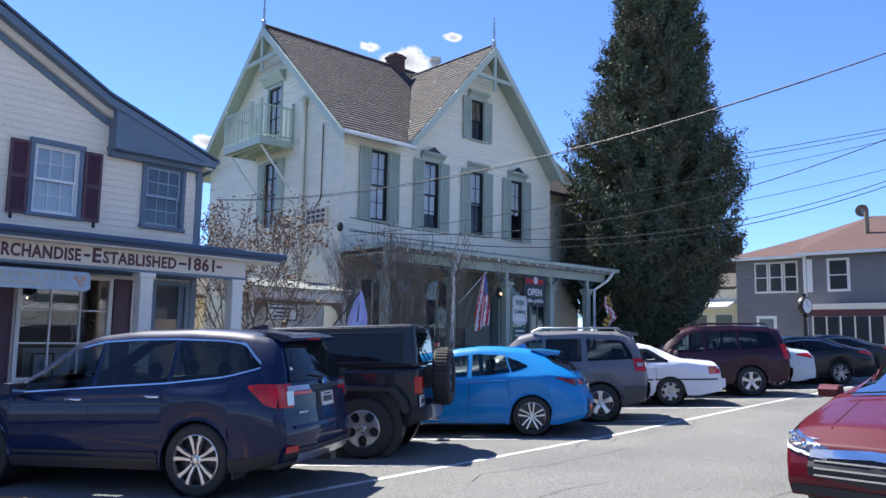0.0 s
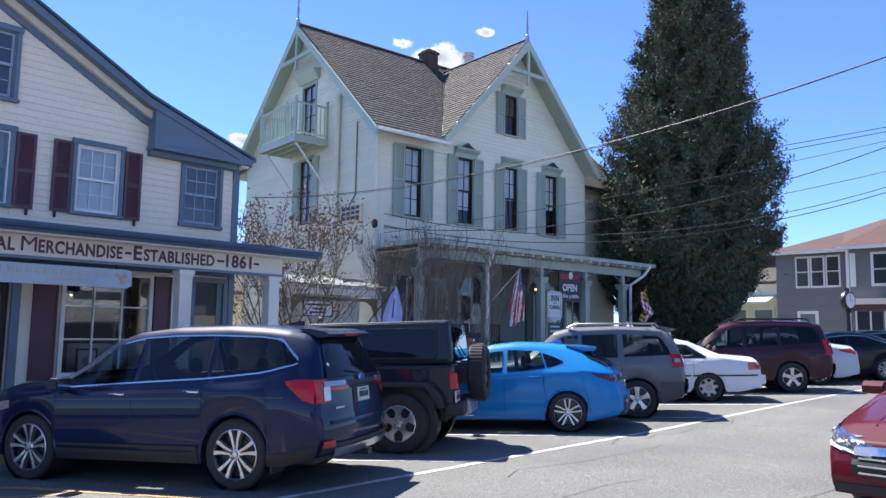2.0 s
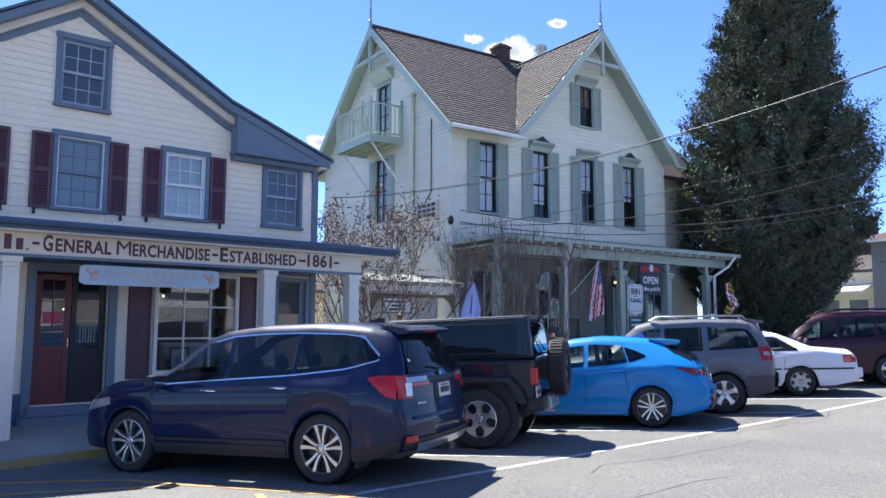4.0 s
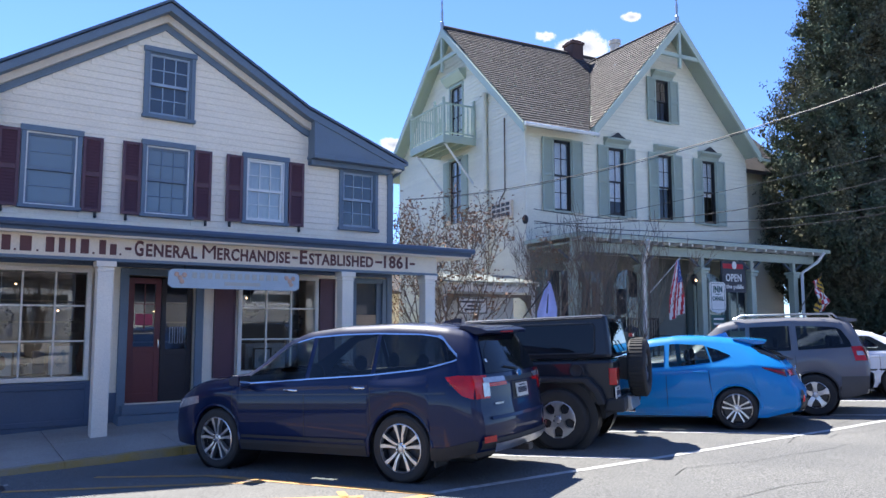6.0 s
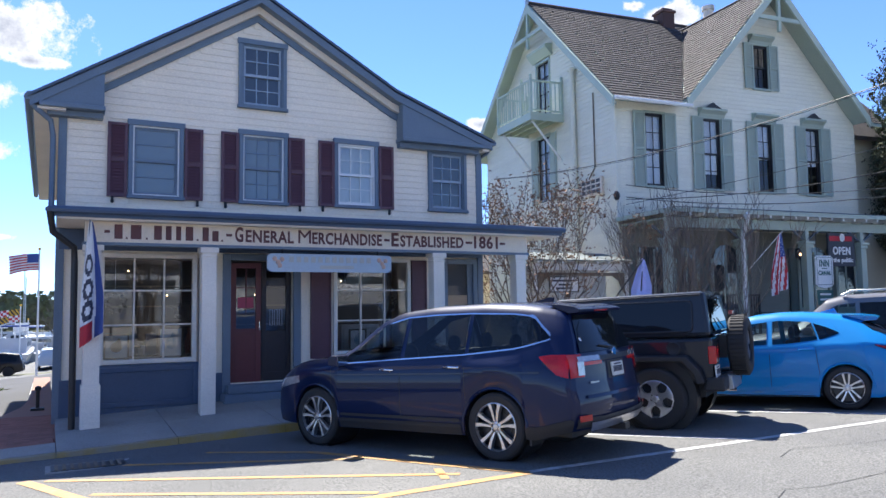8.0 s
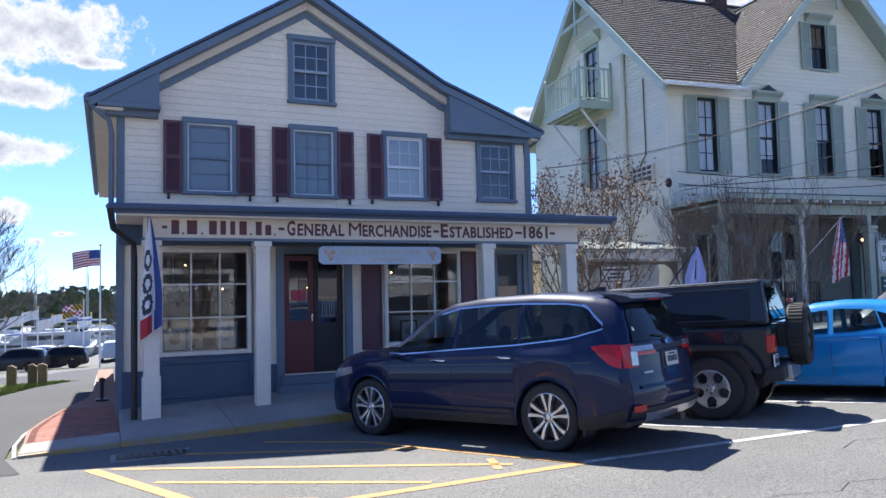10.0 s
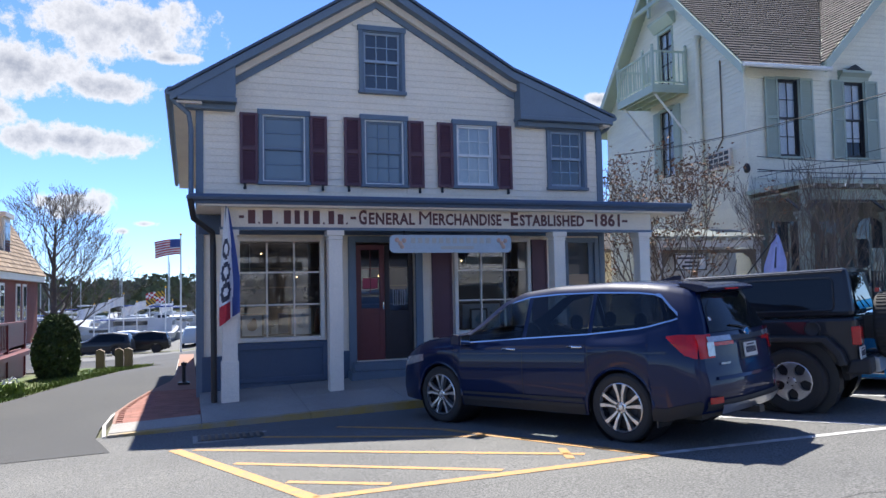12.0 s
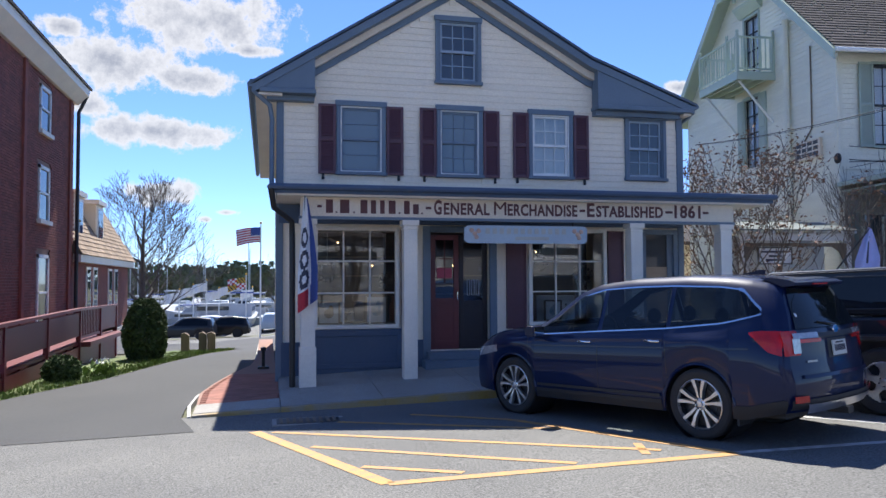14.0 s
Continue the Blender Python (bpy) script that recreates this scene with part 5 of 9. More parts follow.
tail = [("tail_lamp", (c.side_patch(-0.99, -0.58, lin((-0.99, 0.80), (-0.58, 0.935)), lin((-0.99, 0.915), (-0.58, 0.955)), 0.012, 8, 3), TAIL_DARK)),
        ("tail_lamp_inner", (c.rear_patch(0.45, 0.80, 0.81, 0.91, 0.012, 6, 3, True), TAIL_DARK)),
        ("tail_lamp_core", (c.rear_patch(0.66, 0.79, 0.83, 0.89, 0.020, 6, 3, True), TAIL_RED)),
        ("turn_lamp", (c.rear_patch(0.50, 0.64, 0.825, 0.85, 0.020, 4, 2, True), LAMP_CLEAR)),
        ("tail_lamp_edge", (c.side_patch(-0.97, -0.62, lin((-0.97, 0.845), (-0.62, 0.935)), lin((-0.97, 0.87), (-0.62, 0.947)), 0.018, 8, 1), TAIL_RED)),
        ("rear_window", (c.tail_shape(1.045, 1.30, lambda z: 0.63 - 0.35 * (z - 1.045), 0.010, 12, 8), REAR_GLASS)),
        ("quarter_glass", (c.side_patch(-1.015, -0.80, lin((-1.015, 1.035), (-0.80, 1.16)), lin((-1.015, 1.285), (-0.80, 1.27)), 0.008, 6, 6), REAR_GLASS)),
        ("roof_spoiler", (G().prism([(-0.47, 1.325), (-0.45, 1.295), (-0.30, 1.285), (0.02, 1.385), (-0.20, 1.375), (-0.42, 1.345)], "y", -0.54, 0.54), AZURE)),
        ("rear_wiper", (G().tube([(c.rear_x(0, 1.04) - 0.03, 0.0, 1.05), (c.rear_x(0.3, 1.09) - 0.03, 0.30, 1.085)], 0.009, 5), BLACK)),
        ("rear_diffuser", (c.tail_shape(0.28, 0.46, lambda z: 0.80 - 0.8 * (z - 0.28), 0.014, 14, 4), PLASTIC)),
        ("diffuser_wing", (c.rear_patch(0.66, 0.76, 0.40, 0.60, 0.018, 4, 4, True), PLASTIC)),
        ("diffuser_chrome", (c.rear_patch(0.52, 0.78, 0.275, 0.30, 0.030, 6, 1, True), CHROME)),
        ("reflector", (c.rear_patch(0.66, 0.74, 0.42, 0.52, 0.024, 3, 2, True), TAIL_RED)),
        ("fuel_flap", (c.side_patch(-0.34, -0.20, lambda x: 0.80, lambda x: 0.93, 0.003, 4, 3, (1,)), AZURE)),
        ("haunch_crease", (c.side_patch(-0.75, 0.9, lin((-0.75, 0.95), (0.9, 0.85)), lin((-0.75, 0.965), (0.9, 0.862)), 0.008, 16, 2), AZURE)),
        ("sill_strip", (c.side_patch(0.4, 2.2, lambda x: c.low(x) + 0.005, lambda x: c.low(x) + 0.02, 0.012, 8, 1), CHROME)),
        ("sill_lip", (c.side_patch(0.36, 2.25, lambda x: c.low(x) + 0.05, lambda x: c.low(x) + 0.075, 0.016, 8, 1), AZURE)),
        ("roof_fin", (G().prism([(0.10, 1.40), (0.36, 1.425), (0.14, 1.485)], "y", -0.02, 0.02), AZURE)),
        ("badge", (G().lathe([(0.0, 0.0), (0.05, 0.0), (0.055, 0.012), (0.0, 0.016)], (c.rear_x(0, 0.88) - 0.02, 0, 0.88), 14, "x"), CHROME))]
finish_car(car, c, AZURE, tail, side_glass, (0.22, 0.225, 5, TWIN), 0.775, (0.34, 1.02, 2.1), ((0.50, 0.885), (1.35, 0.85)), 1.85, plate_at=(-0.93, 0.0, 0.70, 4), screen=(1.45, 2.3))

# grey compact SUV with roof rails
BOX_LEAN = [(0.40, 0.05), (0.55, 0.0), (0.90, 0.0), (1.10, 0.05), (1.20, 0.09), (1.60, 0.27), (1.72, 0.32)]
c = Car(2.62, 0.92, 0.90, 0.90, [(-0.92, 1.61), (-0.6, 1.67), (0.3, 1.70), (1.2, 1.69), (1.5, 1.62), (2.15, 1.10), (2.4, 1.04), (3.2, 0.98), (3.45, 0.88), (3.52, 0.6)],
        [(-0.92, 1.04), (0, 1.07), (2.2, 1.02), (3.52, 0.8)], 0.66, 0.28, 0.356, nose=0.16, tail=0.05, lean=BOX_LEAN, reach=0.5, bow=0.08)
car = place_car("grey_suv", (12.82, 7.35), 122.5, "metallic grey compact SUV with roof rails, parked nose-in", half=0.77)
zb = lin((-0.75, 1.16), (0.3, 1.12), (2.2, 1.05))
zh = lin((-0.75, 1.19), (-0.66, 1.45), (-0.55, 1.50), (0.30, 1.545), (1.05, 1.54), (1.35, 1.51), (1.95, 1.09))
side_glass = [(-0.72, 0.20, zb, zh, None), (0.32, 0.98, zb, zh, None), (1.05, 1.95, zb, zh, CLEAR_CAR_GLASS)]
tail = [("tail_lamp", (c.side_patch(-0.90, -0.70, lambda x: 0.93, lambda x: 1.17, 0.012, 4, 3), TAIL_RED)), ("tail_lamp_rear", (c.rear_patch(0.64, 0.84, 0.93, 1.17, 0.012, 4, 4, True), TAIL_RED)), ("reverse_lamp", (c.side_patch(-0.89, -0.76, lambda x: 1.02, lambda x: 1.09, 0.02, 3, 1), LAMP_CLEAR)),
        ("reverse_lamp_rear", (c.rear_patch(0.68, 0.82, 1.02, 1.09, 0.02, 4, 2, True), LAMP_CLEAR)),
        ("rear_window", (c.tail_shape(1.17, 1.57, lambda z: c.side(-0.92, z) * 0.88, 0.010, 10, 6), REAR_GLASS)),
        ("rear_spoiler", (G().prism([(-0.76, 1.625), (-0.74, 1.59), (-0.60, 1.58), (-0.40, 1.68), (-0.55, 1.67)], "y", -0.56, 0.56), GREY_CAR)),
        ("rear_bumper", (c.tail_shape(0.42, 0.68, lambda z: 0.86, 0.05, 12, 4), PLASTIC)), ("bumper_corner", (c.side_patch(-0.90, -c.R - 0.03, lambda x: c.low(x) + 0.01, lambda x: 0.67, 0.025, 6, 4), GREY_BUMPER)), ("badge", (G().box(-0.94, -0.06, 1.0, -0.90, 0.06, 1.06), CHROME))]
for s in (1, -1):
    tail.append(("roof_rail", (G().tube([(-0.45, s * 0.60, 1.66), (-0.38, s * 0.60, 1.735), (1.1, s * 0.60, 1.755), (1.25, s * 0.60, 1.68)], 0.018, 6), GALV)))
finish_car(car, c, GREY_CAR, tail, side_glass, (0.235, 0.222, 5, STAR), 0.77, (0.26, 1.02, 1.95), ((0.42, 0.98), (1.22, 0.95)), 1.8, plate_at=(-0.94, 0, 0.85, 4), screen=(1.5, 2.12), cladding=0.20, lip=GREY_BUMPER)

# white saloon
c = Car(2.62, 1.14, 0.95, 0.885, [(-1.14, 0.50), (-1.12, 0.80), (-1.05, 0.96), (-0.45, 1.02), (-0.30, 1.06), (0.30, 1.33), (0.55, 1.385), (1.2, 1.40), (1.55, 1.33), (2.25, 0.98), (2.5, 0.95), (3.3, 0.85), (3.5, 0.74), (3.57, 0.5)],
        [(-1.14, 0.82), (-0.4, 0.94), (2.2, 0.90), (3.57, 0.68)], 0.59, 0.22, 0.312, nose=0.15, tail=0.08)
car = place_car("white_saloon", (16.47, 7.69), HEAD, "older white four-door saloon with steel wheel covers, parked nose-in", half=0.75)
zb = lambda x: c.belt(x) + 0.03
side_glass = [(0.02, 0.90, zb, lin((0.02, 1.0), (0.42, 1.26), (0.90, 1.28)), CLEAR_CAR_GLASS), (0.98, 1.95, zb, lin((0.98, 1.28), (1.25, 1.26), (1.95, 0.95)), CLEAR_CAR_GLASS)]
tail = [("tail_lamp", (c.side_patch(-1.10, -0.85, lambda x: 0.70, lambda x: 0.86, 0.010, 4, 3), TAIL_RED)), ("turn_lamp", (c.side_patch(-1.0, -0.86, lambda x: 0.72, lambda x: 0.84, 0.014, 3, 2), LAMP_AMBER)), ("tail_lamp_rear", (c.rear_patch(0.40, 0.80, 0.70, 0.84, 0.012, 4, 4, True), TAIL_RED)),
        ("side_strip", (c.side_patch(-1.05, 3.3, lambda x: 0.56, lambda x: 0.595, 0.012, 20, 1), PLASTIC)), ("rear_bumper", (G().prism([(-1.22, 0.40), (-1.22, 0.58), (-1.05, 0.60), (-1.05, 0.34)], "y", -0.80, 0.80), WHITE_CAR))]
finish_car(car, c, WHITE_CAR, tail, side_glass, (0.20, 0.205, 7, COVER), 0.76, (0.30, 0.94, 1.95), ((0.35, 0.84), (1.15, 0.82)), 1.8, plate_at=(-1.16, 0, 0.72, 4), screen=(1.55, 2.2), back=(-0.35, 0.32))

# plum SUV
c = Car(2.87, 1.04, 0.95, 0.94, [(-1.04, 1.69), (-0.7, 1.75), (0.3, 1.79), (1.3, 1.77), (1.6, 1.68), (2.3, 1.15), (2.5, 1.10), (3.4, 1.03), (3.75, 0.92), (3.82, 0.6)],
        [(-1.04, 1.08), (0, 1.12), (2.3, 1.06), (3.82, 0.85)], 0.70, 0.30, 0.372, nose=0.15, tail=0.05, lean=[(0.4, 0.06), (0.55, 0.0), (0.95, 0.0), (1.15, 0.04), (1.28, 0.08), (1.70, 0.22), (1.8, 0.26)], reach=0.5, bow=0.08)
car = place_car("plum_suv", (19.72, 7.05), HEAD, "dark plum SUV with black roof rails, parked nose-in", half=0.8)
zb = lin((-0.85, 1.22), (0.3, 1.17), (2.3, 1.09))
zh = lin((-0.85, 1.26), (-0.74, 1.54), (-0.6, 1.59), (0.2, 1.63), (1.13, 1.61), (1.45, 1.56), (2.1, 1.13))
side_glass = [(-0.80, 0.20, zb, zh, None), (0.28, 1.05, zb, zh, None), (1.13, 2.1, zb, zh, CLEAR_CAR_GLASS)]
tail = [("tail_lamp", (c.side_patch(-1.02, -0.86, lambda x: 0.92, lambda x: 1.28, 0.012, 4, 3), TAIL_RED)), ("tail_lamp_rear", (c.rear_patch(0.72, 0.88, 0.92, 1.26, 0.012, 4, 4, True), TAIL_RED)),
        ("rear_window", (c.tail_shape(1.22, 1.64, lambda z: c.side(-1.04, z) * 0.88, 0.010, 10, 6), REAR_GLASS)),
        ("rear_bumper", (c.tail_shape(0.44, 0.70, lambda z: 0.86, 0.05, 12, 4), PLUM)), ("bumper_strip", (c.tail_shape(0.56, 0.62, lambda z: 0.80, 0.06, 12, 2), PLASTIC))]
for s in (1, -1):
    tail.append(("roof_rail", (G().tube([(-0.55, s * 0.60, 1.74), (-0.48, s * 0.60, 1.81), (1.1, s * 0.60, 1.84), (1.25, s * 0.60, 1.77)], 0.02, 6), BLACK)))
finish_car(car, c, PLUM, tail, side_glass, (0.245, 0.235, 5, STAR), 0.80, (0.24, 1.09, 2.1), ((0.45, 1.02), (1.3, 0.99)), 1.95, plate_at=(-1.06, 0, 0.95, 4), screen=(1.6, 2.28))


def saloon_spec():
    return Car(2.72, 1.08, 0.90, 0.90, [(-1.08, 0.55), (-1.06, 0.90), (-0.98, 1.06), (-0.55, 1.12), (0.1, 1.33), (0.6, 1.43), (1.2, 1.445), (1.6, 1.36), (2.35, 1.0), (2.7, 0.93), (3.3, 0.82), (3.55, 0.66), (3.62, 0.48)],
               [(-1.08, 0.86), (-0.4, 1.0), (2.3, 0.92), (3.62, 0.62)], 0.58, 0.2, 0.325, nose=0.22)


def modern_saloon(name, xy, heading, mat, label, half=0.78):
    c = saloon_spec()
    car = place_car(name, xy, heading, label, half=half)
    zb = lambda x: c.belt(x) + 0.03
    side_glass = [(-0.15, 0.95, zb, lin((-0.15, 1.05), (0.4, 1.27), (0.95, 1.31)), None), (1.03, 2.05, zb, lin((1.03, 1.31), (1.35, 1.28), (2.05, 0.97)), CLEAR_CAR_GLASS)]
    tail = [("tail_lamp", (c.side_patch(-1.0, -0.55, lin((-1.0, 0.82), (-0.55, 0.93)), lin((-1.0, 0.99), (-0.55, 0.975)), 0.012, 6, 3), TAIL_RED)), ("tail_lamp_rear", (c.rear_patch(0.35, 0.78, 0.82, 0.96, 0.012, 5, 4, True), TAIL_RED)),
            ("window_chrome", (c.side_patch(-0.1, 1.5, lin((-0.1, 1.08), (0.4, 1.285), (0.95, 1.325), (1.5, 1.27)), lin((-0.1, 1.10), (0.4, 1.305), (0.95, 1.345), (1.5, 1.29)), 0.010, 16, 1), CHROME)),
            ("headlamp", (c.side_patch(3.0, 3.5, lin((3.0, 0.68), (3.5, 0.58)), lin((3.0, 0.76), (3.5, 0.70)), 0.010, 6, 3), LAMP_CLEAR))]
    finish_car(car, c, mat, tail, side_glass, (0.225, 0.228, 5, TWIN), 0.785, (0.28, 0.99, 2.1), ((0.45, 0.9), (1.3, 0.88)), 1.9, plate_at=(-1.10, 0, 0.75, 4), screen=(1.6, 2.32), back=(-0.5, 0.15))
    return c, car


modern_saloon("silver_saloon", (22.55, 7.35), HEAD, SILVER_CAR, "pale silver-blue saloon, parked nose-in")
modern_saloon("black_saloon", (25.1, 6.35), HEAD + 8, BLACK_CAR, "glossy black saloon with chrome window line")
modern_saloon("black_saloon", (29.5, 6.6), HEAD + 8, CHARCOAL, "dark grey car further along the row")
modern_saloon("red_saloon", (28.6, 9.5), HEAD + 4, CRIMSON, "dark red car further along the row")
# crimson saloon across the street, seen by its nose
c, car = modern_saloon("crimson_saloon", (10.72, 0.33), 172.0, CRIMSON, "shiny crimson saloon parked along the near kerb")
low_edge = lin((0.30, 0.545), (0.62, 0.60), (0.86, 0.69))
top_edge = lin((0.30, 0.60), (0.62, 0.70), (0.86, 0.775))
for sd in (1, -1):
    hl = part("headlamp_housing", c.nose_shape(sd * 0.40, sd * 0.85, low_edge, top_edge, 0.010, 14, 5), LAMP_DARK, car, smooth=40)
    part("running_light", c.nose_shape(sd * 0.36, sd * 0.85, lambda y: low_edge(y) - 0.022, lambda y: low_edge(y) + 0.006, 0.020, 14, 2), WHITE_PAINT, hl)
    part("brow_chrome", c.nose_shape(sd * 0.36, sd * 0.86, lambda y: top_edge(y) - 0.006, lambda y: top_edge(y) + 0.018, 0.016, 14, 2), CHROME, hl)
    for y in (0.47, 0.57, 0.67, 0.77):
        z = (low_edge(y) + top_edge(y)) / 2
        part("projector", G().ball((c.front_x(sd * y, z) + 0.004, sd * y, z), (0.026, 0.034, 0.034), 12, 8), CHROME, hl, smooth=60)
grille = part("grille", c.nose_shape(-0.52, 0.52, lambda y: 0.34 + 0.10 * y, lambda y: 0.58 - 0.05 * y, 0.012, 16, 4), BLACK, car)
for z in (0.40, 0.46, 0.52):
    part("grille_bar", c.nose_shape(-0.46, 0.46, lambda y: z, lambda y: z + 0.016, 0.03, 16, 1), CHROME, grille)
part("grille_crown", c.nose_shape(-0.50, 0.50, lambda y: 0.575 - 0.05 * y, lambda y: 0.645 - 0.05 * y, 0.034, 16, 2), CHROME, car, smooth=40)
part("lower_intake", c.nose_shape(-0.66, 0.66, lambda y: 0.24, lambda y: 0.31, 0.016, 16, 2), BLACK, car)
for sd in (1, -1):
    part("bonnet_crease", G().tube([(x, sd * (0.42 + 0.10 * (3.2 - x)), c.over(x, 0.42 + 0.10 * (3.2 - x)) - 0.002) for x in np.linspace(2.45, 3.35, 9)], 0.010, 6), CRIMSON, car, smooth=60)
    part("wiper", G().tube([(2.36, sd * 0.55 - 0.1, c.over(2.36, 0.5) + 0.03), (2.30, sd * 0.1 - 0.1, c.over(2.30, 0.1) + 0.03)], 0.008, 5), BLACK, car)

# black off-roader, boxy, with hard top and spare wheel
car = place_car("offroader", (7.35, 7.88), 123.5, "black boxy off-road car with a spare wheel behind", half=0.80)
TR = -0.76
part("tub", G().prism([(TR + 0.02, 0.60), (3.35, 0.62), (3.40, 1.10), (1.95, 1.19), (TR, 1.20), (TR, 0.66)], "y", -0.77, 0.77), CHARCOAL, car, bevel=0.045)
part("hard_top", G().add([(x, s * y, z) for x, y, z in ((TR + 0.01, 0.755, 1.215), (1.75, 0.755, 1.215), (1.42, 0.67, 1.80), (TR + 0.07, 0.67, 1.82)) for s in (1, -1)],
                         [(0, 2, 4, 6), (1, 7, 5, 3), (6, 4, 5, 7), (0, 6, 7, 1), (2, 3, 5, 4), (0, 1, 3, 2)]), CHARCOAL, car, bevel=0.06)
part("roof_gutter", G().tube([(TR + 0.12, 0.69, 1.775), (1.40, 0.69, 1.755)], 0.012, 6), BLACK, car)
for s in (1, -1):
    side = lambda x, z, o=0.004: (x, s * (0.755 - 0.085 * (z - 1.215) / 0.60 + o), z)
    for x0, x1, lo, hi in ((TR + 0.24, 0.60, 1.29, 1.70), (0.76, 1.42, 1.27, 1.70)):
        r, ring = 0.06, []
        for px, pz, a0 in ((x1 - r, hi - r, 0), (x0 + r, hi - r, 90), (x0 + r, lo + r, 180), (x1 - r, lo + r, 270)):
            ring += [(px + r * math.cos(radians(a0 + d)), pz + r * math.sin(radians(a0 + d))) for d in (0, 30, 60, 90)]
        g = G().add([side(px, pz) for px, pz in ring], [tuple(range(16)) if s < 0 else tuple(range(16))[::-1]])
        pane = part("side_window", g, REAR_GLASS, car)
        part("window_seal", G().tube([side(px, pz) for px, pz in ring + ring[:1]], 0.014, 5, cap=False), BLACK, pane)
    for x in (0, 2.95):
        fl = G()
        arc = [(x - 0.66, 0.62), (x - 0.60, 0.80), (x - 0.44, 0.975), (x + 0.40, 0.985), (x + 0.58, 0.82), (x + 0.66, 0.62)]
        inr = [(x - 0.56, 0.60), (x - 0.52, 0.74), (x - 0.38, 0.895), (x + 0.34, 0.905), (x + 0.50, 0.76), (x + 0.56, 0.60)]
        fl.prism(arc + inr[::-1], "y", s * 0.72, s * 0.94)
        part("fender_flare", fl, PLASTIC, car, bevel=0.02)
        part("arch_liner", G().lathe([(0.53, s * 0.5), (0.53, s * 0.775)], (x, 0, 0.42), 24, "y").lathe([(0.0, s * 0.775), (0.53, s * 0.775)], (x, 0, 0.42), 24, "y"), BLACK, car)
        wheel(car, x, s * 0.82, 0.412, 0.265, 0.245, 5, POCKETED, s)
    lamp = part("tail_lamp", G().box(TR - 0.045, s * 0.60, 0.86, TR + 0.06, s * 0.775, 1.09), TAIL_RED, car, bevel=0.012)
    part("reverse_lamp", G().box(TR - 0.052, s * 0.62, 0.88, TR - 0.03, s * 0.75, 0.93), LAMP_CLEAR, lamp)
    part("rock_slider", G().box(0.62, s * 0.70, 0.50, 2.3, s * 0.80, 0.60), PLASTIC, car)
    part("door_gap", G().box(0.66, s * 0.768, 0.68, 0.672, s * 0.774, 1.19), BLACK, car)
    part("door_handle", G().box(0.78, s * 0.77, 1.02, 0.95, s * 0.80, 1.06), BLACK, car, bevel=0.008)
    part("bumper_end", G().prism([(TR - 0.13, 0.50), (TR - 0.13, 0.70), (TR + 0.10, 0.68), (TR + 0.16, 0.50)], "y", s * 0.42, s * 0.80), PLASTIC, car, bevel=0.03)
    part("door_hinge", G().box(TR - 0.03, -0.66, 0.86 + 0.12 * s + 0.1, TR + 0.01, -0.52, 0.91 + 0.12 * s + 0.1), BLACK, car)
fuel = part("fuel_cap", G().lathe([(0.0, 0.775), (0.065, 0.777), (0.085, 0.785), (0.10, 0.772)], (-0.26, 0, 1.06), 18, "y"), PLASTIC, car, smooth=40)
part("rear_window", G().add([(TR - 0.002, -0.56, 1.27), (TR - 0.002, 0.56, 1.27), (TR + 0.055, 0.53, 1.71), (TR + 0.055, -0.53, 1.71)], [(0, 3, 2, 1)]), REAR_GLASS, car)
part("window_wiper", G().tube([(TR - 0.03, -0.1, 1.30), (TR + 0.0, 0.25, 1.45)], 0.008, 5), BLACK, car)
part("rear_bumper", G().box(TR - 0.14, -0.42, 0.48, TR + 0.05, 0.42, 0.66), GREY_BUMPER, car, bevel=0.03)
part("bumper_shield", G().prism([(TR - 0.19, 0.50), (TR - 0.17, 0.68), (TR - 0.10, 0.70), (TR - 0.10, 0.48)], "y", -0.28, 0.46), GALV, car, bevel=0.012)
part("exhaust", G().tube([(-0.3, -0.5, 0.42), (TR - 0.08, -0.5, 0.40)], 0.03, 8), CHROME, car)
part("chassis", G().box(-0.6, -0.55, 0.40, 3.4, 0.55, 0.62), PLASTIC, car)
part("axle", G().tube([(0, -0.75, 0.40), (0, 0.75, 0.40)], 0.06, 8), BLACK, car)
X0 = TR - 0.12
sp = part("spare_wheel", G().lathe([(0.24, X0), (0.37, X0), (0.395, X0 - 0.02), (0.41, X0 - 0.06), (0.41, X0 - 0.19), (0.395, X0 - 0.23), (0.37, X0 - 0.25), (0.27, X0 - 0.255), (0.245, X0 - 0.235), (0.24, X0 - 0.10)], (0, -0.02, 1.06), 40, "x"), RUBBER, car, smooth=30)
part("spare_rim", G().lathe([(0.0, X0 - 0.12), (0.235, X0 - 0.12), (0.245, X0 - 0.23)], (0, -0.02, 1.06), 32, "x"), DARK_ALLOY, sp, smooth=40)
for i in range(5):
    t = 2 * math.pi * i / 5 + 0.2
    vs = []
    for f, hw in ((0.05, 0.05), (0.13, 0.034), (0.17, 0.036), (0.205, 0.08), (0.238, 0.13)):
        for d in (X0 - 0.215, X0 - 0.13):
            for w in (-1, 1):
                vs.append((d, -0.02 + f * math.cos(t) - w * hw * math.sin(t), 1.06 + f * math.sin(t) + w * hw * math.cos(t)))
    fs = [q for k in range(4) for q in ((4 * k, 4 * k + 1, 4 * k + 5, 4 * k + 4), (4 * k, 4 * k + 4, 4 * k + 6, 4 * k + 2), (4 * k + 1, 4 * k + 3, 4 * k + 7, 4 * k + 5))]
    part("spare_spoke", G().add(vs, fs), ALLOY, sp)
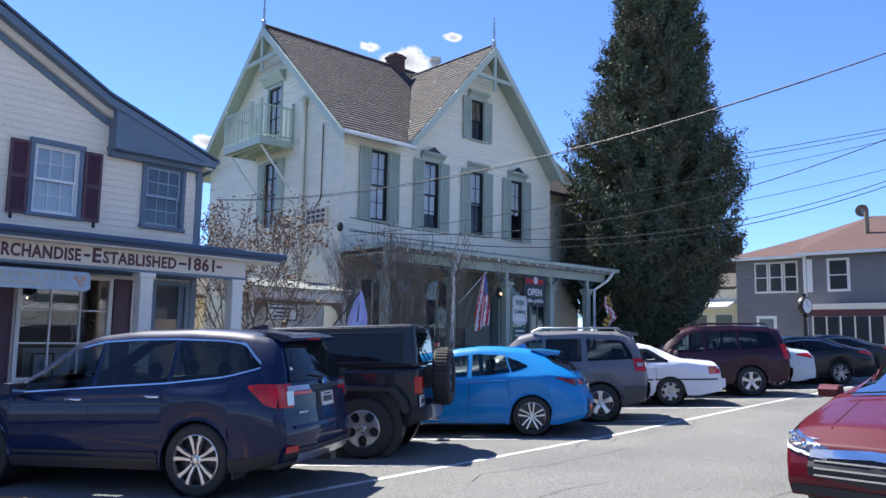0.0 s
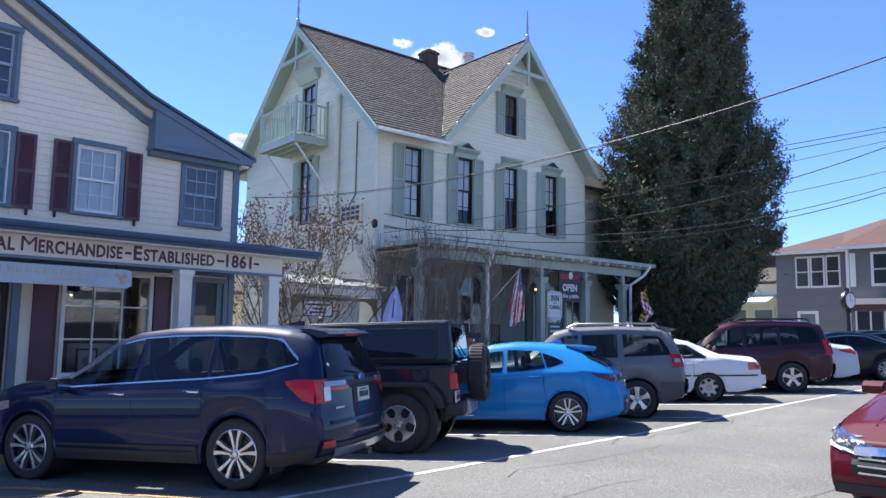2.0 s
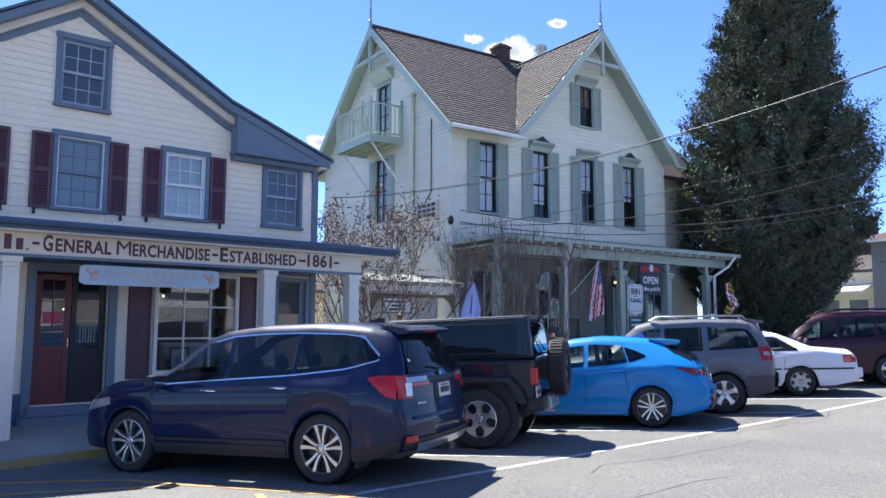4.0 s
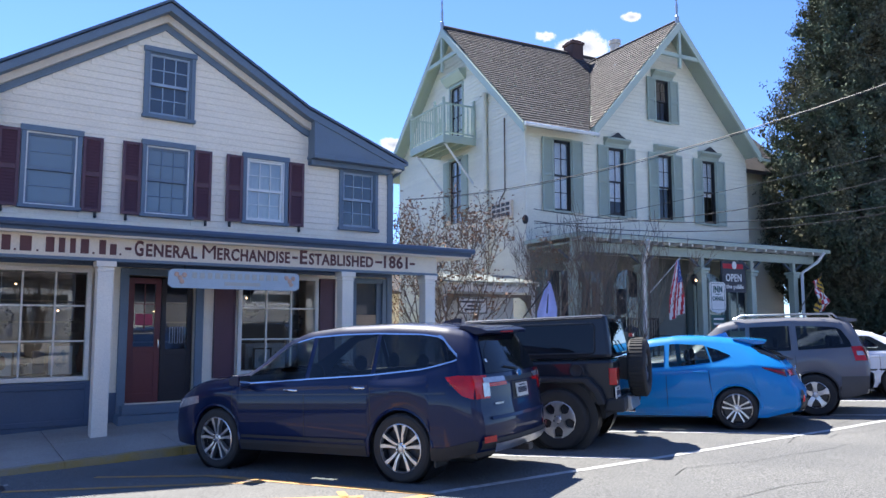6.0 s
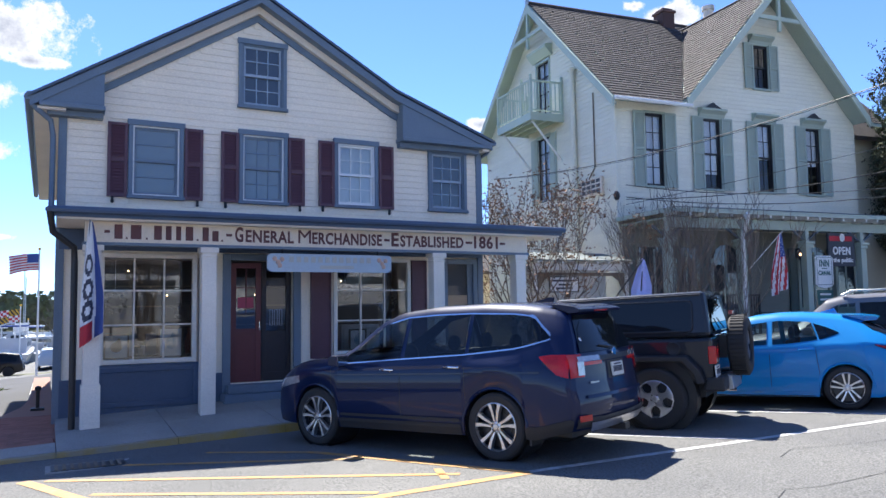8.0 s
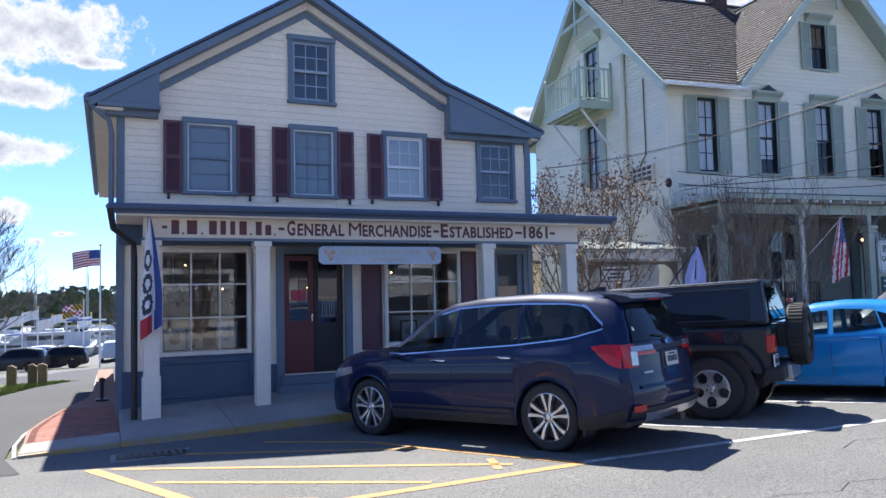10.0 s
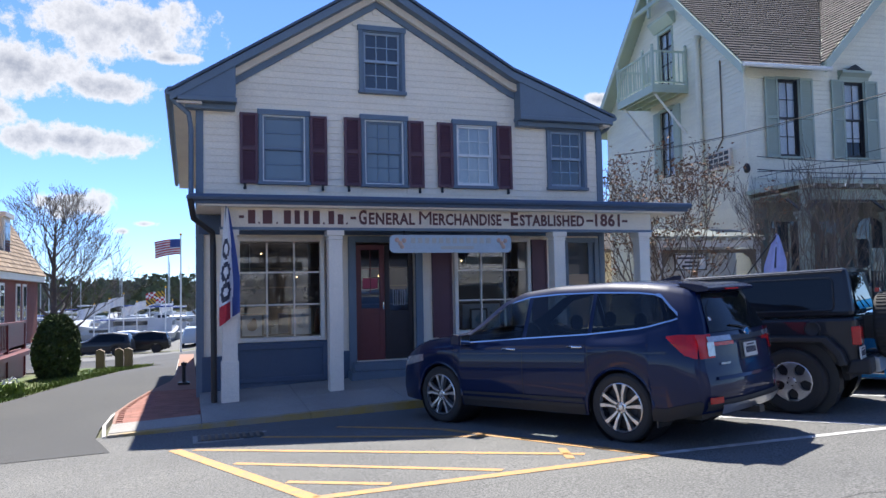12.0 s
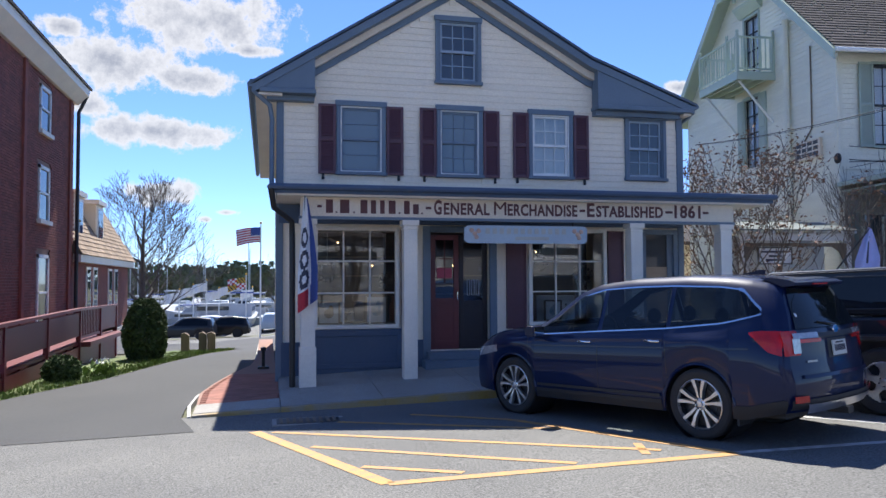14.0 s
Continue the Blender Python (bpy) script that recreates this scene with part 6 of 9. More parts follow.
part("spare_hub", G().lathe([(0.0, X0 - 0.225), (0.05, X0 - 0.22), (0.075, X0 - 0.20), (0.08, X0 - 0.13)], (0, -0.02, 1.06), 18, "x"), ALLOY, sp, smooth=40)
for i in range(44):
    t = 2 * math.pi * i / 44
    g = G().box(X0 - 0.215, -0.016, 0.402, X0 - 0.04, 0.016, 0.420)
    m = Matrix.Translation((0, -0.02, 1.06)) @ Matrix.Rotation(t, 4, "X")
    g.v = [tuple(m @ Vector(v)) for v in g.v]
    part("tread_block", g, RUBBER, sp)
part("tyre_carrier", G().box(X0 - 0.02, -0.2, 0.9, TR + 0.01, 0.2, 1.2), BLACK, car)
part("high_brake_lamp", G().box(X0 - 0.06, -0.10, 1.49, X0 - 0.01, 0.06, 1.54), TAIL_RED, car)
plate(car, TR - 0.03, 0.66, 0.76, 2)
# ---- the inn: white Victorian house with two steep gables and a front porch ----
inn = thing("inn", (14.03, 16.2, 0.0), "white Victorian inn with sage-green shutters, steep gables and a porch", "house", turn=-6)
RV, RZ, RS = 4.15, 11.8, 0.926   # main ridge: place, height, slope
FU, FZ, FS = 5.45, 11.45, 1.10   # front gable: middle, height, slope


def main_roof(v):
    return RZ - RS * abs(v - RV)


def front_roof(u):
    return FZ - FS * abs(u - FU)


U0, U1, VB = -0.1, 9.0, 8.3
front_holes = [(0.87, 5.10, 1.48, 7.18), (2.92, 5.10, 3.53, 7.18), (4.94, 5.10, 5.52, 7.18), (6.88, 5.10, 7.46, 7.18), (4.93, 8.28, 5.49, 9.62)]


def front_top(u):
    return max(7.42, front_roof(u) - 0.12)


cuts = sorted({U0, U1, FU, FU - (FZ - 0.12 - 7.42) / FS, FU + (FZ - 0.12 - 7.42) / FS, *[h[0] for h in front_holes], *[h[2] for h in front_holes]})
for a, b in zip(cuts, cuts[1:]):
    if b > U1 + 1e-6:
        break
    low = 0.0
    for h in sorted([h for h in front_holes if h[0] < (a + b) / 2 < h[2]], key=lambda h: h[1]):
        part("front_wall", G().box(a, 0, low, b, 0.15, h[1]), INN_WHITE, inn)
        low = h[3]
    part("front_wall", G().prism([(a, low), (b, low), (b, front_top(b)), (a, front_top(a))], "y", 0, 0.15), INN_WHITE, inn)
side = G()
side_holes = [(3.62, 5.15, 4.42, 7.25), (3.55, 7.72, 4.35, 9.75)]
cuts = sorted({0.0, VB, RV, *[h[0] for h in side_holes], *[h[2] for h in side_holes]})
for a, b in zip(cuts, cuts[1:]):
    low = 0.0
    for h in sorted([h for h in side_holes if h[0] < (a + b) / 2 < h[2]], key=lambda h: h[1]):
        side.box(U0, a, low, U0 + 0.15, b, h[1])
        low = h[3]
    side.prism([(a, low), (b, low), (b, main_roof(b) - 0.12), (a, main_roof(a) - 0.12)], "x", U0, U0 + 0.15)
part("gable_wall", side, INN_WHITE, inn)
part("far_wall", G().prism([(0, 0), (VB, 0), (VB, main_roof(VB) - 0.1), (RV, RZ - 0.1), (0, main_roof(0) - 0.1)], "x", U1 - 0.15, U1), INN_WHITE, inn)
part("back_wall", G().box(U0, VB, 0, U1, VB + 0.15, main_roof(VB) - 0.1), INN_WHITE, inn)
# east wing behind the tree
part("wing_wall", G().box(U1, 1.2, 0, 12.2, 7.2, 7.4), INN_WHITE, inn)
part("wing_roof", G().prism([(0.7, 7.2), (RV, 10.6), (7.7, 7.2), (7.7, 7.35), (RV, 10.75), (0.7, 7.35)], "x", U1 - 0.3, 12.6), SHINGLE, inn)


# clapboards: front courses as boards of their own above the porch
def boards(z0, z1, span, holes, name="clapboard"):
    z = z0
    while z < z1:
        a, b = span(z + 0.13)
        segs = [(a, b)] if b - a > 0.2 else []
        for h in holes:
            if h[1] < z + 0.12 and h[3] > z + 0.01:
                segs = [q for s in segs for q in ([s] if h[2] <= s[0] or h[0] >= s[1] else [p for p in ((s[0], h[0]), (h[2], s[1])) if p[1] - p[0] > 0.04])]
        for p, q in segs:
            part(name, G().prism([(-0.026, z), (-0.001, z), (-0.001, z + 0.14), (-0.008, z + 0.14)], "x", p, q), INN_WHITE, inn)
        z += 0.128


def front_span(z):
    if z < 7.42:
        return U0, U1
    w = (FZ - 0.15 - z) / FS
    return FU - w, min(U1, FU + w)


boards(4.5, 11.1, front_span, [(h[0] - 0.07, h[1] - 0.07, h[2] + 0.07, h[3] + 0.1) for h in front_holes])
sg = G()
z = 0.6
while z < 11.4:
    w = min((RZ - 0.2 - z) / RS, 20)
    a, b = max(0.0, RV - w), min(VB, RV + w)
    segs = [(a, b)]
    for h in side_holes:
        if h[1] - 0.05 < z + 0.12 and h[3] + 0.05 > z:
            segs = [q for s in segs for q in ([s] if h[2] <= s[0] or h[0] >= s[1] else [p for p in ((s[0], h[0] - 0.06), (h[2] + 0.06, s[1])) if p[1] - p[0] > 0.04])]
    for p, q in segs:
        sg.prism([(U0 - 0.024, z), (U0 - 0.001, z), (U0 - 0.001, z + 0.14), (U0 - 0.008, z + 0.14)], "y", p, q)
    z += 0.128
tagged(part("gable_siding", sg, INN_WHITE, inn), kind="stuff")
part("corner_board", G().box(U0 - 0.04, -0.04, 0.3, U0 + 0.10, 0.10, 7.35), INN_WHITE, inn)

# roofs, laid in courses of shingles
def roof_plane(o, along, up, width, length, left=None, right=None, course=0.16, tab=0.30):
    """Shingle courses from the eave up: o is the eave's start; left and right give the limits of each course by its height along the slope."""
    o, along, up = Vector(o), Vector(along).normalized(), Vector(up).normalized()
    nrm = along.cross(up)
    g = G()
    rng = random.Random(7)
    n = int(length / course) + 1
    for i in range(n):
        s = i * course
        a = left(s) if left else 0.0
        b = right(s) if right else width
        x = a - rng.random() * tab * 0.9
        while x < b:
            p, q = max(x, a), min(x + tab * (0.85 + 0.3 * rng.random()), b)
            x += tab
            if q - p < 0.02:
                continue
            j = rng.uniform(-0.008, 0.008)
            vs = []
            for d, h in ((s + j - 0.012, 0.030), (min(s + course * 1.05, length), 0.008)):
                vs += [o + along * p + up * d + nrm * h, o + along * q + up * d + nrm * h]
            vs += [o + along * p + up * (s + j - 0.012), o + along * q + up * (s + j - 0.012)]
            g.add(vs, [(0, 1, 3, 2), (4, 5, 1, 0)])
    return g


EU0, EU1, EV = -0.55, 9.5, -0.62
ez = main_roof(EV)
sl = math.hypot(RV - EV, RZ - ez)
# deck under the shingles
part("roof_deck", G().prism([(0.15, main_roof(0.15) - 0.10), (RV, RZ - 0.10), (VB + 0.6, main_roof(VB + 0.6) - 0.10), (VB + 0.6, main_roof(VB + 0.6)), (RV, RZ), (0.15, main_roof(0.15))], "x", EU0, EU1), SAGE, inn)
for a, b in ((EU0, FU - 3.62), (FU + 3.62, EU1)):
    part("eave_deck", G().prism([(EV, ez - 0.10), (0.15, main_roof(0.15) - 0.10), (0.15, main_roof(0.15)), (EV, ez)], "x", a, b), SAGE, inn)
# where the front gable cuts the main slope
kc = lambda s: ez + s * (RZ - ez) / sl


def left_of_gable(s):
    return FU - (FZ - kc(s)) / FS - EU0 if kc(s) < FZ else EU1 - EU0


tagged(part("shingles", roof_plane((EU0, EV, ez), (1, 0, 0), (0, RV - EV, RZ - ez), 0, sl, None, left_of_gable), SHINGLE, inn), kind="stuff")
tagged(part("shingles_east", roof_plane((EU0, EV, ez), (1, 0, 0), (0, RV - EV, RZ - ez), EU1 - EU0, sl, lambda s: min(EU1 - EU0, (FU + (FZ - kc(s)) / FS - EU0) if kc(s) < FZ else EU1 - EU0), None), SHINGLE, inn), kind="stuff")
part("back_slope", G().quad((EU0, RV, RZ + 0.03), (EU1, RV, RZ + 0.03), (EU1, VB + 0.6, main_roof(VB + 0.6) + 0.03), (EU0, VB + 0.6, main_roof(VB + 0.6) + 0.03)), SHINGLE, inn)
# front gable slopes
gw = 3.55
for sgn in (-1, 1):
    low = FZ - FS * gw
    vmeet = lambda z: RV - (RZ - z) / RS
    gl = math.hypot(gw, FZ - low)
    zz = lambda s: low + s * (FZ - low) / gl
    if sgn < 0:
        g = roof_plane((FU - gw, 0, low), (0, -1, 0), (gw, 0, FZ - low), 0.62, gl, lambda s: -max(vmeet(zz(s)), -0.55), lambda s: 0.62)
    else:
        g = roof_plane((FU + gw, 0, low), (0, 1, 0), (-gw, 0, FZ - low), 4.2, gl, lambda s: -0.62, lambda s: max(vmeet(zz(s)), -0.55))
    tagged(part("gable_shingles", g, SHINGLE, inn), kind="stuff")
    part("gable_deck", G().prism([(FU, FZ), (FU + sgn * gw, low), (FU + sgn * gw, low - 0.10), (FU, FZ - 0.11)], "y", -0.60, 0.9), SAGE, inn)
    # bargeboard of the front gable
    part("bargeboard", G().prism([(FU, FZ - 0.02), (FU + sgn * gw, low - 0.02), (FU + sgn * gw, low - 0.30), (FU, FZ - 0.33)], "y", -0.66, -0.60), PALE_SAGE, inn)
part("ridge_cap", G().tube([(EU0, RV, RZ + 0.03), (EU1, RV, RZ + 0.03)], 0.06, 6), SHINGLE, inn)
part("gable_ridge_cap", G().tube([(FU, -0.6, FZ + 0.03), (FU, 3.75, FZ + 0.03)], 0.05, 6), SHINGLE, inn)
# bargeboards and soffits of the west gable
for sgn in (-1, 1):
    ve = EV if sgn < 0 else VB + 0.6
    part("bargeboard", G().prism([(RV, RZ - 0.02), (ve, main_roof(ve) - 0.02), (ve, main_roof(ve) - 0.28), (RV, RZ - 0.30)], "x", EU0 - 0.05, EU0), PALE_SAGE, inn)
# gable trusses with king post and collar
part("gable_truss", G().box(EU0 - 0.04, RV - 0.05, RZ - 1.55, EU0 + 0.04, RV + 0.05, RZ - 0.3).box(EU0 - 0.04, RV - 1.02, RZ - 1.22, EU0 + 0.04, RV + 1.02, RZ - 1.10), PALE_SAGE, inn)
part("gable_truss", G().box(FU - 0.05, -0.64, FZ - 1.55, FU + 0.05, -0.56, FZ - 0.3).box(FU - 0.88, -0.64, FZ - 1.22, FU + 0.88, -0.56, FZ - 1.10), PALE_SAGE, inn)
for (a, b, cz) in ((EU0, RV, RZ), (FU, -0.55, FZ)):
    part("finial", G().lathe([(0.06, -0.1), (0.07, 0.15), (0.035, 0.2), (0.045, 0.5), (0.02, 0.62), (0.035, 0.75), (0.005, 1.05)], (a, b, cz + 0.02), 8), GALV, inn)
# eave gutter
part("eave_gutter", G().tube([(EU0, EV - 0.03, ez - 0.04), (FU - gw + 0.15, EV - 0.03, ez - 0.06)], 0.06, 8), WHITE_PAINT, inn)
part("frieze", G().box(U0, -0.06, 7.18, FU - gw + 0.3, -0.002, 7.45), INN_WHITE, inn)
# chimneys
ch = part("chimney", G().box(4.72, 3.85, 11.2, 5.22, 4.4, 12.12).box(4.68, 3.81, 12.12, 5.26, 4.44, 12.22).box(4.76, 3.9, 12.22, 5.18, 4.35, 12.30), DARK_BRICK, inn, bevel=0.02)
part("chimney_pot", G().lathe([(0.19, 0), (0.19, 1.05), (0.23, 1.07), (0.23, 1.22), (0.16, 1.22)], (7.0, 4.15, 11.5), 14), SIGN_CREAM, inn, "pale clay chimney flue")
part("roof_vent", G().tube([(4.55, 1.4, main_roof(1.4)), (4.55, 1.4, main_roof(1.4) + 1.25)], 0.04, 6), GALV, inn)


def hood(u0, u1, z, crest=True):
    h = part("window_hood", G().prism([(-0.22, z + 0.17), (-0.22, z + 0.23), (-0.0, z + 0.28), (-0.0, z), (-0.07, z), (-0.10, z + 0.08)], "x", u0 - 0.16, u1 + 0.16), SAGE, inn)
    if crest:
        m = (u0 + u1) / 2
        part("hood_crest", G().prism([(m - 0.30, z + 0.25), (m + 0.30, z + 0.25), (m + 0.14, z + 0.33), (m, z + 0.42), (m - 0.14, z + 0.33)], "y", -0.17, -0.06), BLACK, h)


for k, (u0, z0, u1, z1) in enumerate(front_holes):
    fill = G().quad((u0, 0.095, z0 + (0.0, 0.45, 1.0, 0.9)[k % 4]), (u1, 0.095, z0 + (0.0, 0.45, 1.0, 0.9)[k % 4]), (u1, 0.095, z1), (u0, 0.095, z1)) if k < 4 else None
    sash_window(inn, u0, z0, u1, z1, 0.0, 2, 2, 2, SAGE, BLACK, BLACK, clear_glass("inn_glass", (0.85, 0.88, 0.9), 1.6) if k == 0 else bpy.data.materials["inn_glass"], cw=0.05, head=0.07, fill=fill)
    wsh = 0.40 if k < 4 else 0.36
    for a, b in ((u0 - wsh - 0.03, u0 - 0.03), (u1 + 0.03, u1 + wsh + 0.03)):
        louvred_shutter(inn, a, z0 - 0.04, b, z1 + 0.04, -0.05, SAGE, step=0.07)
    if k:
        hood(u0, u1, z1 + 0.05, k in (1, 3))
# dark sheets in place of rooms, indoor shade painted as their colour
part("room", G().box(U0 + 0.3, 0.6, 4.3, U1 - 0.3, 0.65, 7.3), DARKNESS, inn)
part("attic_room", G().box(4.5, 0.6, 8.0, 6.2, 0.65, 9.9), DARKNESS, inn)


def west_sash(v0, z0, v1, z1, name):
    """A window in the west wall."""
    w = new(name)
    w.parent = inn
    for a, b, c, d, m in ((v0 - 0.07, z0, v0, z1, SAGE), (v1, z0, v1 + 0.07, z1, SAGE), (v0 - 0.07, z1, v1 + 0.07, z1 + 0.09, SAGE)):
        part("casing", G().box(U0 - 0.05, a, b, U0 + 0.01, c, d), m, w)
    zm = (z0 + z1) / 2
    part("pane", G().quad((U0 + 0.06, v0, z0), (U0 + 0.06, v0, z1), (U0 + 0.06, v1, z1), (U0 + 0.06, v1, z0)), bpy.data.materials["inn_glass"], w)
    g = G()
    for a in (v0, (v0 + v1) / 2 - 0.015, v1 - 0.03):
        g.box(U0 + 0.02, a, z0, U0 + 0.055, a + 0.03, z1)
    for zz_ in (z0, zm - 0.02, z1 - 0.04, (z0 + zm) / 2, (z1 + zm) / 2):
        g.box(U0 + 0.02, v0, zz_, U0 + 0.055, v1, zz_ + 0.035)
    part("glazing_bar", g, BLACK, w)
    part("curtain", G().quad((U0 + 0.09, v0, z0), (U0 + 0.09, v0, z1), (U0 + 0.09, v1, z1), (U0 + 0.09, v1, z0)), CURTAIN, w)


west_sash(3.62, 5.15, 4.42, 7.25, "window")
west_sash(3.55, 7.72, 4.35, 9.75, "balcony_door")
for v0 in (3.20, 4.46):
    part("shutter", G().box(U0 - 0.06, v0, 5.1, U0 - 0.015, v0 + 0.38, 7.3).box(U0 - 0.075, v0 + 0.06, 5.2, U0 - 0.05, v0 + 0.32, 6.15).box(U0 - 0.075, v0 + 0.06, 6.28, U0 - 0.05, v0 + 0.32, 7.2), SAGE, inn, bevel=0.01)
part("door_hood", G().prism([(U0 - 0.28, 10.10), (U0 - 0.30, 10.17), (U0, 10.24), (U0, 9.86), (U0 - 0.08, 9.86)], "y", 3.32, 4.58), PALE_SAGE, inn)
# balcony on raking struts
bu, b0, b1, bz, bt = -1.25, 2.75, 5.05, 7.62, 8.75
bal = new("balcony")
bal.parent = inn
part("balcony_floor", G().box(bu, b0, bz - 0.02, U0, b1, bz + 0.06), PALE_SAGE, bal)
for a in (bu + 0.1, bu + 0.45, bu + 0.8):
    part("joist", G().box(a, b0 + 0.03, bz - 0.16, a + 0.06, b1 - 0.03, bz - 0.02), PALE_SAGE, bal)
part("balcony_fascia", G().box(bu - 0.03, b0 - 0.03, bz - 0.14, bu, b1 + 0.03, bz + 0.10).box(bu, b0 - 0.03, bz - 0.14, U0, b0, bz + 0.10).box(bu, b1, bz - 0.14, U0, b1 + 0.03, bz + 0.10), PALE_SAGE, bal)
for (a, b) in ((bu, b0), (bu, b1), (bu, (b0 + b1) / 2 - 0.55), (U0 - 0.06, b0), (U0 - 0.06, b1)):
    part("newel", G().box(a - 0.035, b - 0.035, bz, a + 0.035, b + 0.035, bt + 0.08).ball((a, b, bt + 0.14), 0.05, 8, 6), PALE_SAGE, bal)
part("handrail", G().box(bu - 0.03, b0, bt - 0.05, bu + 0.03, b1, bt).box(bu, b0 - 0.03, bt - 0.05, U0, b0 + 0.03, bt).box(bu, b1 - 0.03, bt - 0.05, U0, b1 + 0.03, bt)
     .box(bu - 0.02, b0, bz + 0.16, bu + 0.02, b1, bz + 0.20).box(bu, b0 - 0.02, bz + 0.16, U0, b0 + 0.02, bz + 0.20), PALE_SAGE, bal)
n = 15
for i in range(1, n):
    part("baluster", G().box(bu - 0.012, b0 + (b1 - b0) * i / n - 0.016, bz + 0.18, bu + 0.012, b0 + (b1 - b0) * i / n + 0.016, bt - 0.04), PALE_SAGE, bal)
for i in range(1, 8):
    a = bu + (U0 - bu) * i / 8
    for b in (b0, b1):
        part("baluster", G().box(a - 0.014, b - 0.012, bz + 0.18, a + 0.014, b + 0.012, bt - 0.04), PALE_SAGE, bal)
for b in (b0 + 0.15, b1 - 0.15):
    part("strut", G().tube([(bu + 0.1, b, bz - 0.12), (U0, b, bz - 1.35)], 0.035, 6), WHITE_PAINT, bal)
# pipes, cable conduit and the barred vent of the west wall
part("vent_pipe", G().tube([(U0 - 0.12, 2.02, 0.6), (U0 - 0.12, 2.02, 8.9)], 0.085, 12), INN_WHITE, inn, smooth=60)
part("pipe_cap", G().lathe([(0.12, -0.02), (0.12, 0.06), (0.09, 0.08)], (U0 - 0.12, 2.02, 8.9), 12), INN_WHITE, inn)
part("conduit", G().tube([(U0 - 0.04, 1.02, 7.95), (U0 - 0.04, 1.02, 5.75), (U0 - 0.04, 1.35, 5.45)], 0.02, 6), WOOD, inn)
part("corner_downspout", G().tube([(U0 - 0.08, -0.1, 7.2), (U0 - 0.08, -0.08, 0.6)], 0.045, 8), INN_WHITE, inn)
vent = part("wall_vent", G().box(U0 - 0.10, 0.62, 4.93, U0 - 0.02, 1.72, 5.42), SIGN_CREAM, inn)
for r in range(3):
    for q in range(4):
        part("vent_slot", G().box(U0 - 0.106, 0.70 + 0.25 * q, 4.99 + 0.145 * r, U0 - 0.098, 0.90 + 0.25 * q, 5.09 + 0.145 * r), BLACK, vent)
part("service_head", G().ball((U0 - 0.1, -0.1, 4.75), (0.09, 0.09, 0.14), 8, 6), BLACK, inn)

# porch
PV, PF = -2.0, 0.85
porch = new("porch")
porch.parent = inn
part("porch_floor", G().box(-0.2, PV - 0.1, 0.1, 9.3, -0.02, PF), WOOD, porch)
ev, ew = PV - 0.45, -0.03
PORCH_TIN = material("weathered_tin_roof", (0.16, 0.19, 0.185), 0.7, second=(0.11, 0.13, 0.13), scale=1.5, amount=0.8, bump=0.1)
part("porch_roof", G().add([(-0.25, ev, 4.14), (9.75, ev, 4.14), (9.75, ew, 4.14), (7.6, ew, 4.56), (1.9, ew, 4.56), (-0.25, ew, 4.14)], [(0, 1, 3, 4), (0, 4, 5), (1, 2, 3)]), PORCH_TIN, porch)
part("roof_edge", G().box(-0.25, ev, 4.03, 9.75, ev + 0.05, 4.135).box(-0.25, ev + 0.05, 4.03, -0.20, ew, 4.135).box(9.70, ev + 0.05, 4.03, 9.75, ew, 4.135), SAGE, porch)
part("porch_beam", G().box(-0.1, PV - 0.06, 3.70, 9.45, PV + 0.08, 3.95), SAGE, porch)
part("porch_soffit", G().box(-0.1, PV + 0.08, 3.9, 9.45, -0.03, 3.95), SAGE, porch)
for i in range(23):
    u = -0.1 + 0.43 * i
    part("rafter_tail", G().prism([(PV - 0.42, 3.96), (PV - 0.42, 4.03), (PV + 0.05, 4.20), (PV + 0.05, 3.96)], "x", u, u + 0.06), WHITE_PAINT, porch)
for u in (-0.05, 2.30, 4.55, 6.60, 8.50):
    p = part("porch_post", G().box(u - 0.10, PV - 0.10, PF, u + 0.10, PV + 0.10, 3.30), SAGE, porch, bevel=0.012)
    part("capital", G().box(u - 0.17, PV - 0.17, 3.34, u + 0.17, PV + 0.17, 3.42).box(u - 0.14, PV - 0.14, 3.24, u + 0.14, PV + 0.14, 3.34), SAGE, p, bevel=0.01)
    part("neck", G().box(u - 0.06, PV - 0.06, 3.42, u + 0.06, PV + 0.06, 3.72), SAGE, p)
    for s in (-1, 1):
        part("bracket", G().prism([(u + s * 0.06, 3.45), (u + s * 0.10, 3.45), (u + s * 0.52, 3.72), (u + s * 0.42, 3.72)], "y", PV - 0.03, PV + 0.03), DARK_ROOF, p)
part("downspout", G().tube([(2.10, PV - 0.50, 4.05), (2.16, PV - 0.40, 3.9), (2.20, PV - 0.18, 3.5), (2.20, PV - 0.16, 0.9)], 0.055, 8), WHITE_PAINT, porch, smooth=60)
part("downspout", G().tube([(9.45, PV - 0.45, 4.05), (9.30, PV - 0.3, 3.75), (8.75, PV - 0.14, 3.4), (8.75, PV - 0.14, 0.9)], 0.05, 8), WHITE_PAINT, porch, smooth=60)
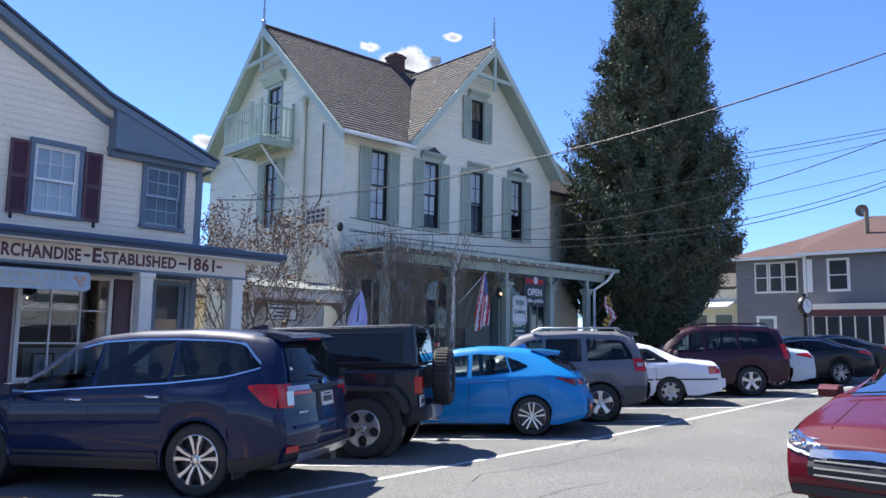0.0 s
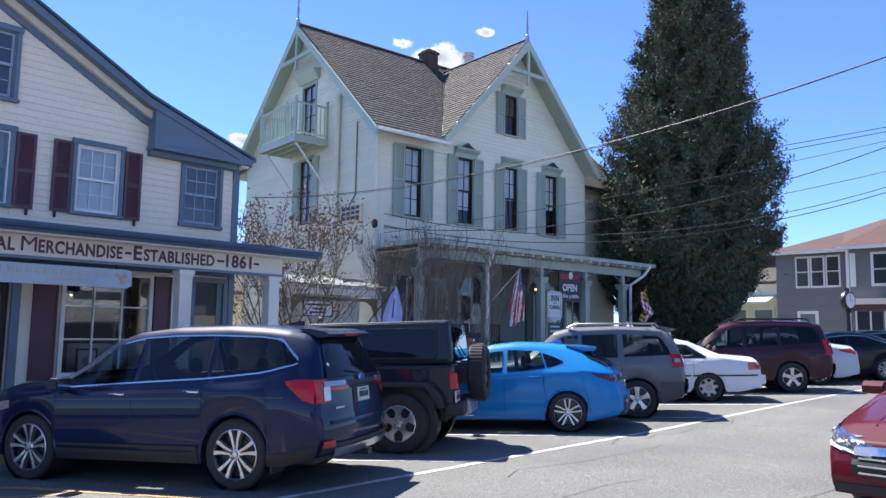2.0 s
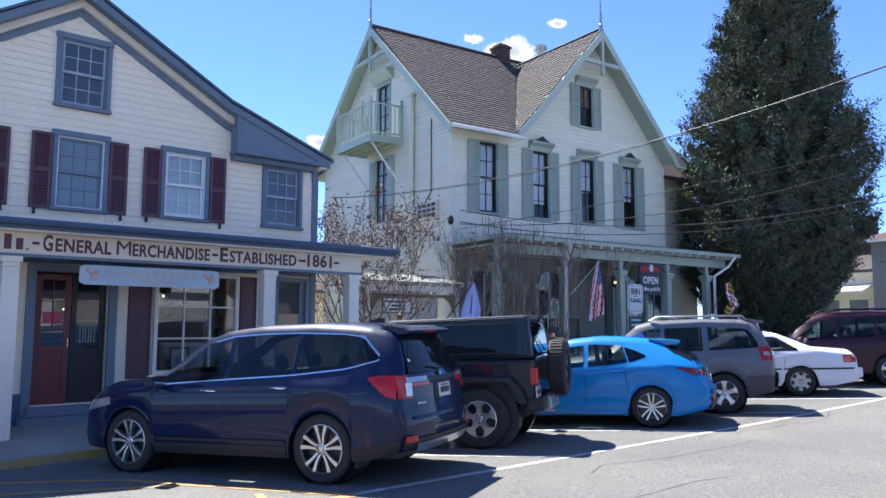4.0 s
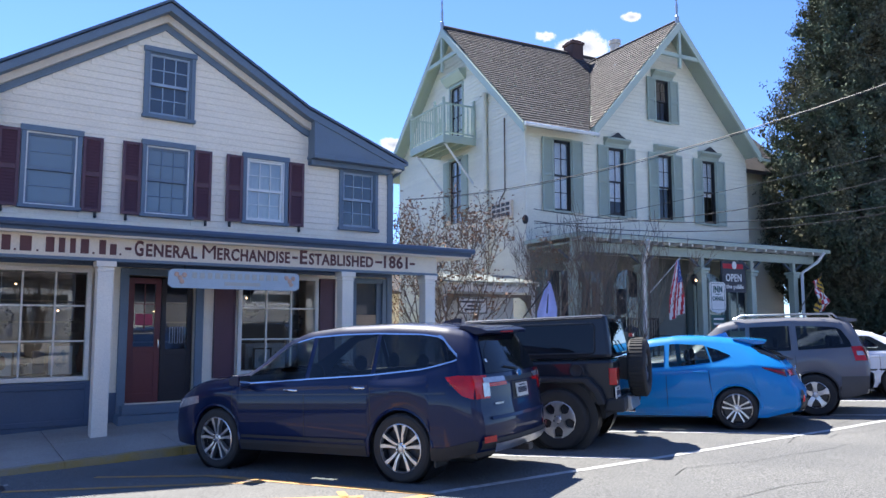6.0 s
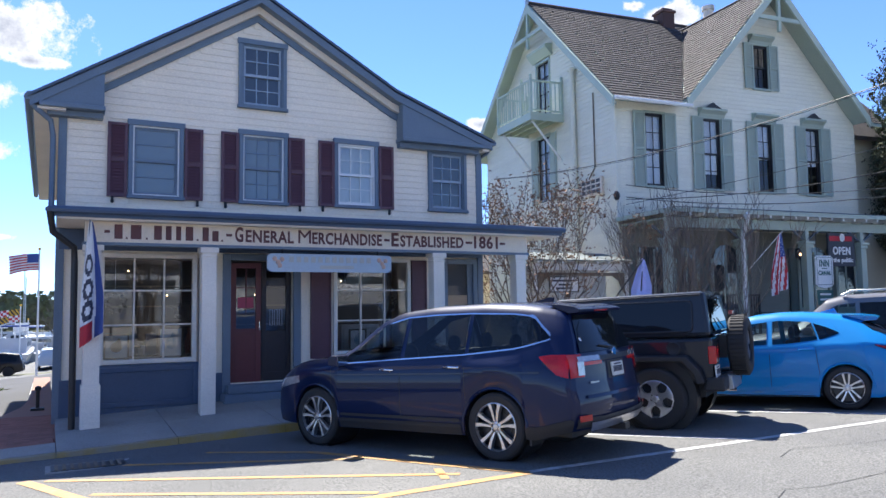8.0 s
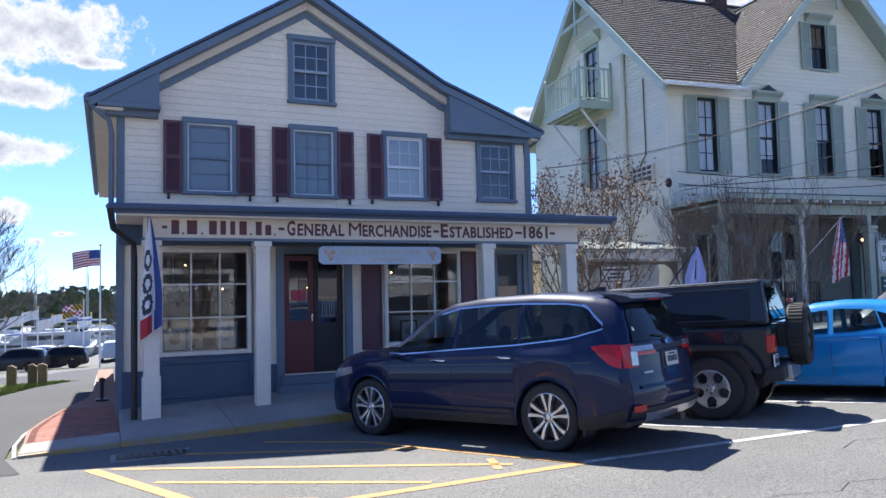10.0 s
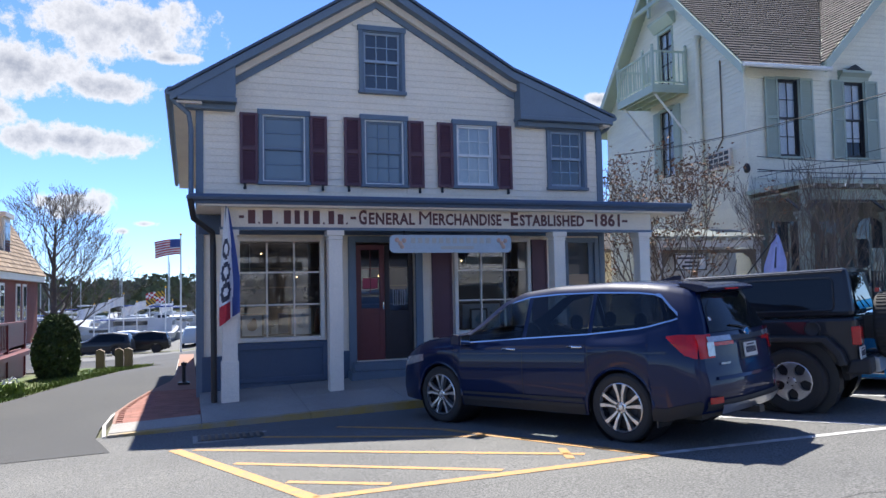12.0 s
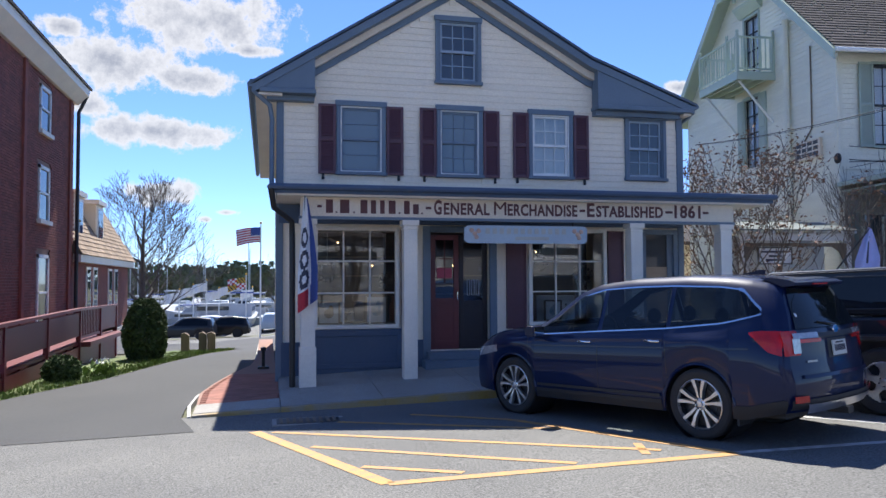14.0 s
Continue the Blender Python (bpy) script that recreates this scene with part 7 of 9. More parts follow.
# ground floor behind the porch: arched door, tall windows, boarded wall
DARK_SAGE = material("dark_sage_paint", (0.10, 0.14, 0.125), 0.6, second=(0.075, 0.10, 0.09), scale=2, bump=0.05)
# darker than the house siding: the porch's shade is put into this colour
shaded_siding = material("porch_wall", (0.27, 0.275, 0.235), 0.6, second=(0.21, 0.215, 0.185), scale=1.5, stretch=(1, 1, 4), bump=0.06)
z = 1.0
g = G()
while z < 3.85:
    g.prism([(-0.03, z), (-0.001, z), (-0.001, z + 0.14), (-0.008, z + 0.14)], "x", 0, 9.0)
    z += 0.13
tagged(part("porch_siding", g, shaded_siding, inn), kind="stuff")
for u0, u1, arch in ((0.5, 1.5, False), (1.75, 2.45, False), (3.05, 4.0, True), (6.35, 7.5, True), (7.9, 8.6, False)):
    dr = new("porch_door" if arch else "porch_window")
    dr.parent = inn
    top = 3.05
    pts = [(u0, PF), (u1, PF), (u1, top)] + ([(u0 + (u1 - u0) * (0.5 + 0.5 * math.cos(t)), top + 0.42 * math.sin(t)) for t in np.linspace(0.3, 2.84, 7)] if arch else [(u1, 3.35), (u0, 3.35)]) + [(u0, top)]
    part("opening", G().prism(pts, "y", -0.06, -0.032), GLASS, dr)
    part("jamb", G().box(u0 - 0.10, -0.09, PF, u0, -0.03, top).box(u1, -0.09, PF, u1 + 0.10, -0.03, top).box((u0 + u1) / 2 - 0.03, -0.075, PF, (u0 + u1) / 2 + 0.03, -0.05, 3.3), SAGE, dr)
    for a, b in ((u0 - 0.42, u0 - 0.12), (u1 + 0.12, u1 + 0.42)):
        if (u0, a) != (3.05, u0 - 0.42) and b < 9:
            part("shutter", G().box(a, -0.075, PF + 0.1, b, -0.032, 3.4).box(a + 0.05, -0.085, PF + 0.25, b - 0.05, -0.07, 3.25), DARK_SAGE, dr)
    part("kick_panel", G().box(u0, -0.075, PF, u1, -0.05, PF + 0.75), SAGE, dr)


def inn_face(u, v, z):
    return Matrix.Translation((u, v, z)) @ FACE


# things on the porch
def on_inn(u, v, z, turn=0.0):
    return pose(14.03, 16.2, 0, 0, 0, -6) @ pose(u, v, z, 0, 0, turn)


def inn_thing(name, u, v, z, label, category, turn=0.0, group=""):
    ob = thing(name, (0, 0, 0), label, category, group=group)
    ob.matrix_world = on_inn(u, v, z, turn)
    ob.matrix_basis = on_inn(u, v, z, turn)
    return ob


NAVY_SIGN = material("navy_sign", (0.015, 0.02, 0.035), 0.5, bump=0.02)
SIGN_TEXT = material("sign_white", (0.75, 0.76, 0.74), 0.6, bump=0)
so = inn_thing("hanging_sign", 5.82, PV - 0.02, 2.74, "dark hanging sign lettered OPEN the public", "sign")
part("sign_panel", G().box(-0.50, -0.02, 0, 0.50, 0.02, 0.92), NAVY_SIGN, so)
part("headline_bar", G().box(-0.44, -0.028, 0.70, 0.40, -0.021, 0.84), FLAG_RED, so)
part("bird_emblem", G().ball((0.02, -0.04, 0.80), (0.10, 0.02, 0.12), 8, 6), FLAG_WHITE, so)
words("lettering", "OPEN", 0.30, SIGN_TEXT, so, Matrix.Translation((0.0, -0.026, 0.42)) @ FACE, width=0.66)
words("lettering", "the public", 0.17, SIGN_TEXT, so, Matrix.Translation((0.04, -0.026, 0.17)) @ FACE, width=0.74)
part("hanger", G().tube([(-0.4, 0, 0.92), (-0.4, 0, 0.98)], 0.01, 5).tube([(0.4, 0, 0.92), (0.4, 0, 0.98)], 0.01, 5), BLACK, so)
sb = inn_thing("inn_banner", 5.0, PV - 0.15, 2.18, "pale shield-shaped inn sign with green letters", "sign")
part("banner_panel", G().prism([(-0.32, 0.06), (-0.24, 0.0), (0, -0.06), (0.24, 0.0), (0.32, 0.06), (0.32, 0.78), (0.24, 0.84), (-0.24, 0.84), (-0.32, 0.78)], "y", -0.015, 0.015), SIGN_TEXT, sb)
GREEN_INK = material("green_ink", (0.02, 0.10, 0.09), 0.6, bump=0)
words("lettering", "INN", 0.26, GREEN_INK, sb, Matrix.Translation((0.0, -0.018, 0.62)) @ FACE, width=0.36)
words("lettering", "CANAL", 0.17, GREEN_INK, sb, Matrix.Translation((0.0, -0.018, 0.36)) @ FACE, width=0.46)
part("small_bar", G().box(-0.10, -0.02, 0.475, 0.10, -0.016, 0.50), GREEN_INK, sb)
part("border", G().frame_xz(-0.27, 0.04, 0.27, 0.80, 0.012, -0.02, -0.016), GREEN_INK, sb)
part("lower_board", G().box(-0.28, -0.01, -0.50, 0.28, 0.01, -0.10), GREEN_INK, sb)
part("lower_bar", G().box(-0.2, -0.014, -0.24, 0.2, -0.011, -0.19).box(-0.2, -0.014, -0.38, 0.2, -0.011, -0.33), SIGN_TEXT, sb)
part("hanger", G().tube([(-0.24, 0, 0.84), (-0.24, 0, 1.5)], 0.008, 5).tube([(0.24, 0, 0.84), (0.24, 0, 1.5)], 0.008, 5), BLACK, sb)
wl = inn_thing("porch_lamp", 4.28, PV + 0.02, 2.95, "small lit lantern on a porch post", "lamp")
part("lamp_body", G().lathe([(0.03, 0.0), (0.07, 0.02), (0.08, 0.20), (0.02, 0.28)], (0, 0, 0), 8), BLACK, wl)
part("bulb", G().ball((0, -0.06, 0.1), 0.04, 8, 6), PORCH_BULB, wl)
part("lamp_arm", G().tube([(0, 0, 0.1), (0.18, 0, 0.1)], 0.012, 5), BLACK, wl)


def cloth(w, h, nu, nv, wave, droop=0.0):
    """A hanging sheet, w along x from the pole and h down, with folds."""
    pts = {}
    for i in range(nu + 1):
        for j in range(nv + 1):
            s, t = i / nu, j / nv
            pts[i, j] = (w * s * (1 - 0.18 * t * droop), wave * math.sin(7 * s + 2.2 * t) * (0.3 + s) + 0.5 * wave * math.sin(15 * s - 3 * t), -h * t - droop * s * s * (1 + 0.3 * t))
    return pts


def flag_parts(ob, w, h, wave, droop, pick, nu=24, nv=26):
    """Cuts a cloth into coloured regions; pick gives the material for a cell."""
    pts = cloth(w, h, nu, nv, wave, droop)
    regions = {}
    for i in range(nu):
        for j in range(nv):
            name, mat = pick((i + 0.5) / nu, (j + 0.5) / nv)
            regions.setdefault((name, mat.name), (mat, []))[1].append((i, j))
    for (name, _), (mat, cells) in regions.items():
        g = G()
        at = {}
        for i, j in cells:
            f = []
            for q in ((i, j), (i, j + 1), (i + 1, j + 1), (i + 1, j)):
                if q not in at:
                    at[q] = len(g.v)
                    g.v.append(pts[q])
                f.append(at[q])
            g.f.append(tuple(f))
        part(name, g, mat, ob, smooth=180)


def drape(ob, top, length, w0, w1, swing, pick, anchor=0.5, fold=0.05, nu=22, nv=44):
    """A cloth that hangs from a point, gathered at the top and wider below, cut into coloured regions."""
    pts = {}
    for i in range(nu + 1):
        for j in range(nv + 1):
            u, v = i / nu, j / nv
            w = w0 + (w1 - w0) * min(1.0, v * 1.5) ** 0.8
            pts[i, j] = (top[0] + (u - anchor) * w + swing * v, top[1] + fold * math.sin(9 * u + 2.5 * v) * (0.4 + v), top[2] - length * v * (1 - 0.12 * u))
    regions = {}
    for i in range(nu):
        for j in range(nv):
            name, mat = pick((i + 0.5) / nu, (j + 0.5) / nv)
            regions.setdefault((name, mat.name), (mat, []))[1].append((i, j))
    for (name, _), (mat, cells) in regions.items():
        g, at = G(), {}
        for i, j in cells:
            f = []
            for q in ((i, j), (i, j + 1), (i + 1, j + 1), (i + 1, j)):
                if q not in at:
                    at[q] = len(g.v)
                    g.v.append(pts[q])
                f.append(at[q])
            g.f.append(tuple(f))
        part(name, g, mat, ob, smooth=180)


def stars_and_stripes(s, t):
    if s < 0.42 and t < 7 / 13:
        return "canton", FLAG_BLUE
    return ("red_stripe", FLAG_RED) if int(t * 13) % 2 == 0 else ("white_stripe", FLAG_WHITE)


def gold_quarters(s, t):
    q = (s < 0.5) != (t < 0.5)
    if q:
        return ("red_quarter", FLAG_RED) if (int(s * 8) + int(t * 6)) % 2 else ("white_quarter", FLAG_WHITE)
    return ("black_quarter", BLACK) if int(s * 12 + t * 5) % 2 else ("gold_quarter", FLAG_GOLD)


fl = inn_thing("porch_flag", 2.75, PV - 0.12, 1.9, "American flag hanging from a short porch pole", "flag")
part("pole", G().tube([(-0.45, 0.1, 0.55), (0.42, -0.45, 1.72)], 0.014, 6), WHITE_PAINT, fl)
def folded_stripes(u, v):
    if v < 0.40 and u > 0.42:
        star = (int(u * 22) + int(v * 44)) % 4 == 0 and int(v * 44) % 2 == 0
        return ("star", FLAG_WHITE) if star else ("canton", FLAG_BLUE)
    return ("red_stripe", FLAG_RED) if int((u + 0.35 * v) * 9) % 2 == 0 else ("white_stripe", FLAG_WHITE)


drape(fl, (0.36, -0.42, 1.64), 1.62, 0.10, 0.46, -0.06, folded_stripes, 0.62, 0.05)
fl = inn_thing("corner_flag", 8.9, PV - 0.2, 1.7, "gold, black and red quartered flag on a porch pole", "flag")
part("pole", G().tube([(-0.35, 0.1, 0.5), (0.3, -0.3, 1.7)], 0.014, 6), WOOD, fl)
rot = new("cloth_holder")
rot.parent = fl
rot.matrix_local = Matrix.Translation((0.30, -0.3, 1.6)) @ Euler((0, radians(75), radians(15))).to_matrix().to_4x4()
flag_parts(rot, 1.1, 0.75, 0.08, 0.0, gold_quarters)


def cafe_table(u, v):
    t = inn_thing("bistro_table", u, v, PF, "round dark bistro table on the porch", "table", group="porch tables")
    part("tabletop", G().lathe([(0.0, 1.06), (0.52, 1.06), (0.53, 1.085), (0.0, 1.09)], (0, 0, 0), 20), BLACK, t)
    part("column", G().lathe([(0.03, 0.04), (0.03, 1.06)], (0, 0, 0), 8), GALV, t)
    part("foot", G().lathe([(0.0, 0.0), (0.25, 0.0), (0.24, 0.03), (0.03, 0.06)], (0, 0, 0), 16), BLACK, t)


cafe_table(7.2, PV - 0.75)
cafe_table(9.5, PV - 0.5)
for u in (2.9, 3.55):
    ch = inn_thing("rocking_chair", u, PV + 0.75, PF, "dark wooden rocking chair on the porch", "chair", group="porch chairs")
    part("seat", G().box(-0.26, -0.25, 0.40, 0.26, 0.25, 0.44), BLACK, ch)
    part("backrest", G().frame_xz(-0.26, 0.44, 0.26, 1.15, 0.05, 0.22, 0.26), BLACK, ch)
    for s in (-0.14, -0.05, 0.05, 0.14):
        part("slat", G().box(s - 0.02, 0.23, 0.5, s + 0.02, 0.25, 1.1), BLACK, ch)
    for a in (-0.24, 0.24):
        part("arm", G().box(a - 0.03, -0.25, 0.62, a + 0.03, 0.25, 0.65), BLACK, ch)
        for b in (-0.22, 0.22):
            part("leg", G().tube([(a, b, 0.02), (a, b, 0.62)], 0.02, 6), BLACK, ch)
        part("rocker", G().tube([(a, -0.4, 0.06), (a, -0.1, 0.015), (a, 0.2, 0.015), (a, 0.45, 0.07)], 0.018, 6), BLACK, ch)

# low entrance canopy beside the inn, facing the street, with its small sign
cn = inn_thing("side_canopy", -1.9, -1.0, 0.2, "low weathered canopy with white beam beside the inn", "canopy")
part("canopy_roof", G().prism([(-0.22, 2.66), (-0.22, 2.69), (1.3, 2.98), (1.3, 2.92)], "x", -1.5, 1.42), PORCH_TIN, cn)
part("front_beam", G().box(-1.45, -0.06, 2.44, 1.34, 0.06, 2.60), WHITE_PAINT, cn)
part("lower_beam", G().box(-1.40, -0.03, 2.30, 1.30, 0.03, 2.38), WOOD, cn)
for b in (-1.38, 1.27):
    part("canopy_post", G().box(b - 0.05, -0.05, 0.0, b + 0.05, 0.05, 2.44), WHITE_PAINT, cn)
    part("bracket", G().prism([(b - 0.05, 1.85), (b - 0.05, 2.3), (b - (0.40 if b > 0 else -0.40), 2.3), (b - (0.22 if b > 0 else -0.22), 2.18), (b - (0.14 if b > 0 else -0.14), 2.0)], "y", -0.02, 0.02), WOOD, cn)
for i in range(9):
    part("rafter_tail", G().box(-1.42 + 0.34 * i, -0.20, 2.60, -1.36 + 0.34 * i, 0.3, 2.665), WHITE_PAINT, cn)
part("back_panel", G().box(-1.4, 0.95, 0.0, 1.3, 1.0, 2.6), WHITE_PAINT, cn)
ss = inn_thing("small_sign", -2.55, -1.14, 2.10, "white sign with dark frame and unreadable script", "sign")
part("sign_panel", G().box(-0.40, -0.012, 0, 0.40, 0.012, 0.36), WHITE_PAINT, ss)
part("sign_frame", G().frame_xz(-0.42, -0.02, 0.42, 0.38, 0.025, -0.02, 0.02), BLACK, ss)
for a, b, zz_ in ((-0.33, 0.33, 0.25), (-0.16, 0.16, 0.15), (-0.24, 0.24, 0.06)):
    part("script_bar", G().box(a, -0.018, zz_, b, -0.013, zz_ + 0.045), INK, ss)
part("hanger", G().tube([(-0.3, 0, 0.37), (-0.3, 0.09, 0.45)], 0.012, 5).tube([(0.3, 0, 0.37), (0.3, 0.09, 0.45)], 0.012, 5), BLACK, ss)
lf = thing("lavender_flag", (10.55, 12.68, 0.2), "lavender feather flag on a slanting black pole", "flag", turn=-40)
part("stake", G().tube([(0, 0, 0), (0, 0, 1.55)], 0.02, 6), BLACK, lf)
part("pole", G().tube([(0, 0, 1.5), (0.78, 0, 2.55)], 0.016, 6), BLACK, lf)
drape(lf, (0.74, 0, 2.52), 0.98, 0.03, 0.42, -0.05, lambda u, v: ("dark_marks", INK) if abs(u - 0.5) < 0.03 and 0.3 < v < 0.75 else ("cloth", LAVENDER), 0.55, 0.04)
# ---- road markings and street pieces ----
def stripe(name, pts, w, mat, label, category="road marking", group=""):
    """A painted line that follows the street's surface."""
    g = G()
    k = 0
    pts = [Vector((*p, 0)) for p in pts]
    fine = []
    for a, b in zip(pts, pts[1:]):
        n = max(1, int((b - a).length / 0.8))
        fine += [a.lerp(b, i / n) for i in range(n)]
    fine.append(pts[-1])
    for i, p in enumerate(fine):
        d = (fine[min(i + 1, len(fine) - 1)] - fine[max(0, i - 1)]).normalized()
        s = Vector((-d.y, d.x, 0)) * w / 2
        for q in (p + s, p - s):
            g.v.append((q.x, q.y, ground_z(q.x, q.y) + 0.005))
    for i in range(len(fine) - 1):
        g.f.append((2 * i + 1, 2 * i + 3, 2 * i + 2, 2 * i))
    return tagged(part(name, g, mat), label, category, group, "structure")


ylab = "worn yellow hatching line painted on the asphalt"
YL, YB, YR, YT = (-0.20, 9.95), (1.00, 6.74), (4.45, 6.68), (3.03, 9.47)
for pts, w in (([YL, YB], 0.15), ([YB, YR], 0.14), ([YR, YT], 0.12), ([(0.87, 10.25), (3.36, 8.62)], 0.10), ([(0.03, 9.82), (3.86, 7.10)], 0.10), ([(0.44, 8.69), (2.84, 6.87)], 0.10), ([(0.86, 7.49), (1.73, 6.90)], 0.10), ([(1.9, 10.45), (3.03, 9.47)], 0.10), ([(3.80, 7.50), (3.63, 6.98)], 0.09)):
    stripe("hatching_line", pts, w, YELLOW, ylab, group="yellow hatching")
stripe("bay_line", [(4.42, 6.72), (7.9, 6.48), (11.6, 6.24), (17.4, 6.12), (24, 5.85), (31, 5.7)], 0.11, WHITE_LINE, "long white line along the parking bays")
for i in range(8):
    x0 = 7.58 + 3.03 * i
    stripe("stall_line", [(x0, 6.47 - 0.025 * (x0 - 7.6)), (x0 - 2.75, 10.40 - 0.025 * (x0 - 7.6))], 0.11, WHITE_LINE, "white parking bay line", group="bay lines")
# cracks sealed in the street
rng = random.Random(3)
for i in range(6):
    x, y = rng.uniform(1, 16), rng.uniform(2.5, 6.4)
    pts = [(x, y)]
    for k in range(7):
        x += rng.uniform(0.3, 0.6)
        y += rng.uniform(-0.22, 0.24)
        pts.append((x, y))
    stripe("road_crack", pts, 0.009, NEW_ASPHALT, "thin dark crack across the asphalt", "crack", "road cracks")
# kerb drain
dg = thing("storm_drain", (0.5, 10.5, ground_z(0.5, 10.5)), "rusty iron storm drain grate in the gutter", "drain")
part("apron", G().box(-0.48, -0.24, -0.05, 0.48, 0.26, 0.008), CONCRETE, dg)
part("drain_frame", G().box(-0.42, -0.18, -0.02, 0.42, 0.20, 0.014), BLACK, dg)
for i in range(9):
    part("grate_bar", G().box(-0.38 + 0.088 * i, -0.16, 0.014, -0.34 + 0.088 * i, 0.18, 0.026), WOOD, dg)
bl = thing("kerb_bollard", (-0.12, 17.2, -0.168), "short black iron post with square base", "bollard")
part("post", G().lathe([(0.035, 0.05), (0.035, 0.38), (0.06, 0.40), (0.06, 0.46), (0.0, 0.48)], (0, 0, 0), 10), BLACK, bl)
part("base", G().box(-0.12, -0.12, 0, 0.12, 0.12, 0.05), BLACK, bl)
for x, y in ((-2.75, 27.3), (-2.2, 27.6), (-1.9, 27.4)):
    b = thing("wood_bollard", (x, y, ground_z(x, y) - 0.02), "weathered square timber bollard on the verge", "bollard", group="timber bollards")
    part("post", G().prism([(-0.13, 0), (0.13, 0), (0.13, 0.62), (0.0, 0.70), (-0.13, 0.66)], "y", -0.13, 0.13), WOOD, b)

def leaf_cloud(pts, size, rng, flat=0.5):
    """Small two-sided leaves or sprays at the points given."""
    g = G()
    for p, s in pts:
        a = Vector((rng.gauss(0, 1), rng.gauss(0, 1), rng.gauss(0, 1) * flat)).normalized()
        b = a.orthogonal().normalized()
        b = (b * math.cos(2) + a.cross(b) * rng.uniform(-1, 1)).normalized()
        w = size * s * rng.uniform(0.6, 1.4)
        p = Vector(p)
        g.add([p - a * w, p + b * w * 0.45, p + a * w, p - b * w * 0.45], [(0, 1, 2, 3)])
    return g


# shop extras: hanging trade sign, feather flag, window display
hs = thing("hanging_trade_sign", (4.53, 13.05, 2.40), "pale blue-grey hanging sign with unreadable gilt letters", "sign")
part("sign_panel", G().prism([(-1.17, 0.05), (-1.10, 0.0), (1.10, 0.0), (1.17, 0.05), (1.17, 0.27), (1.10, 0.32), (-1.10, 0.32), (-1.17, 0.27)], "y", -0.02, 0.02), material("pale_blue_sign", (0.42, 0.50, 0.56), 0.5, second=(0.36, 0.43, 0.49), scale=3), hs)
gilt = material("gilt", (0.48, 0.47, 0.42), 0.5, bump=0)
for i in range(12):
    part("letter_bar", G().box(-0.78 + 0.132 * i, -0.027, 0.17, -0.70 + 0.132 * i, -0.021, 0.27), gilt, hs)
part("line_bar", G().box(-0.22, -0.027, 0.06, 0.42, -0.021, 0.12), gilt, hs)
for s in (-1, 1):
    for dx, dz in ((0, 0.0), (0.07, 0.05), (-0.06, 0.06), (0.03, -0.06)):
        part("flower_emblem", G().ball((s * 0.98 + dx, -0.025, 0.17 + dz), (0.045, 0.012, 0.045), 7, 5), material("blush_paint", (0.62, 0.40, 0.30), 0.6) if "blush_paint" not in bpy.data.materials else bpy.data.materials["blush_paint"], hs)
    part("hanger", G().tube([(s * 0.9, 0, 0.32), (s * 0.9, 0, 0.40)], 0.012, 5), BLACK, hs)
ff = thing("feather_flag", (0.58, 12.84, 1.2), "blue, white and red welcome flag hanging at the porch post", "flag")
part("pole", G().tube([(-0.05, 0.05, 1.0), (-0.02, -0.02, 1.97)], 0.014, 6), BLUE_TRIM, ff)
def welcome(u, v):
    if u > 0.74 - 0.10 * v:
        return "blue_field", FLAG_BLUE
    if v > 0.83 and u < 0.55:
        return "red_tip", FLAG_RED
    for k in (0.36, 0.56, 0.74):
        d = math.hypot((v - k) * 5.4, (u - 0.32) * 1.9)
        if 0.24 < d < 0.48:
            return "dark_letters", INK
    return "white_field", FLAG_WHITE


drape(ff, (-0.02, -0.03, 1.93), 1.93, 0.05, 0.32, 0.0, welcome, 0.36, 0.05)
SKETCH = material("sketch_blue", (0.20, 0.33, 0.45), 0.7, second=(0.6, 0.62, 0.6), scale=14, amount=1.0, bump=0)
for x, hw, h, m, tilt in ((1.08, 0.19, 0.42, DRY_LEAF, 5), (1.98, 0.19, 0.52, SKETCH, -8), (5.55, 0.17, 0.40, SKETCH, 4)):
    pic = thing("framed_picture", (x, YW + 0.20, 0.92), "framed picture leaning inside the shop window", "picture", turn=tilt)
    part("mount", G().box(-hw, 0, 0.02, hw, 0.012, h), SIGN_TEXT, pic)
    part("frame", G().frame_xz(-hw - 0.02, 0, hw + 0.02, h + 0.02, 0.03, -0.015, 0.02), WOOD, pic)
    part("image", G().ball((0.0, -0.004, h * 0.5), (hw * 0.5, 0.004, h * 0.22), 10, 6).ball((hw * 0.2, -0.004, h * 0.66), (hw * 0.25, 0.004, h * 0.2), 8, 5), m, pic)
ledge = part("window_ledge", G().box(0.8, YW + 0.16, 0.86, 2.36, YW + 0.55, 0.915), CREAM_TRIM, shop)
part("window_ledge", G().box(4.98, YW + 0.16, 0.86, 6.6, YW + 0.55, 0.915), CREAM_TRIM, shop)
part("shop_ceiling", G().box(XL + 0.3, YW + 0.17, 2.92, XR - 0.3, YW + 4.2, 2.98), CREAM_TRIM, shop)
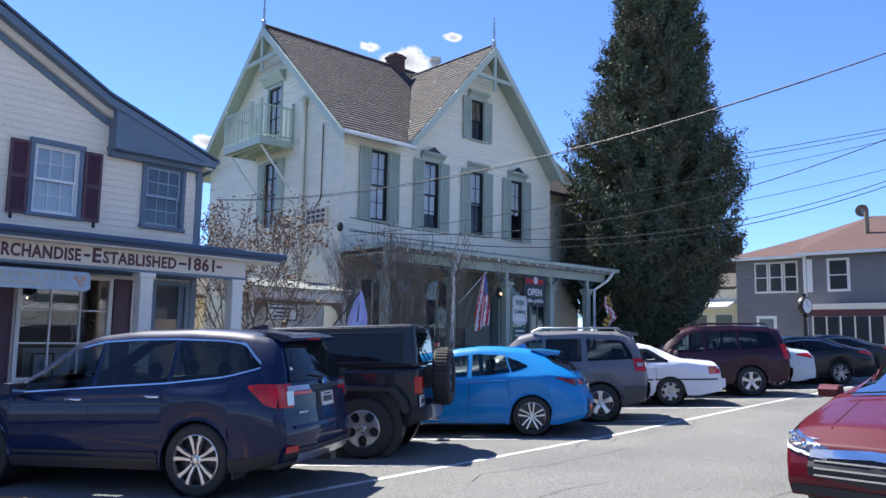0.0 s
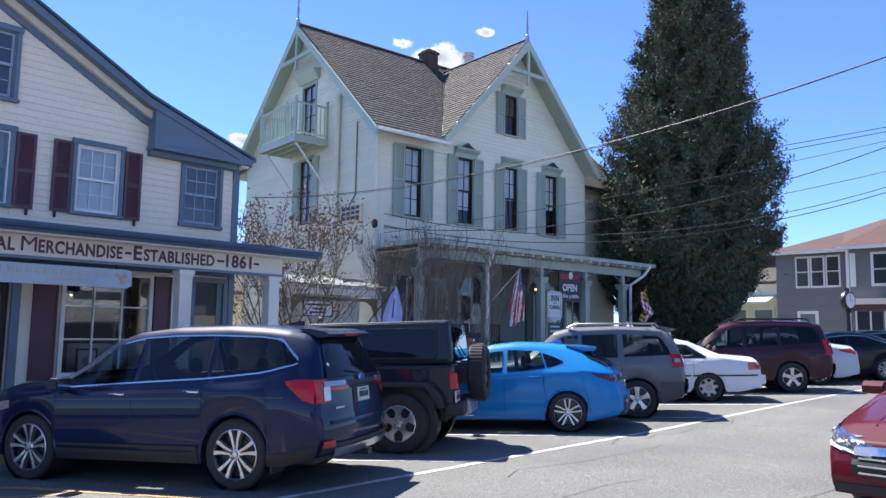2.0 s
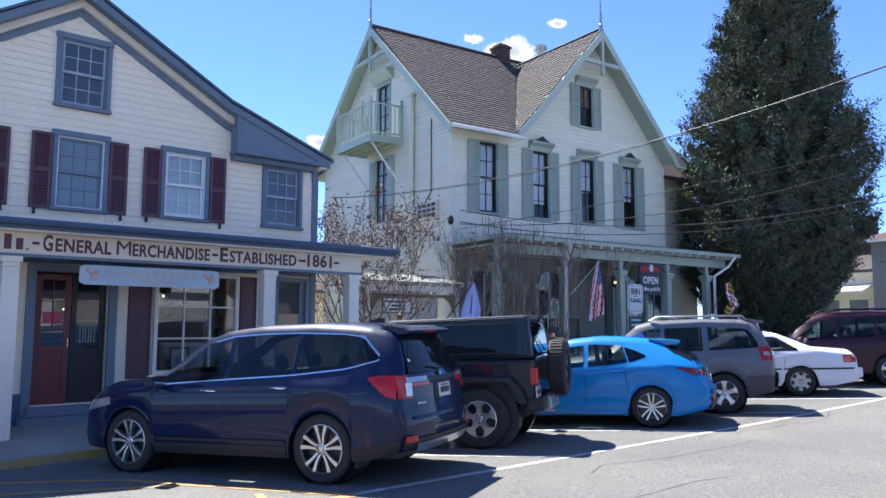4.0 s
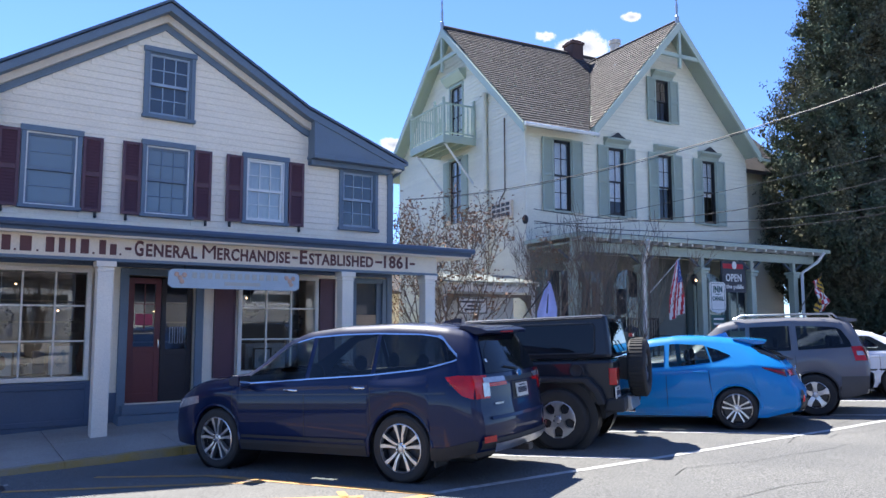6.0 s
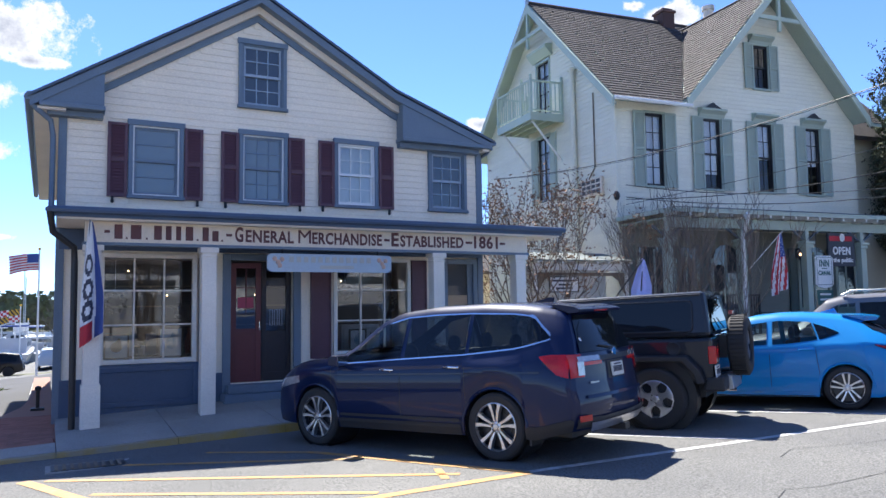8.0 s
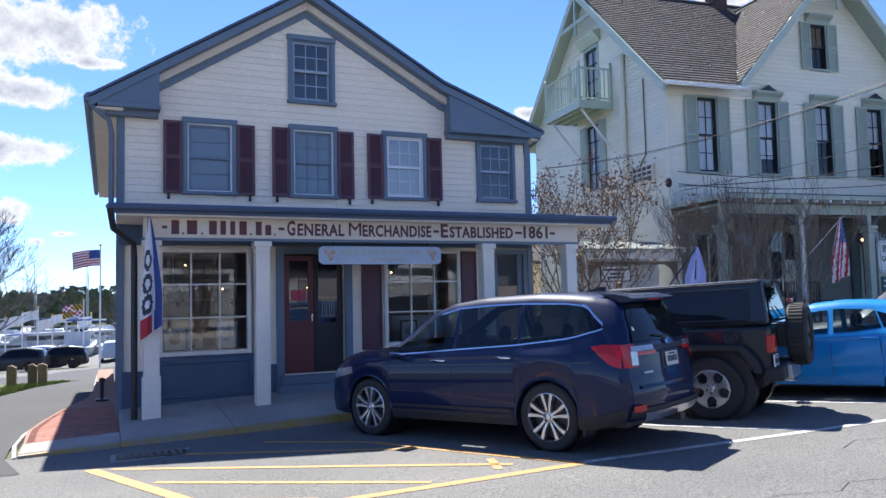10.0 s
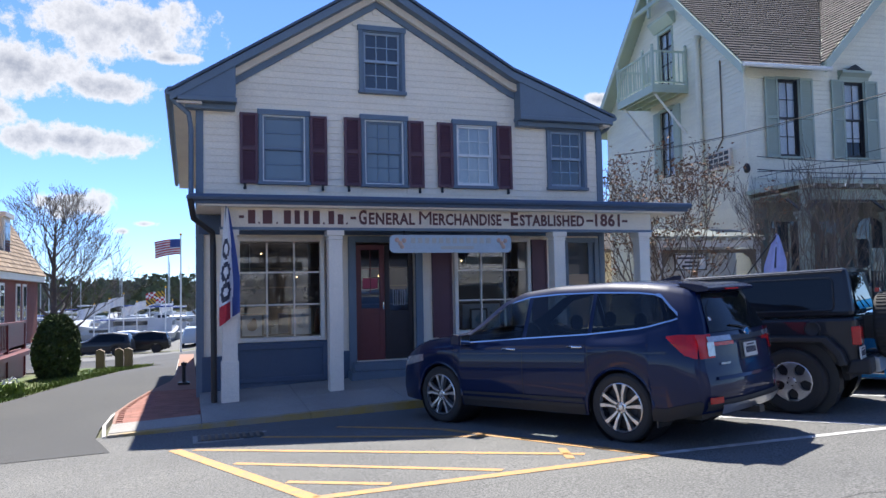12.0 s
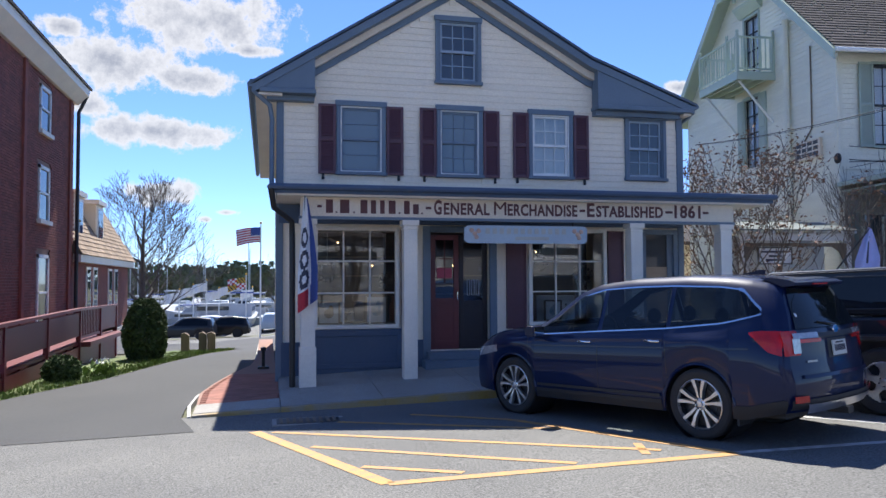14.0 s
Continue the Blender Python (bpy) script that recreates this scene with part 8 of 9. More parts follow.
for x, z, r in ((1.05, 1.9, 0.16), (2.16, 1.75, 0.12), (5.3, 2.1, 0.14), (6.2, 1.85, 0.16)):
    wr = thing("hanging_wreath", (x, YW + 0.24, z), "dried wreath hung inside the shop window", "wreath", group="window wreaths")
    rg = random.Random(int(x * 100))
    part("twigs", leaf_cloud([((r * math.cos(t) + rg.gauss(0, 0.025), rg.gauss(0, 0.02), r * math.sin(t) + rg.gauss(0, 0.025)), 1) for t in np.linspace(0, 6.28, 160)], 0.035, rg), TWIG, wr)
    part("cord", G().tube([(0, 0, r), (0, 0, 2.92 - z)], 0.004, 4), WHITE_PAINT, wr)
cb = thing("painted_chest", (5.75, YW + 0.75, 0.40), "white painted chest of drawers in the shop window", "cabinet")
part("carcass", G().box(-0.42, -0.2, 0.0, 0.42, 0.2, 1.02), WHITE_PAINT, cb, bevel=0.01)
for k in range(3):
    dr = part("drawer", G().box(-0.38, -0.225, 0.10 + 0.30 * k, 0.38, -0.20, 0.37 + 0.30 * k), WHITE_PAINT, cb, bevel=0.008)
    for q in (-0.2, 0.2):
        part("knob", G().ball((q, -0.24, 0.235 + 0.30 * k), 0.02, 8, 5), BLACK, dr)
rg = random.Random(77)
for k, z in enumerate((0.55, 1.0, 1.45, 1.9)):
    part("wall_shelf", G().box(0.5, YW + 3.9, z + 0.4, 7.9, YW + 4.19, z + 0.43), WOOD, shop)
table = thing("display_table", (3.4, YW + 1.0, 0.40), "long display table full of goods behind the shop windows", "table")
part("tabletop", G().box(-2.6, -0.3, 0.5, 3.2, 0.3, 0.54), WOOD, table)
for a in (-2.5, 0.3, 3.1):
    part("leg", G().box(a - 0.04, -0.25, 0, a + 0.04, -0.17, 0.5), WOOD, table)
rng = random.Random(11)
pal = [material("goods_%s" % n, c, 0.6) for n, c in (("cream", (0.6, 0.55, 0.45)), ("teal", (0.08, 0.22, 0.24)), ("rust", (0.35, 0.12, 0.06)), ("white", (0.7, 0.7, 0.68)), ("navy", (0.04, 0.06, 0.14)))]
for i in range(44):
    x = 0.95 + 5.5 * rng.random()
    if 2.5 < x < 4.7 or 5.25 < x < 6.25:
        continue
    ob = thing("shop_goods", (x, YW + 0.8 + 0.35 * rng.random(), 0.94), "small boxed or bottled goods on the display table", "goods", group="window goods")
    r, h = rng.uniform(0.04, 0.1), rng.uniform(0.12, 0.55)
    if i % 2:
        part("pot", G().lathe([(0, 0), (r, 0), (r * 1.15, h * 0.5), (r * 0.6, h * 0.85), (r * 0.7, h), (0, h)], (0, 0, 0), 12), rng.choice(pal), ob, smooth=50)
    else:
        part("box", G().box(-r, -r * 0.7, 0, r, r * 0.7, h), rng.choice(pal), ob, bevel=0.008)
for x, z in ((1.35, 2.52), (3.05, 2.38), (3.75, 2.05), (5.6, 2.35), (2.05, 2.05)):
    lp = thing("shop_lamp", (x, YW + 1.3, z), "small warm pendant bulb inside the shop", "lamp", group="shop lamps")
    part("bulb", G().ball((0, 0, 0), 0.016, 8, 6), WARM_LAMP, lp)
    part("flex", G().tube([(0, 0, 0.03), (0, 0, 3.0 - z)], 0.006, 4), BLACK, lp)

# ---- plants ----
def limb(g, p, d, length, r, depth, rng, ends, spread=0.6, up=0.15, shrink=0.72, seg=4, thin=0.006):
    """A bent, tapering limb that forks."""
    pts, rs = [p.copy()], [r]
    for i in range(seg):
        d = (d + Vector((rng.gauss(0, 0.10), rng.gauss(0, 0.10), rng.gauss(0, 0.06) + up * 0.12))).normalized()
        p = p + d * length / seg
        pts.append(p.copy())
        rs.append(max(thin, r * (1 - 0.35 * (i + 1) / seg)))
    g.tube(pts, rs, 6 if r > 0.05 else 4 if r > 0.015 else 3, cap=False)
    ends.append((p.copy(), depth))
    if depth <= 0:
        return
    for k in range(rng.choice((2, 2, 3))):
        nd = (d + Vector((rng.gauss(0, spread), rng.gauss(0, spread), rng.gauss(0, spread * 0.5) + up))).normalized()
        limb(g, p, nd, length * rng.uniform(0.62, 0.9) * shrink / 0.72, max(thin, rs[-1] * rng.uniform(0.55, 0.8)), depth - 1, rng, ends, spread, up, shrink, seg, thin)
    if depth > 1:
        q = pts[seg // 2]
        nd = (d + Vector((rng.gauss(0, spread * 1.4), rng.gauss(0, spread * 1.4), up))).normalized()
        limb(g, q, nd, length * 0.6, max(thin, r * 0.45), depth - 2, rng, ends, spread, up, shrink, seg, thin)


# tall cedar beside the inn
cx, cy, cz = 26.9, 13.6, 0.4
cedar = thing("cedar_tree", (cx, cy, cz), "tall dense dark-green cedar with an uneven cone shape", "tree")
part("trunk", G().tube([(0, 0, -0.2), (0.1, 0, 5), (0, 0.1, 11), (0, 0, 17.0)], [0.38, 0.30, 0.18, 0.03], 10), BARK, cedar, smooth=60)
rng = random.Random(5)


def cedar_r(z):
    return float(np.interp(z, [0.9, 1.8, 2.7, 4.4, 6.0, 7.6, 8.4, 9.3, 10.4, 12.6, 14.8, 16.6, 18.4], [1.4, 2.2, 3.0, 3.7, 3.55, 3.45, 3.3, 2.7, 2.35, 2.05, 1.65, 1.0, 0.05]))


def cedar_mid(z):
    """The crown leans a little to the south-east with height."""
    k = 0.065 * max(0, z - 3)
    return Vector((0.42 * k, -0.85 * k, 0))


pts, sprays = [], G()
for i in range(720):
    z = 1.0 + 16.8 * (1 - (1 - (i + 0.5) / 720) ** 0.66)
    t = i * 2.39996 + rng.gauss(0, 0.25)
    r = cedar_r(z) * (0.93 + 0.09 * math.sin(3 * t + z * 0.8) + rng.gauss(0, 0.045))
    out = Vector((math.cos(t), math.sin(t), 0))
    mid = cedar_mid(z)
    tip = mid + out * r * 0.94 + Vector((0, 0, z + rng.uniform(0.25, 0.75)))
    base = mid + out * 0.15 * r + Vector((0, 0, z - 0.30 * r))
    knee = base.lerp(tip, 0.6) - Vector((0, 0, 0.12 * r))
    sprays.tube([base, knee, tip], [0.045, 0.026, 0.004], 4, cap=False)
    across = out.cross(Vector((0, 0, 1)))
    for k in range(17):
        f = 0.30 + 0.70 * rng.random() ** 0.7
        root = base.lerp(knee, f / 0.6) if f < 0.6 else knee.lerp(tip, (f - 0.6) / 0.4)
        side = rng.gauss(0, 0.55)
        way = (out * rng.uniform(0.25, 0.9) + across * side + Vector((0, 0, rng.uniform(0.25, 1.0)))).normalized()
        reach = rng.uniform(0.35, 0.85) * (0.50 + 0.13 * r)
        for q in range(26):
            u = rng.random()
            p = root + way * reach * u + Vector((rng.gauss(0, 0.085), rng.gauss(0, 0.085), rng.gauss(0, 0.09))) * (1.3 - 0.7 * u)
            pts.append((p, 1.25 - 0.5 * u))
part("limb_mass", sprays, BARK, cedar)
part("crown", leaf_cloud(pts, 0.058, rng, 1.2), CEDAR, cedar)
inner = []
for i in range(7000):
    z = 1.2 + 15.6 * (1 - rng.random() ** 0.62)
    t, r = rng.uniform(0, 2 * math.pi), cedar_r(z) * 0.70 * math.sqrt(rng.random())
    inner.append((cedar_mid(z) + Vector((r * math.cos(t), r * math.sin(t), z)), 1))
part("inner_foliage", leaf_cloud(inner, 0.19, rng, 0.9), CEDAR, cedar)

# bare crape myrtle with dry leaf tips between the two houses
rng = random.Random(21)
cm = thing("crape_myrtle", (10.3, 14.75, 0.2), "multi-stemmed crape myrtle with dry brown leaf clusters", "tree")
ends = []
for k in range(9):
    t = 2 * math.pi * k / 9
    g = G()
    limb(g, Vector((0.12 * math.cos(t), 0.12 * math.sin(t), -0.1)), Vector((0.42 * math.cos(t), 0.42 * math.sin(t), 1)).normalized(), 1.6, 0.042, 4, rng, ends, 0.5, 0.30, 0.66, 4, 0.006)
    part("stem", g, TWIG, cm)
pts = []
for p, d in ends:
    if d <= 1 and rng.random() < 0.8:
        for k in range(9):
            pts.append((p + Vector((rng.gauss(0, 0.09), rng.gauss(0, 0.09), rng.gauss(0, 0.10))), 1))
part("dry_leaves", leaf_cloud(pts, 0.042, rng), DRY_LEAF, cm)
sh = thing("bare_shrub", (12.9, 13.5, 0.25), "large leafless twiggy shrub before the inn", "shrub")
ends = []
for k in range(15):
    t = 2 * math.pi * k / 15 + rng.random()
    g = G()
    limb(g, Vector((0.25 * math.cos(t), 0.25 * math.sin(t), -0.1)), Vector((0.36 * math.cos(t), 0.36 * math.sin(t), 1)).normalized(), 1.35, 0.026, 4, rng, ends, 0.36, 0.35, 0.70, 4, 0.004)
    part("stem", g, TWIG, sh)
sh = thing("bare_shrub", (14.6, 13.2, 0.3), "large leafless twiggy shrub by the inn porch", "shrub")
ends = []
for k in range(12):
    t = 2 * math.pi * k / 12 + rng.random()
    g = G()
    limb(g, Vector((0.25 * math.cos(t), 0.25 * math.sin(t), -0.1)), Vector((0.30 * math.cos(t), 0.30 * math.sin(t), 1)).normalized(), 1.25, 0.024, 4, rng, ends, 0.36, 0.35, 0.70, 4, 0.004)
    part("stem", g, TWIG, sh)


def bare_tree(at, h, seed, label, depth=6, r=0.22, wide=0.46, thin=0.008):
    rg = random.Random(seed)
    t = thing("bare_tree", at, label, "tree", group="bare trees")
    ends = []
    for k in range(3):
        g = G()
        limb(g, Vector((0.1 * k - 0.1, 0.05 * k, -0.2)), Vector((0.22 * (k - 1), rg.gauss(0, 0.1), 1)).normalized(), h * 0.235, r, depth, rg, ends, wide, 0.24, 0.74, 4, thin)
        part("limb", g, BARK, t)
    return t


ft = thing("bare_tree", (-6.75, 44.5, ground_z(-6.75, 44.5)), "leafless fan-shaped tree behind the hedge", "tree", group="bare trees")
rg = random.Random(21)
part("trunk", G().tube([(0, 0, -0.2), (0.05, 0, 2.0), (0.0, 0.05, 4.5), (0.1, 0, 7.6)], [0.24, 0.19, 0.12, 0.03], 8), BARK, ft, smooth=60)
for k in range(22):
    z, t = 1.1 + 5.6 * (k / 21) ** 0.9, 2.39996 * k
    flare = 1.40 - 0.75 * k / 21
    way = Vector((flare * math.cos(t), flare * math.sin(t), 0.95)).normalized()
    g = G()
    limb(g, Vector((0, 0, z)), way, 1.75 - 0.85 * k / 21, 0.085 - 0.045 * k / 21, 5, rg, [], 0.36, 0.16, 0.72, 4, 0.008)
    part("limb", g, BARK, ft)


def hedge(at, rx, ry, h, n, seed, label):
    rg = random.Random(seed)
    ob = thing("evergreen_bush", at, label, "bush", group="bushes")
    pts = []
    for i in range(n):
        t, u = rg.uniform(0, 2 * math.pi), rg.random()
        s = (1 - 0.35 * rg.random() ** 2) * (1 + 0.06 * math.sin(5 * t + 9 * u))
        zz_ = u * h
        w = math.sin(math.acos(clamp(2 * (u * 0.86 + 0.12) - 1, -1, 1))) * s
        pts.append(((rx * w * math.cos(t), ry * w * math.sin(t), zz_), 1))
    part("stem", G().tube([(0, 0, -0.1), (0, 0, h * 0.6)], 0.05, 6), BARK, ob)
    part("foliage", leaf_cloud(pts, 0.05 + 0.02 * rx, rg, 1.0), HEDGE, ob)


hedge((-3.50, 23.6, ground_z(-3.5, 23.6) - 0.05), 0.60, 0.66, 1.82, 9000, 8, "rounded dense evergreen bush beside the lane")
hedge((-4.4, 18.1, -0.42), 0.38, 0.38, 0.55, 2500, 9, "small clipped round evergreen bush")
lily = thing("flowering_plant", (-3.75, 18.9, -0.42), "white flowers with broad green leaves at the verge", "plant")
rng = random.Random(2)
part("leaves", leaf_cloud([((rng.gauss(0, 0.16), rng.gauss(0, 0.16), 0.08 + 0.18 * rng.random()), 1) for i in range(140)], 0.09, rng, 1.4), SPRING, lily)
part("flowers", leaf_cloud([((rng.gauss(0, 0.10), rng.gauss(0, 0.10), 0.30 + 0.10 * rng.random()), 1) for i in range(40)], 0.045, rng, 1.0), FLAG_WHITE, lily)
# verge of grass along the lane
vg = G()
rng = random.Random(6)
edge_l = [(15.0, -4.75), (16.2, -4.35), (18.0, -3.62), (20, -3.2), (22, -2.8), (25, -2.0), (28.5, -1.1)]
for i in range(9000):
    k = rng.random()
    y = 15.0 + 13.3 * k
    x1 = float(np.interp(y, [e[0] for e in edge_l], [e[1] for e in edge_l]))
    x = x1 - 0.02 - rng.random() ** 1.6 * 1.5
    zz_ = ground_z(x, y) - 0.03
    h, a = rng.uniform(0.04, 0.12), rng.uniform(0, 6.28)
    vg.add([(x - 0.02 * math.cos(a), y - 0.02 * math.sin(a), zz_), (x + 0.02 * math.cos(a), y + 0.02 * math.sin(a), zz_), (x + rng.gauss(0, 0.03), y + rng.gauss(0, 0.03), zz_ + h + 0.03)], [(0, 1, 2)])
tagged(part("grass_verge", vg, material("verge_grass", (0.13, 0.20, 0.035), 0.8, second=(0.2, 0.2, 0.07), scale=1.0, spread=0.3, bump=0)), "bright spring grass along the lane", "grass", kind="stuff")
vs = G()
for (ya, xa), (yb, xb) in zip(edge_l, edge_l[1:]):
    vs.quad((xa - 2.2, ya, ground_z(xa, ya) + 0.012), (xa, ya, ground_z(xa, ya) + 0.012), (xb, yb, ground_z(xb, yb) + 0.012), (xb - 2.2, yb, ground_z(xb, yb) + 0.012))
structure("verge", vs, GRASS, "strip of rough spring grass by the lane", "verge")

# ---- brick house across the lane ----
BX = -6.2
bh = thing("brick_house", (-9.5, 22, -0.5), "tall red-brick house with white eaves and a lower mansard wing", "house", world_space=True)
bholes = [(22.8, 3.50, 23.85, 5.02), (22.8, 6.0, 23.85, 7.27), (22.8, 0.40, 23.9, 2.53), (17.5, 3.50, 18.55, 5.02), (17.5, 6.0, 18.55, 7.27)]
core = G().box(BX - 6, 15.6, -0.7, BX - 0.03, 26.6, 8.0)
part("wall", core, MORTAR, bh)
bricks = G()
first = []
row = 0
z = -0.6
while z < 7.75:
    y = 15.6 + (0.11 if row % 2 else 0)
    while y < 26.6:
        y1 = min(y + 0.21, 26.6)
        if not any(h[0] - 0.02 < y1 and h[2] + 0.02 > y and h[1] - 0.02 < z + 0.065 and h[3] + 0.1 > z for h in bholes):
            if z > 3.0 and len(first) < 300 and y > 23.9:
                first.append((y, z))
            else:
                bricks.add([(BX, y, z), (BX, y1, z), (BX, y1, z + 0.065), (BX, y, z + 0.065), (BX - 0.03, y, z), (BX - 0.03, y1, z), (BX - 0.03, y1, z + 0.065), (BX - 0.03, y, z + 0.065)],
                           [(0, 1, 2, 3), (3, 2, 6, 7), (0, 4, 5, 1), (0, 3, 7, 4), (1, 5, 6, 2)])
        y += 0.22
    z += 0.075
    row += 1
tagged(part("bricks", bricks, BRICK, bh), kind="stuff")
for y in (16.8, 21.4, 26.1):
    part("pilaster", G().box(BX, y - 0.12, -0.6, BX + 0.06, y + 0.12, 7.6), BRICK, bh)
part("cornice", G().prism([(BX - 0.3, 7.55), (BX + 0.10, 7.55), (BX + 0.42, 7.85), (BX + 0.45, 8.05), (BX - 0.3, 8.05)], "y", 15.2, 26.7), CREAM_TRIM, bh)
part("roof", G().prism([(BX + 0.5, 8.05), (BX - 3.2, 8.9), (BX - 6.5, 8.05), (BX - 6.5, 8.1), (BX - 3.2, 9.0), (BX + 0.5, 8.13)], "y", 15.1, 26.8), SHINGLE, bh)
part("downspout", G().tube([(BX + 0.35, 26.72, 7.85), (BX + 0.12, 26.68, 7.3), (BX + 0.12, 26.68, -0.5)], 0.06, 8), BLACK, bh)
for k, (y0, z0, y1, z1) in enumerate(bholes):
    w = new("window" if k != 2 else "door")
    w.parent = bh
    part("frame", G().box(BX - 0.02, y0, z0, BX + 0.03, y0 + 0.09, z1).box(BX - 0.02, y1 - 0.09, z0, BX + 0.03, y1, z1).box(BX - 0.02, y0, z1 - 0.1, BX + 0.03, y1, z1).box(BX - 0.02, y0, (z0 + z1) / 2 - 0.03, BX + 0.03, y1, (z0 + z1) / 2 + 0.03), WHITE_PAINT, w)
    part("pane", G().quad((BX - 0.01, y0, z0), (BX - 0.01, y1, z0), (BX - 0.01, y1, z1), (BX - 0.01, y0, z1)), GLASS if k != 2 else SHADE_GLASS, w)
    part("sill", G().box(BX - 0.02, y0 - 0.08, z0 - 0.12, BX + 0.10, y1 + 0.08, z0), CREAM_TRIM, w)
# the lower wing with a mansard of shingles and two dormers
part("wing_wall", G().box(BX - 5, 26.61, -1.8, BX, 36.8, 2.75), BRICK, bh)
part("wing_cornice", G().box(BX - 0.2, 26.75, 2.42, BX + 0.25, 37.0, 2.68), CREAM_TRIM, bh)
tagged(part("wing_roof", roof_plane((BX + 0.28, 26.75, 2.68), (0, 1, 0), (-1.6, 0, 2.6), 10.3, 3.05, None, None, 0.2, 0.4), material("tan_shingle", (0.30, 0.22, 0.15), 0.9, second=(0.22, 0.16, 0.11), scale=2, spread=0.25), bh), kind="stuff")
part("wing_deck", G().prism([(BX + 0.28, 2.66), (BX - 1.32, 5.26), (BX - 4.5, 5.26), (BX - 4.5, 2.66)], "y", 26.75, 37.0), WOOD, bh)
for y in (28.5, 31.9):
    d = part("dormer", G().box(BX - 1.6, y - 0.65, 3.1, BX - 0.25, y + 0.65, 4.75), SIGN_CREAM, bh)
    part("dormer_roof", G().box(BX - 1.7, y - 0.75, 4.75, BX - 0.12, y + 0.75, 4.92), CREAM_TRIM, d)
    part("dormer_window", G().frame_xz(0, 0, 0.01, 0.01, 0.001, 0, 0.01).box(BX - 0.25, y - 0.5, 3.2, BX - 0.20, y + 0.5, 4.65), WHITE_PAINT, d)
    part("dormer_pane", G().box(BX - 0.2, y - 0.4, 3.3, BX - 0.19, y + 0.4, 4.55), GLASS, d)
for y in (28.9, 30.0, 32.7, 33.9):
    part("tall_window", G().box(BX, y - 0.35, 0.1, BX + 0.04, y + 0.35, 2.3), WHITE_PAINT, bh)
    part("tall_pane", G().box(BX + 0.04, y - 0.25, 0.2, BX + 0.05, y + 0.25, 2.2), GLASS, bh)
part("wing_plinth", G().box(BX, 26.8, -1.8, BX + 0.15, 36.8, -0.1), SIGN_CREAM, bh)
bm_data = bpy.data.meshes.new("brick")
bm_data.from_pydata([(0, 0, 0), (0, 0.21, 0), (0, 0.21, 0.065), (0, 0, 0.065), (-0.03, 0, 0), (-0.03, 0.21, 0), (-0.03, 0.21, 0.065), (-0.03, 0, 0.065)], [], [(0, 1, 2, 3), (3, 2, 6, 7), (0, 4, 5, 1), (0, 3, 7, 4), (1, 5, 6, 2)])
bm_data.materials.append(BRICK)
inv = IN_WORLD[bh.name]
for y, z in first:
    piece("brick", bm_data, bh, inv @ Matrix.Translation((BX, y, z)))
# ramp with oxblood rails
rp = thing("access_ramp", (-5.3, 20, -0.5), "oxblood-red timber ramp and landing with railings", "ramp", world_space=True)


def ramp_z(y):
    return float(np.interp(y, [13, 22.3, 27.5], [-0.05, 0.12, 0.12]))


part("ramp_deck", G().prism([(13, -0.12), (22.3, 0.05), (22.3, 0.13), (13, -0.04)], "x", -6.1, -5.0), RAIL_RED, rp)
part("landing", G().box(-6.1, 22.3, 0.0, -4.7, 27.4, 0.13), RAIL_RED, rp)
part("skirt", G().prism([(13, -0.6), (27.4, -0.75), (27.4, 0.0), (22.3, 0.0), (13, -0.15)], "x", -5.02, -4.98), RAIL_RED, rp)
part("solid_rail", G().prism([(13, 0.14), (22.3, 0.30), (22.3, 0.92), (13, 0.80)], "x", -5.02, -4.97), RAIL_RED, rp)
part("rail_cap", G().prism([(13, 0.84), (22.3, 0.98), (27.4, 0.95), (27.4, 1.02), (22.3, 1.05), (13, 0.91)], "x", -5.07, -4.92), RAIL_RED, rp)
part("landing_rail", G().box(-5.02, 22.3, 0.2, -4.97, 27.4, 0.28).box(-5.02, 24.9, 0.2, -4.97, 27.4, 0.95), RAIL_RED, rp)
for i in range(12):
    part("baluster", G().box(-5.02, 22.45 + 0.2 * i, 0.24, -4.98, 22.55 + 0.2 * i, 0.97), RAIL_RED, rp)
for y in (13.5, 16.2, 19.2, 22.3, 24.9, 27.35):
    part("newel", G().box(-5.06, y - 0.06, -0.7, -4.94, y + 0.06, ramp_z(y) + 0.92), RAIL_RED, rp)

# ---- marina ----
structure("water", G().box(-120, 78, -3.05, 16, 260, -2.55), WATER, "grey-blue marina water beyond the lane", "water")


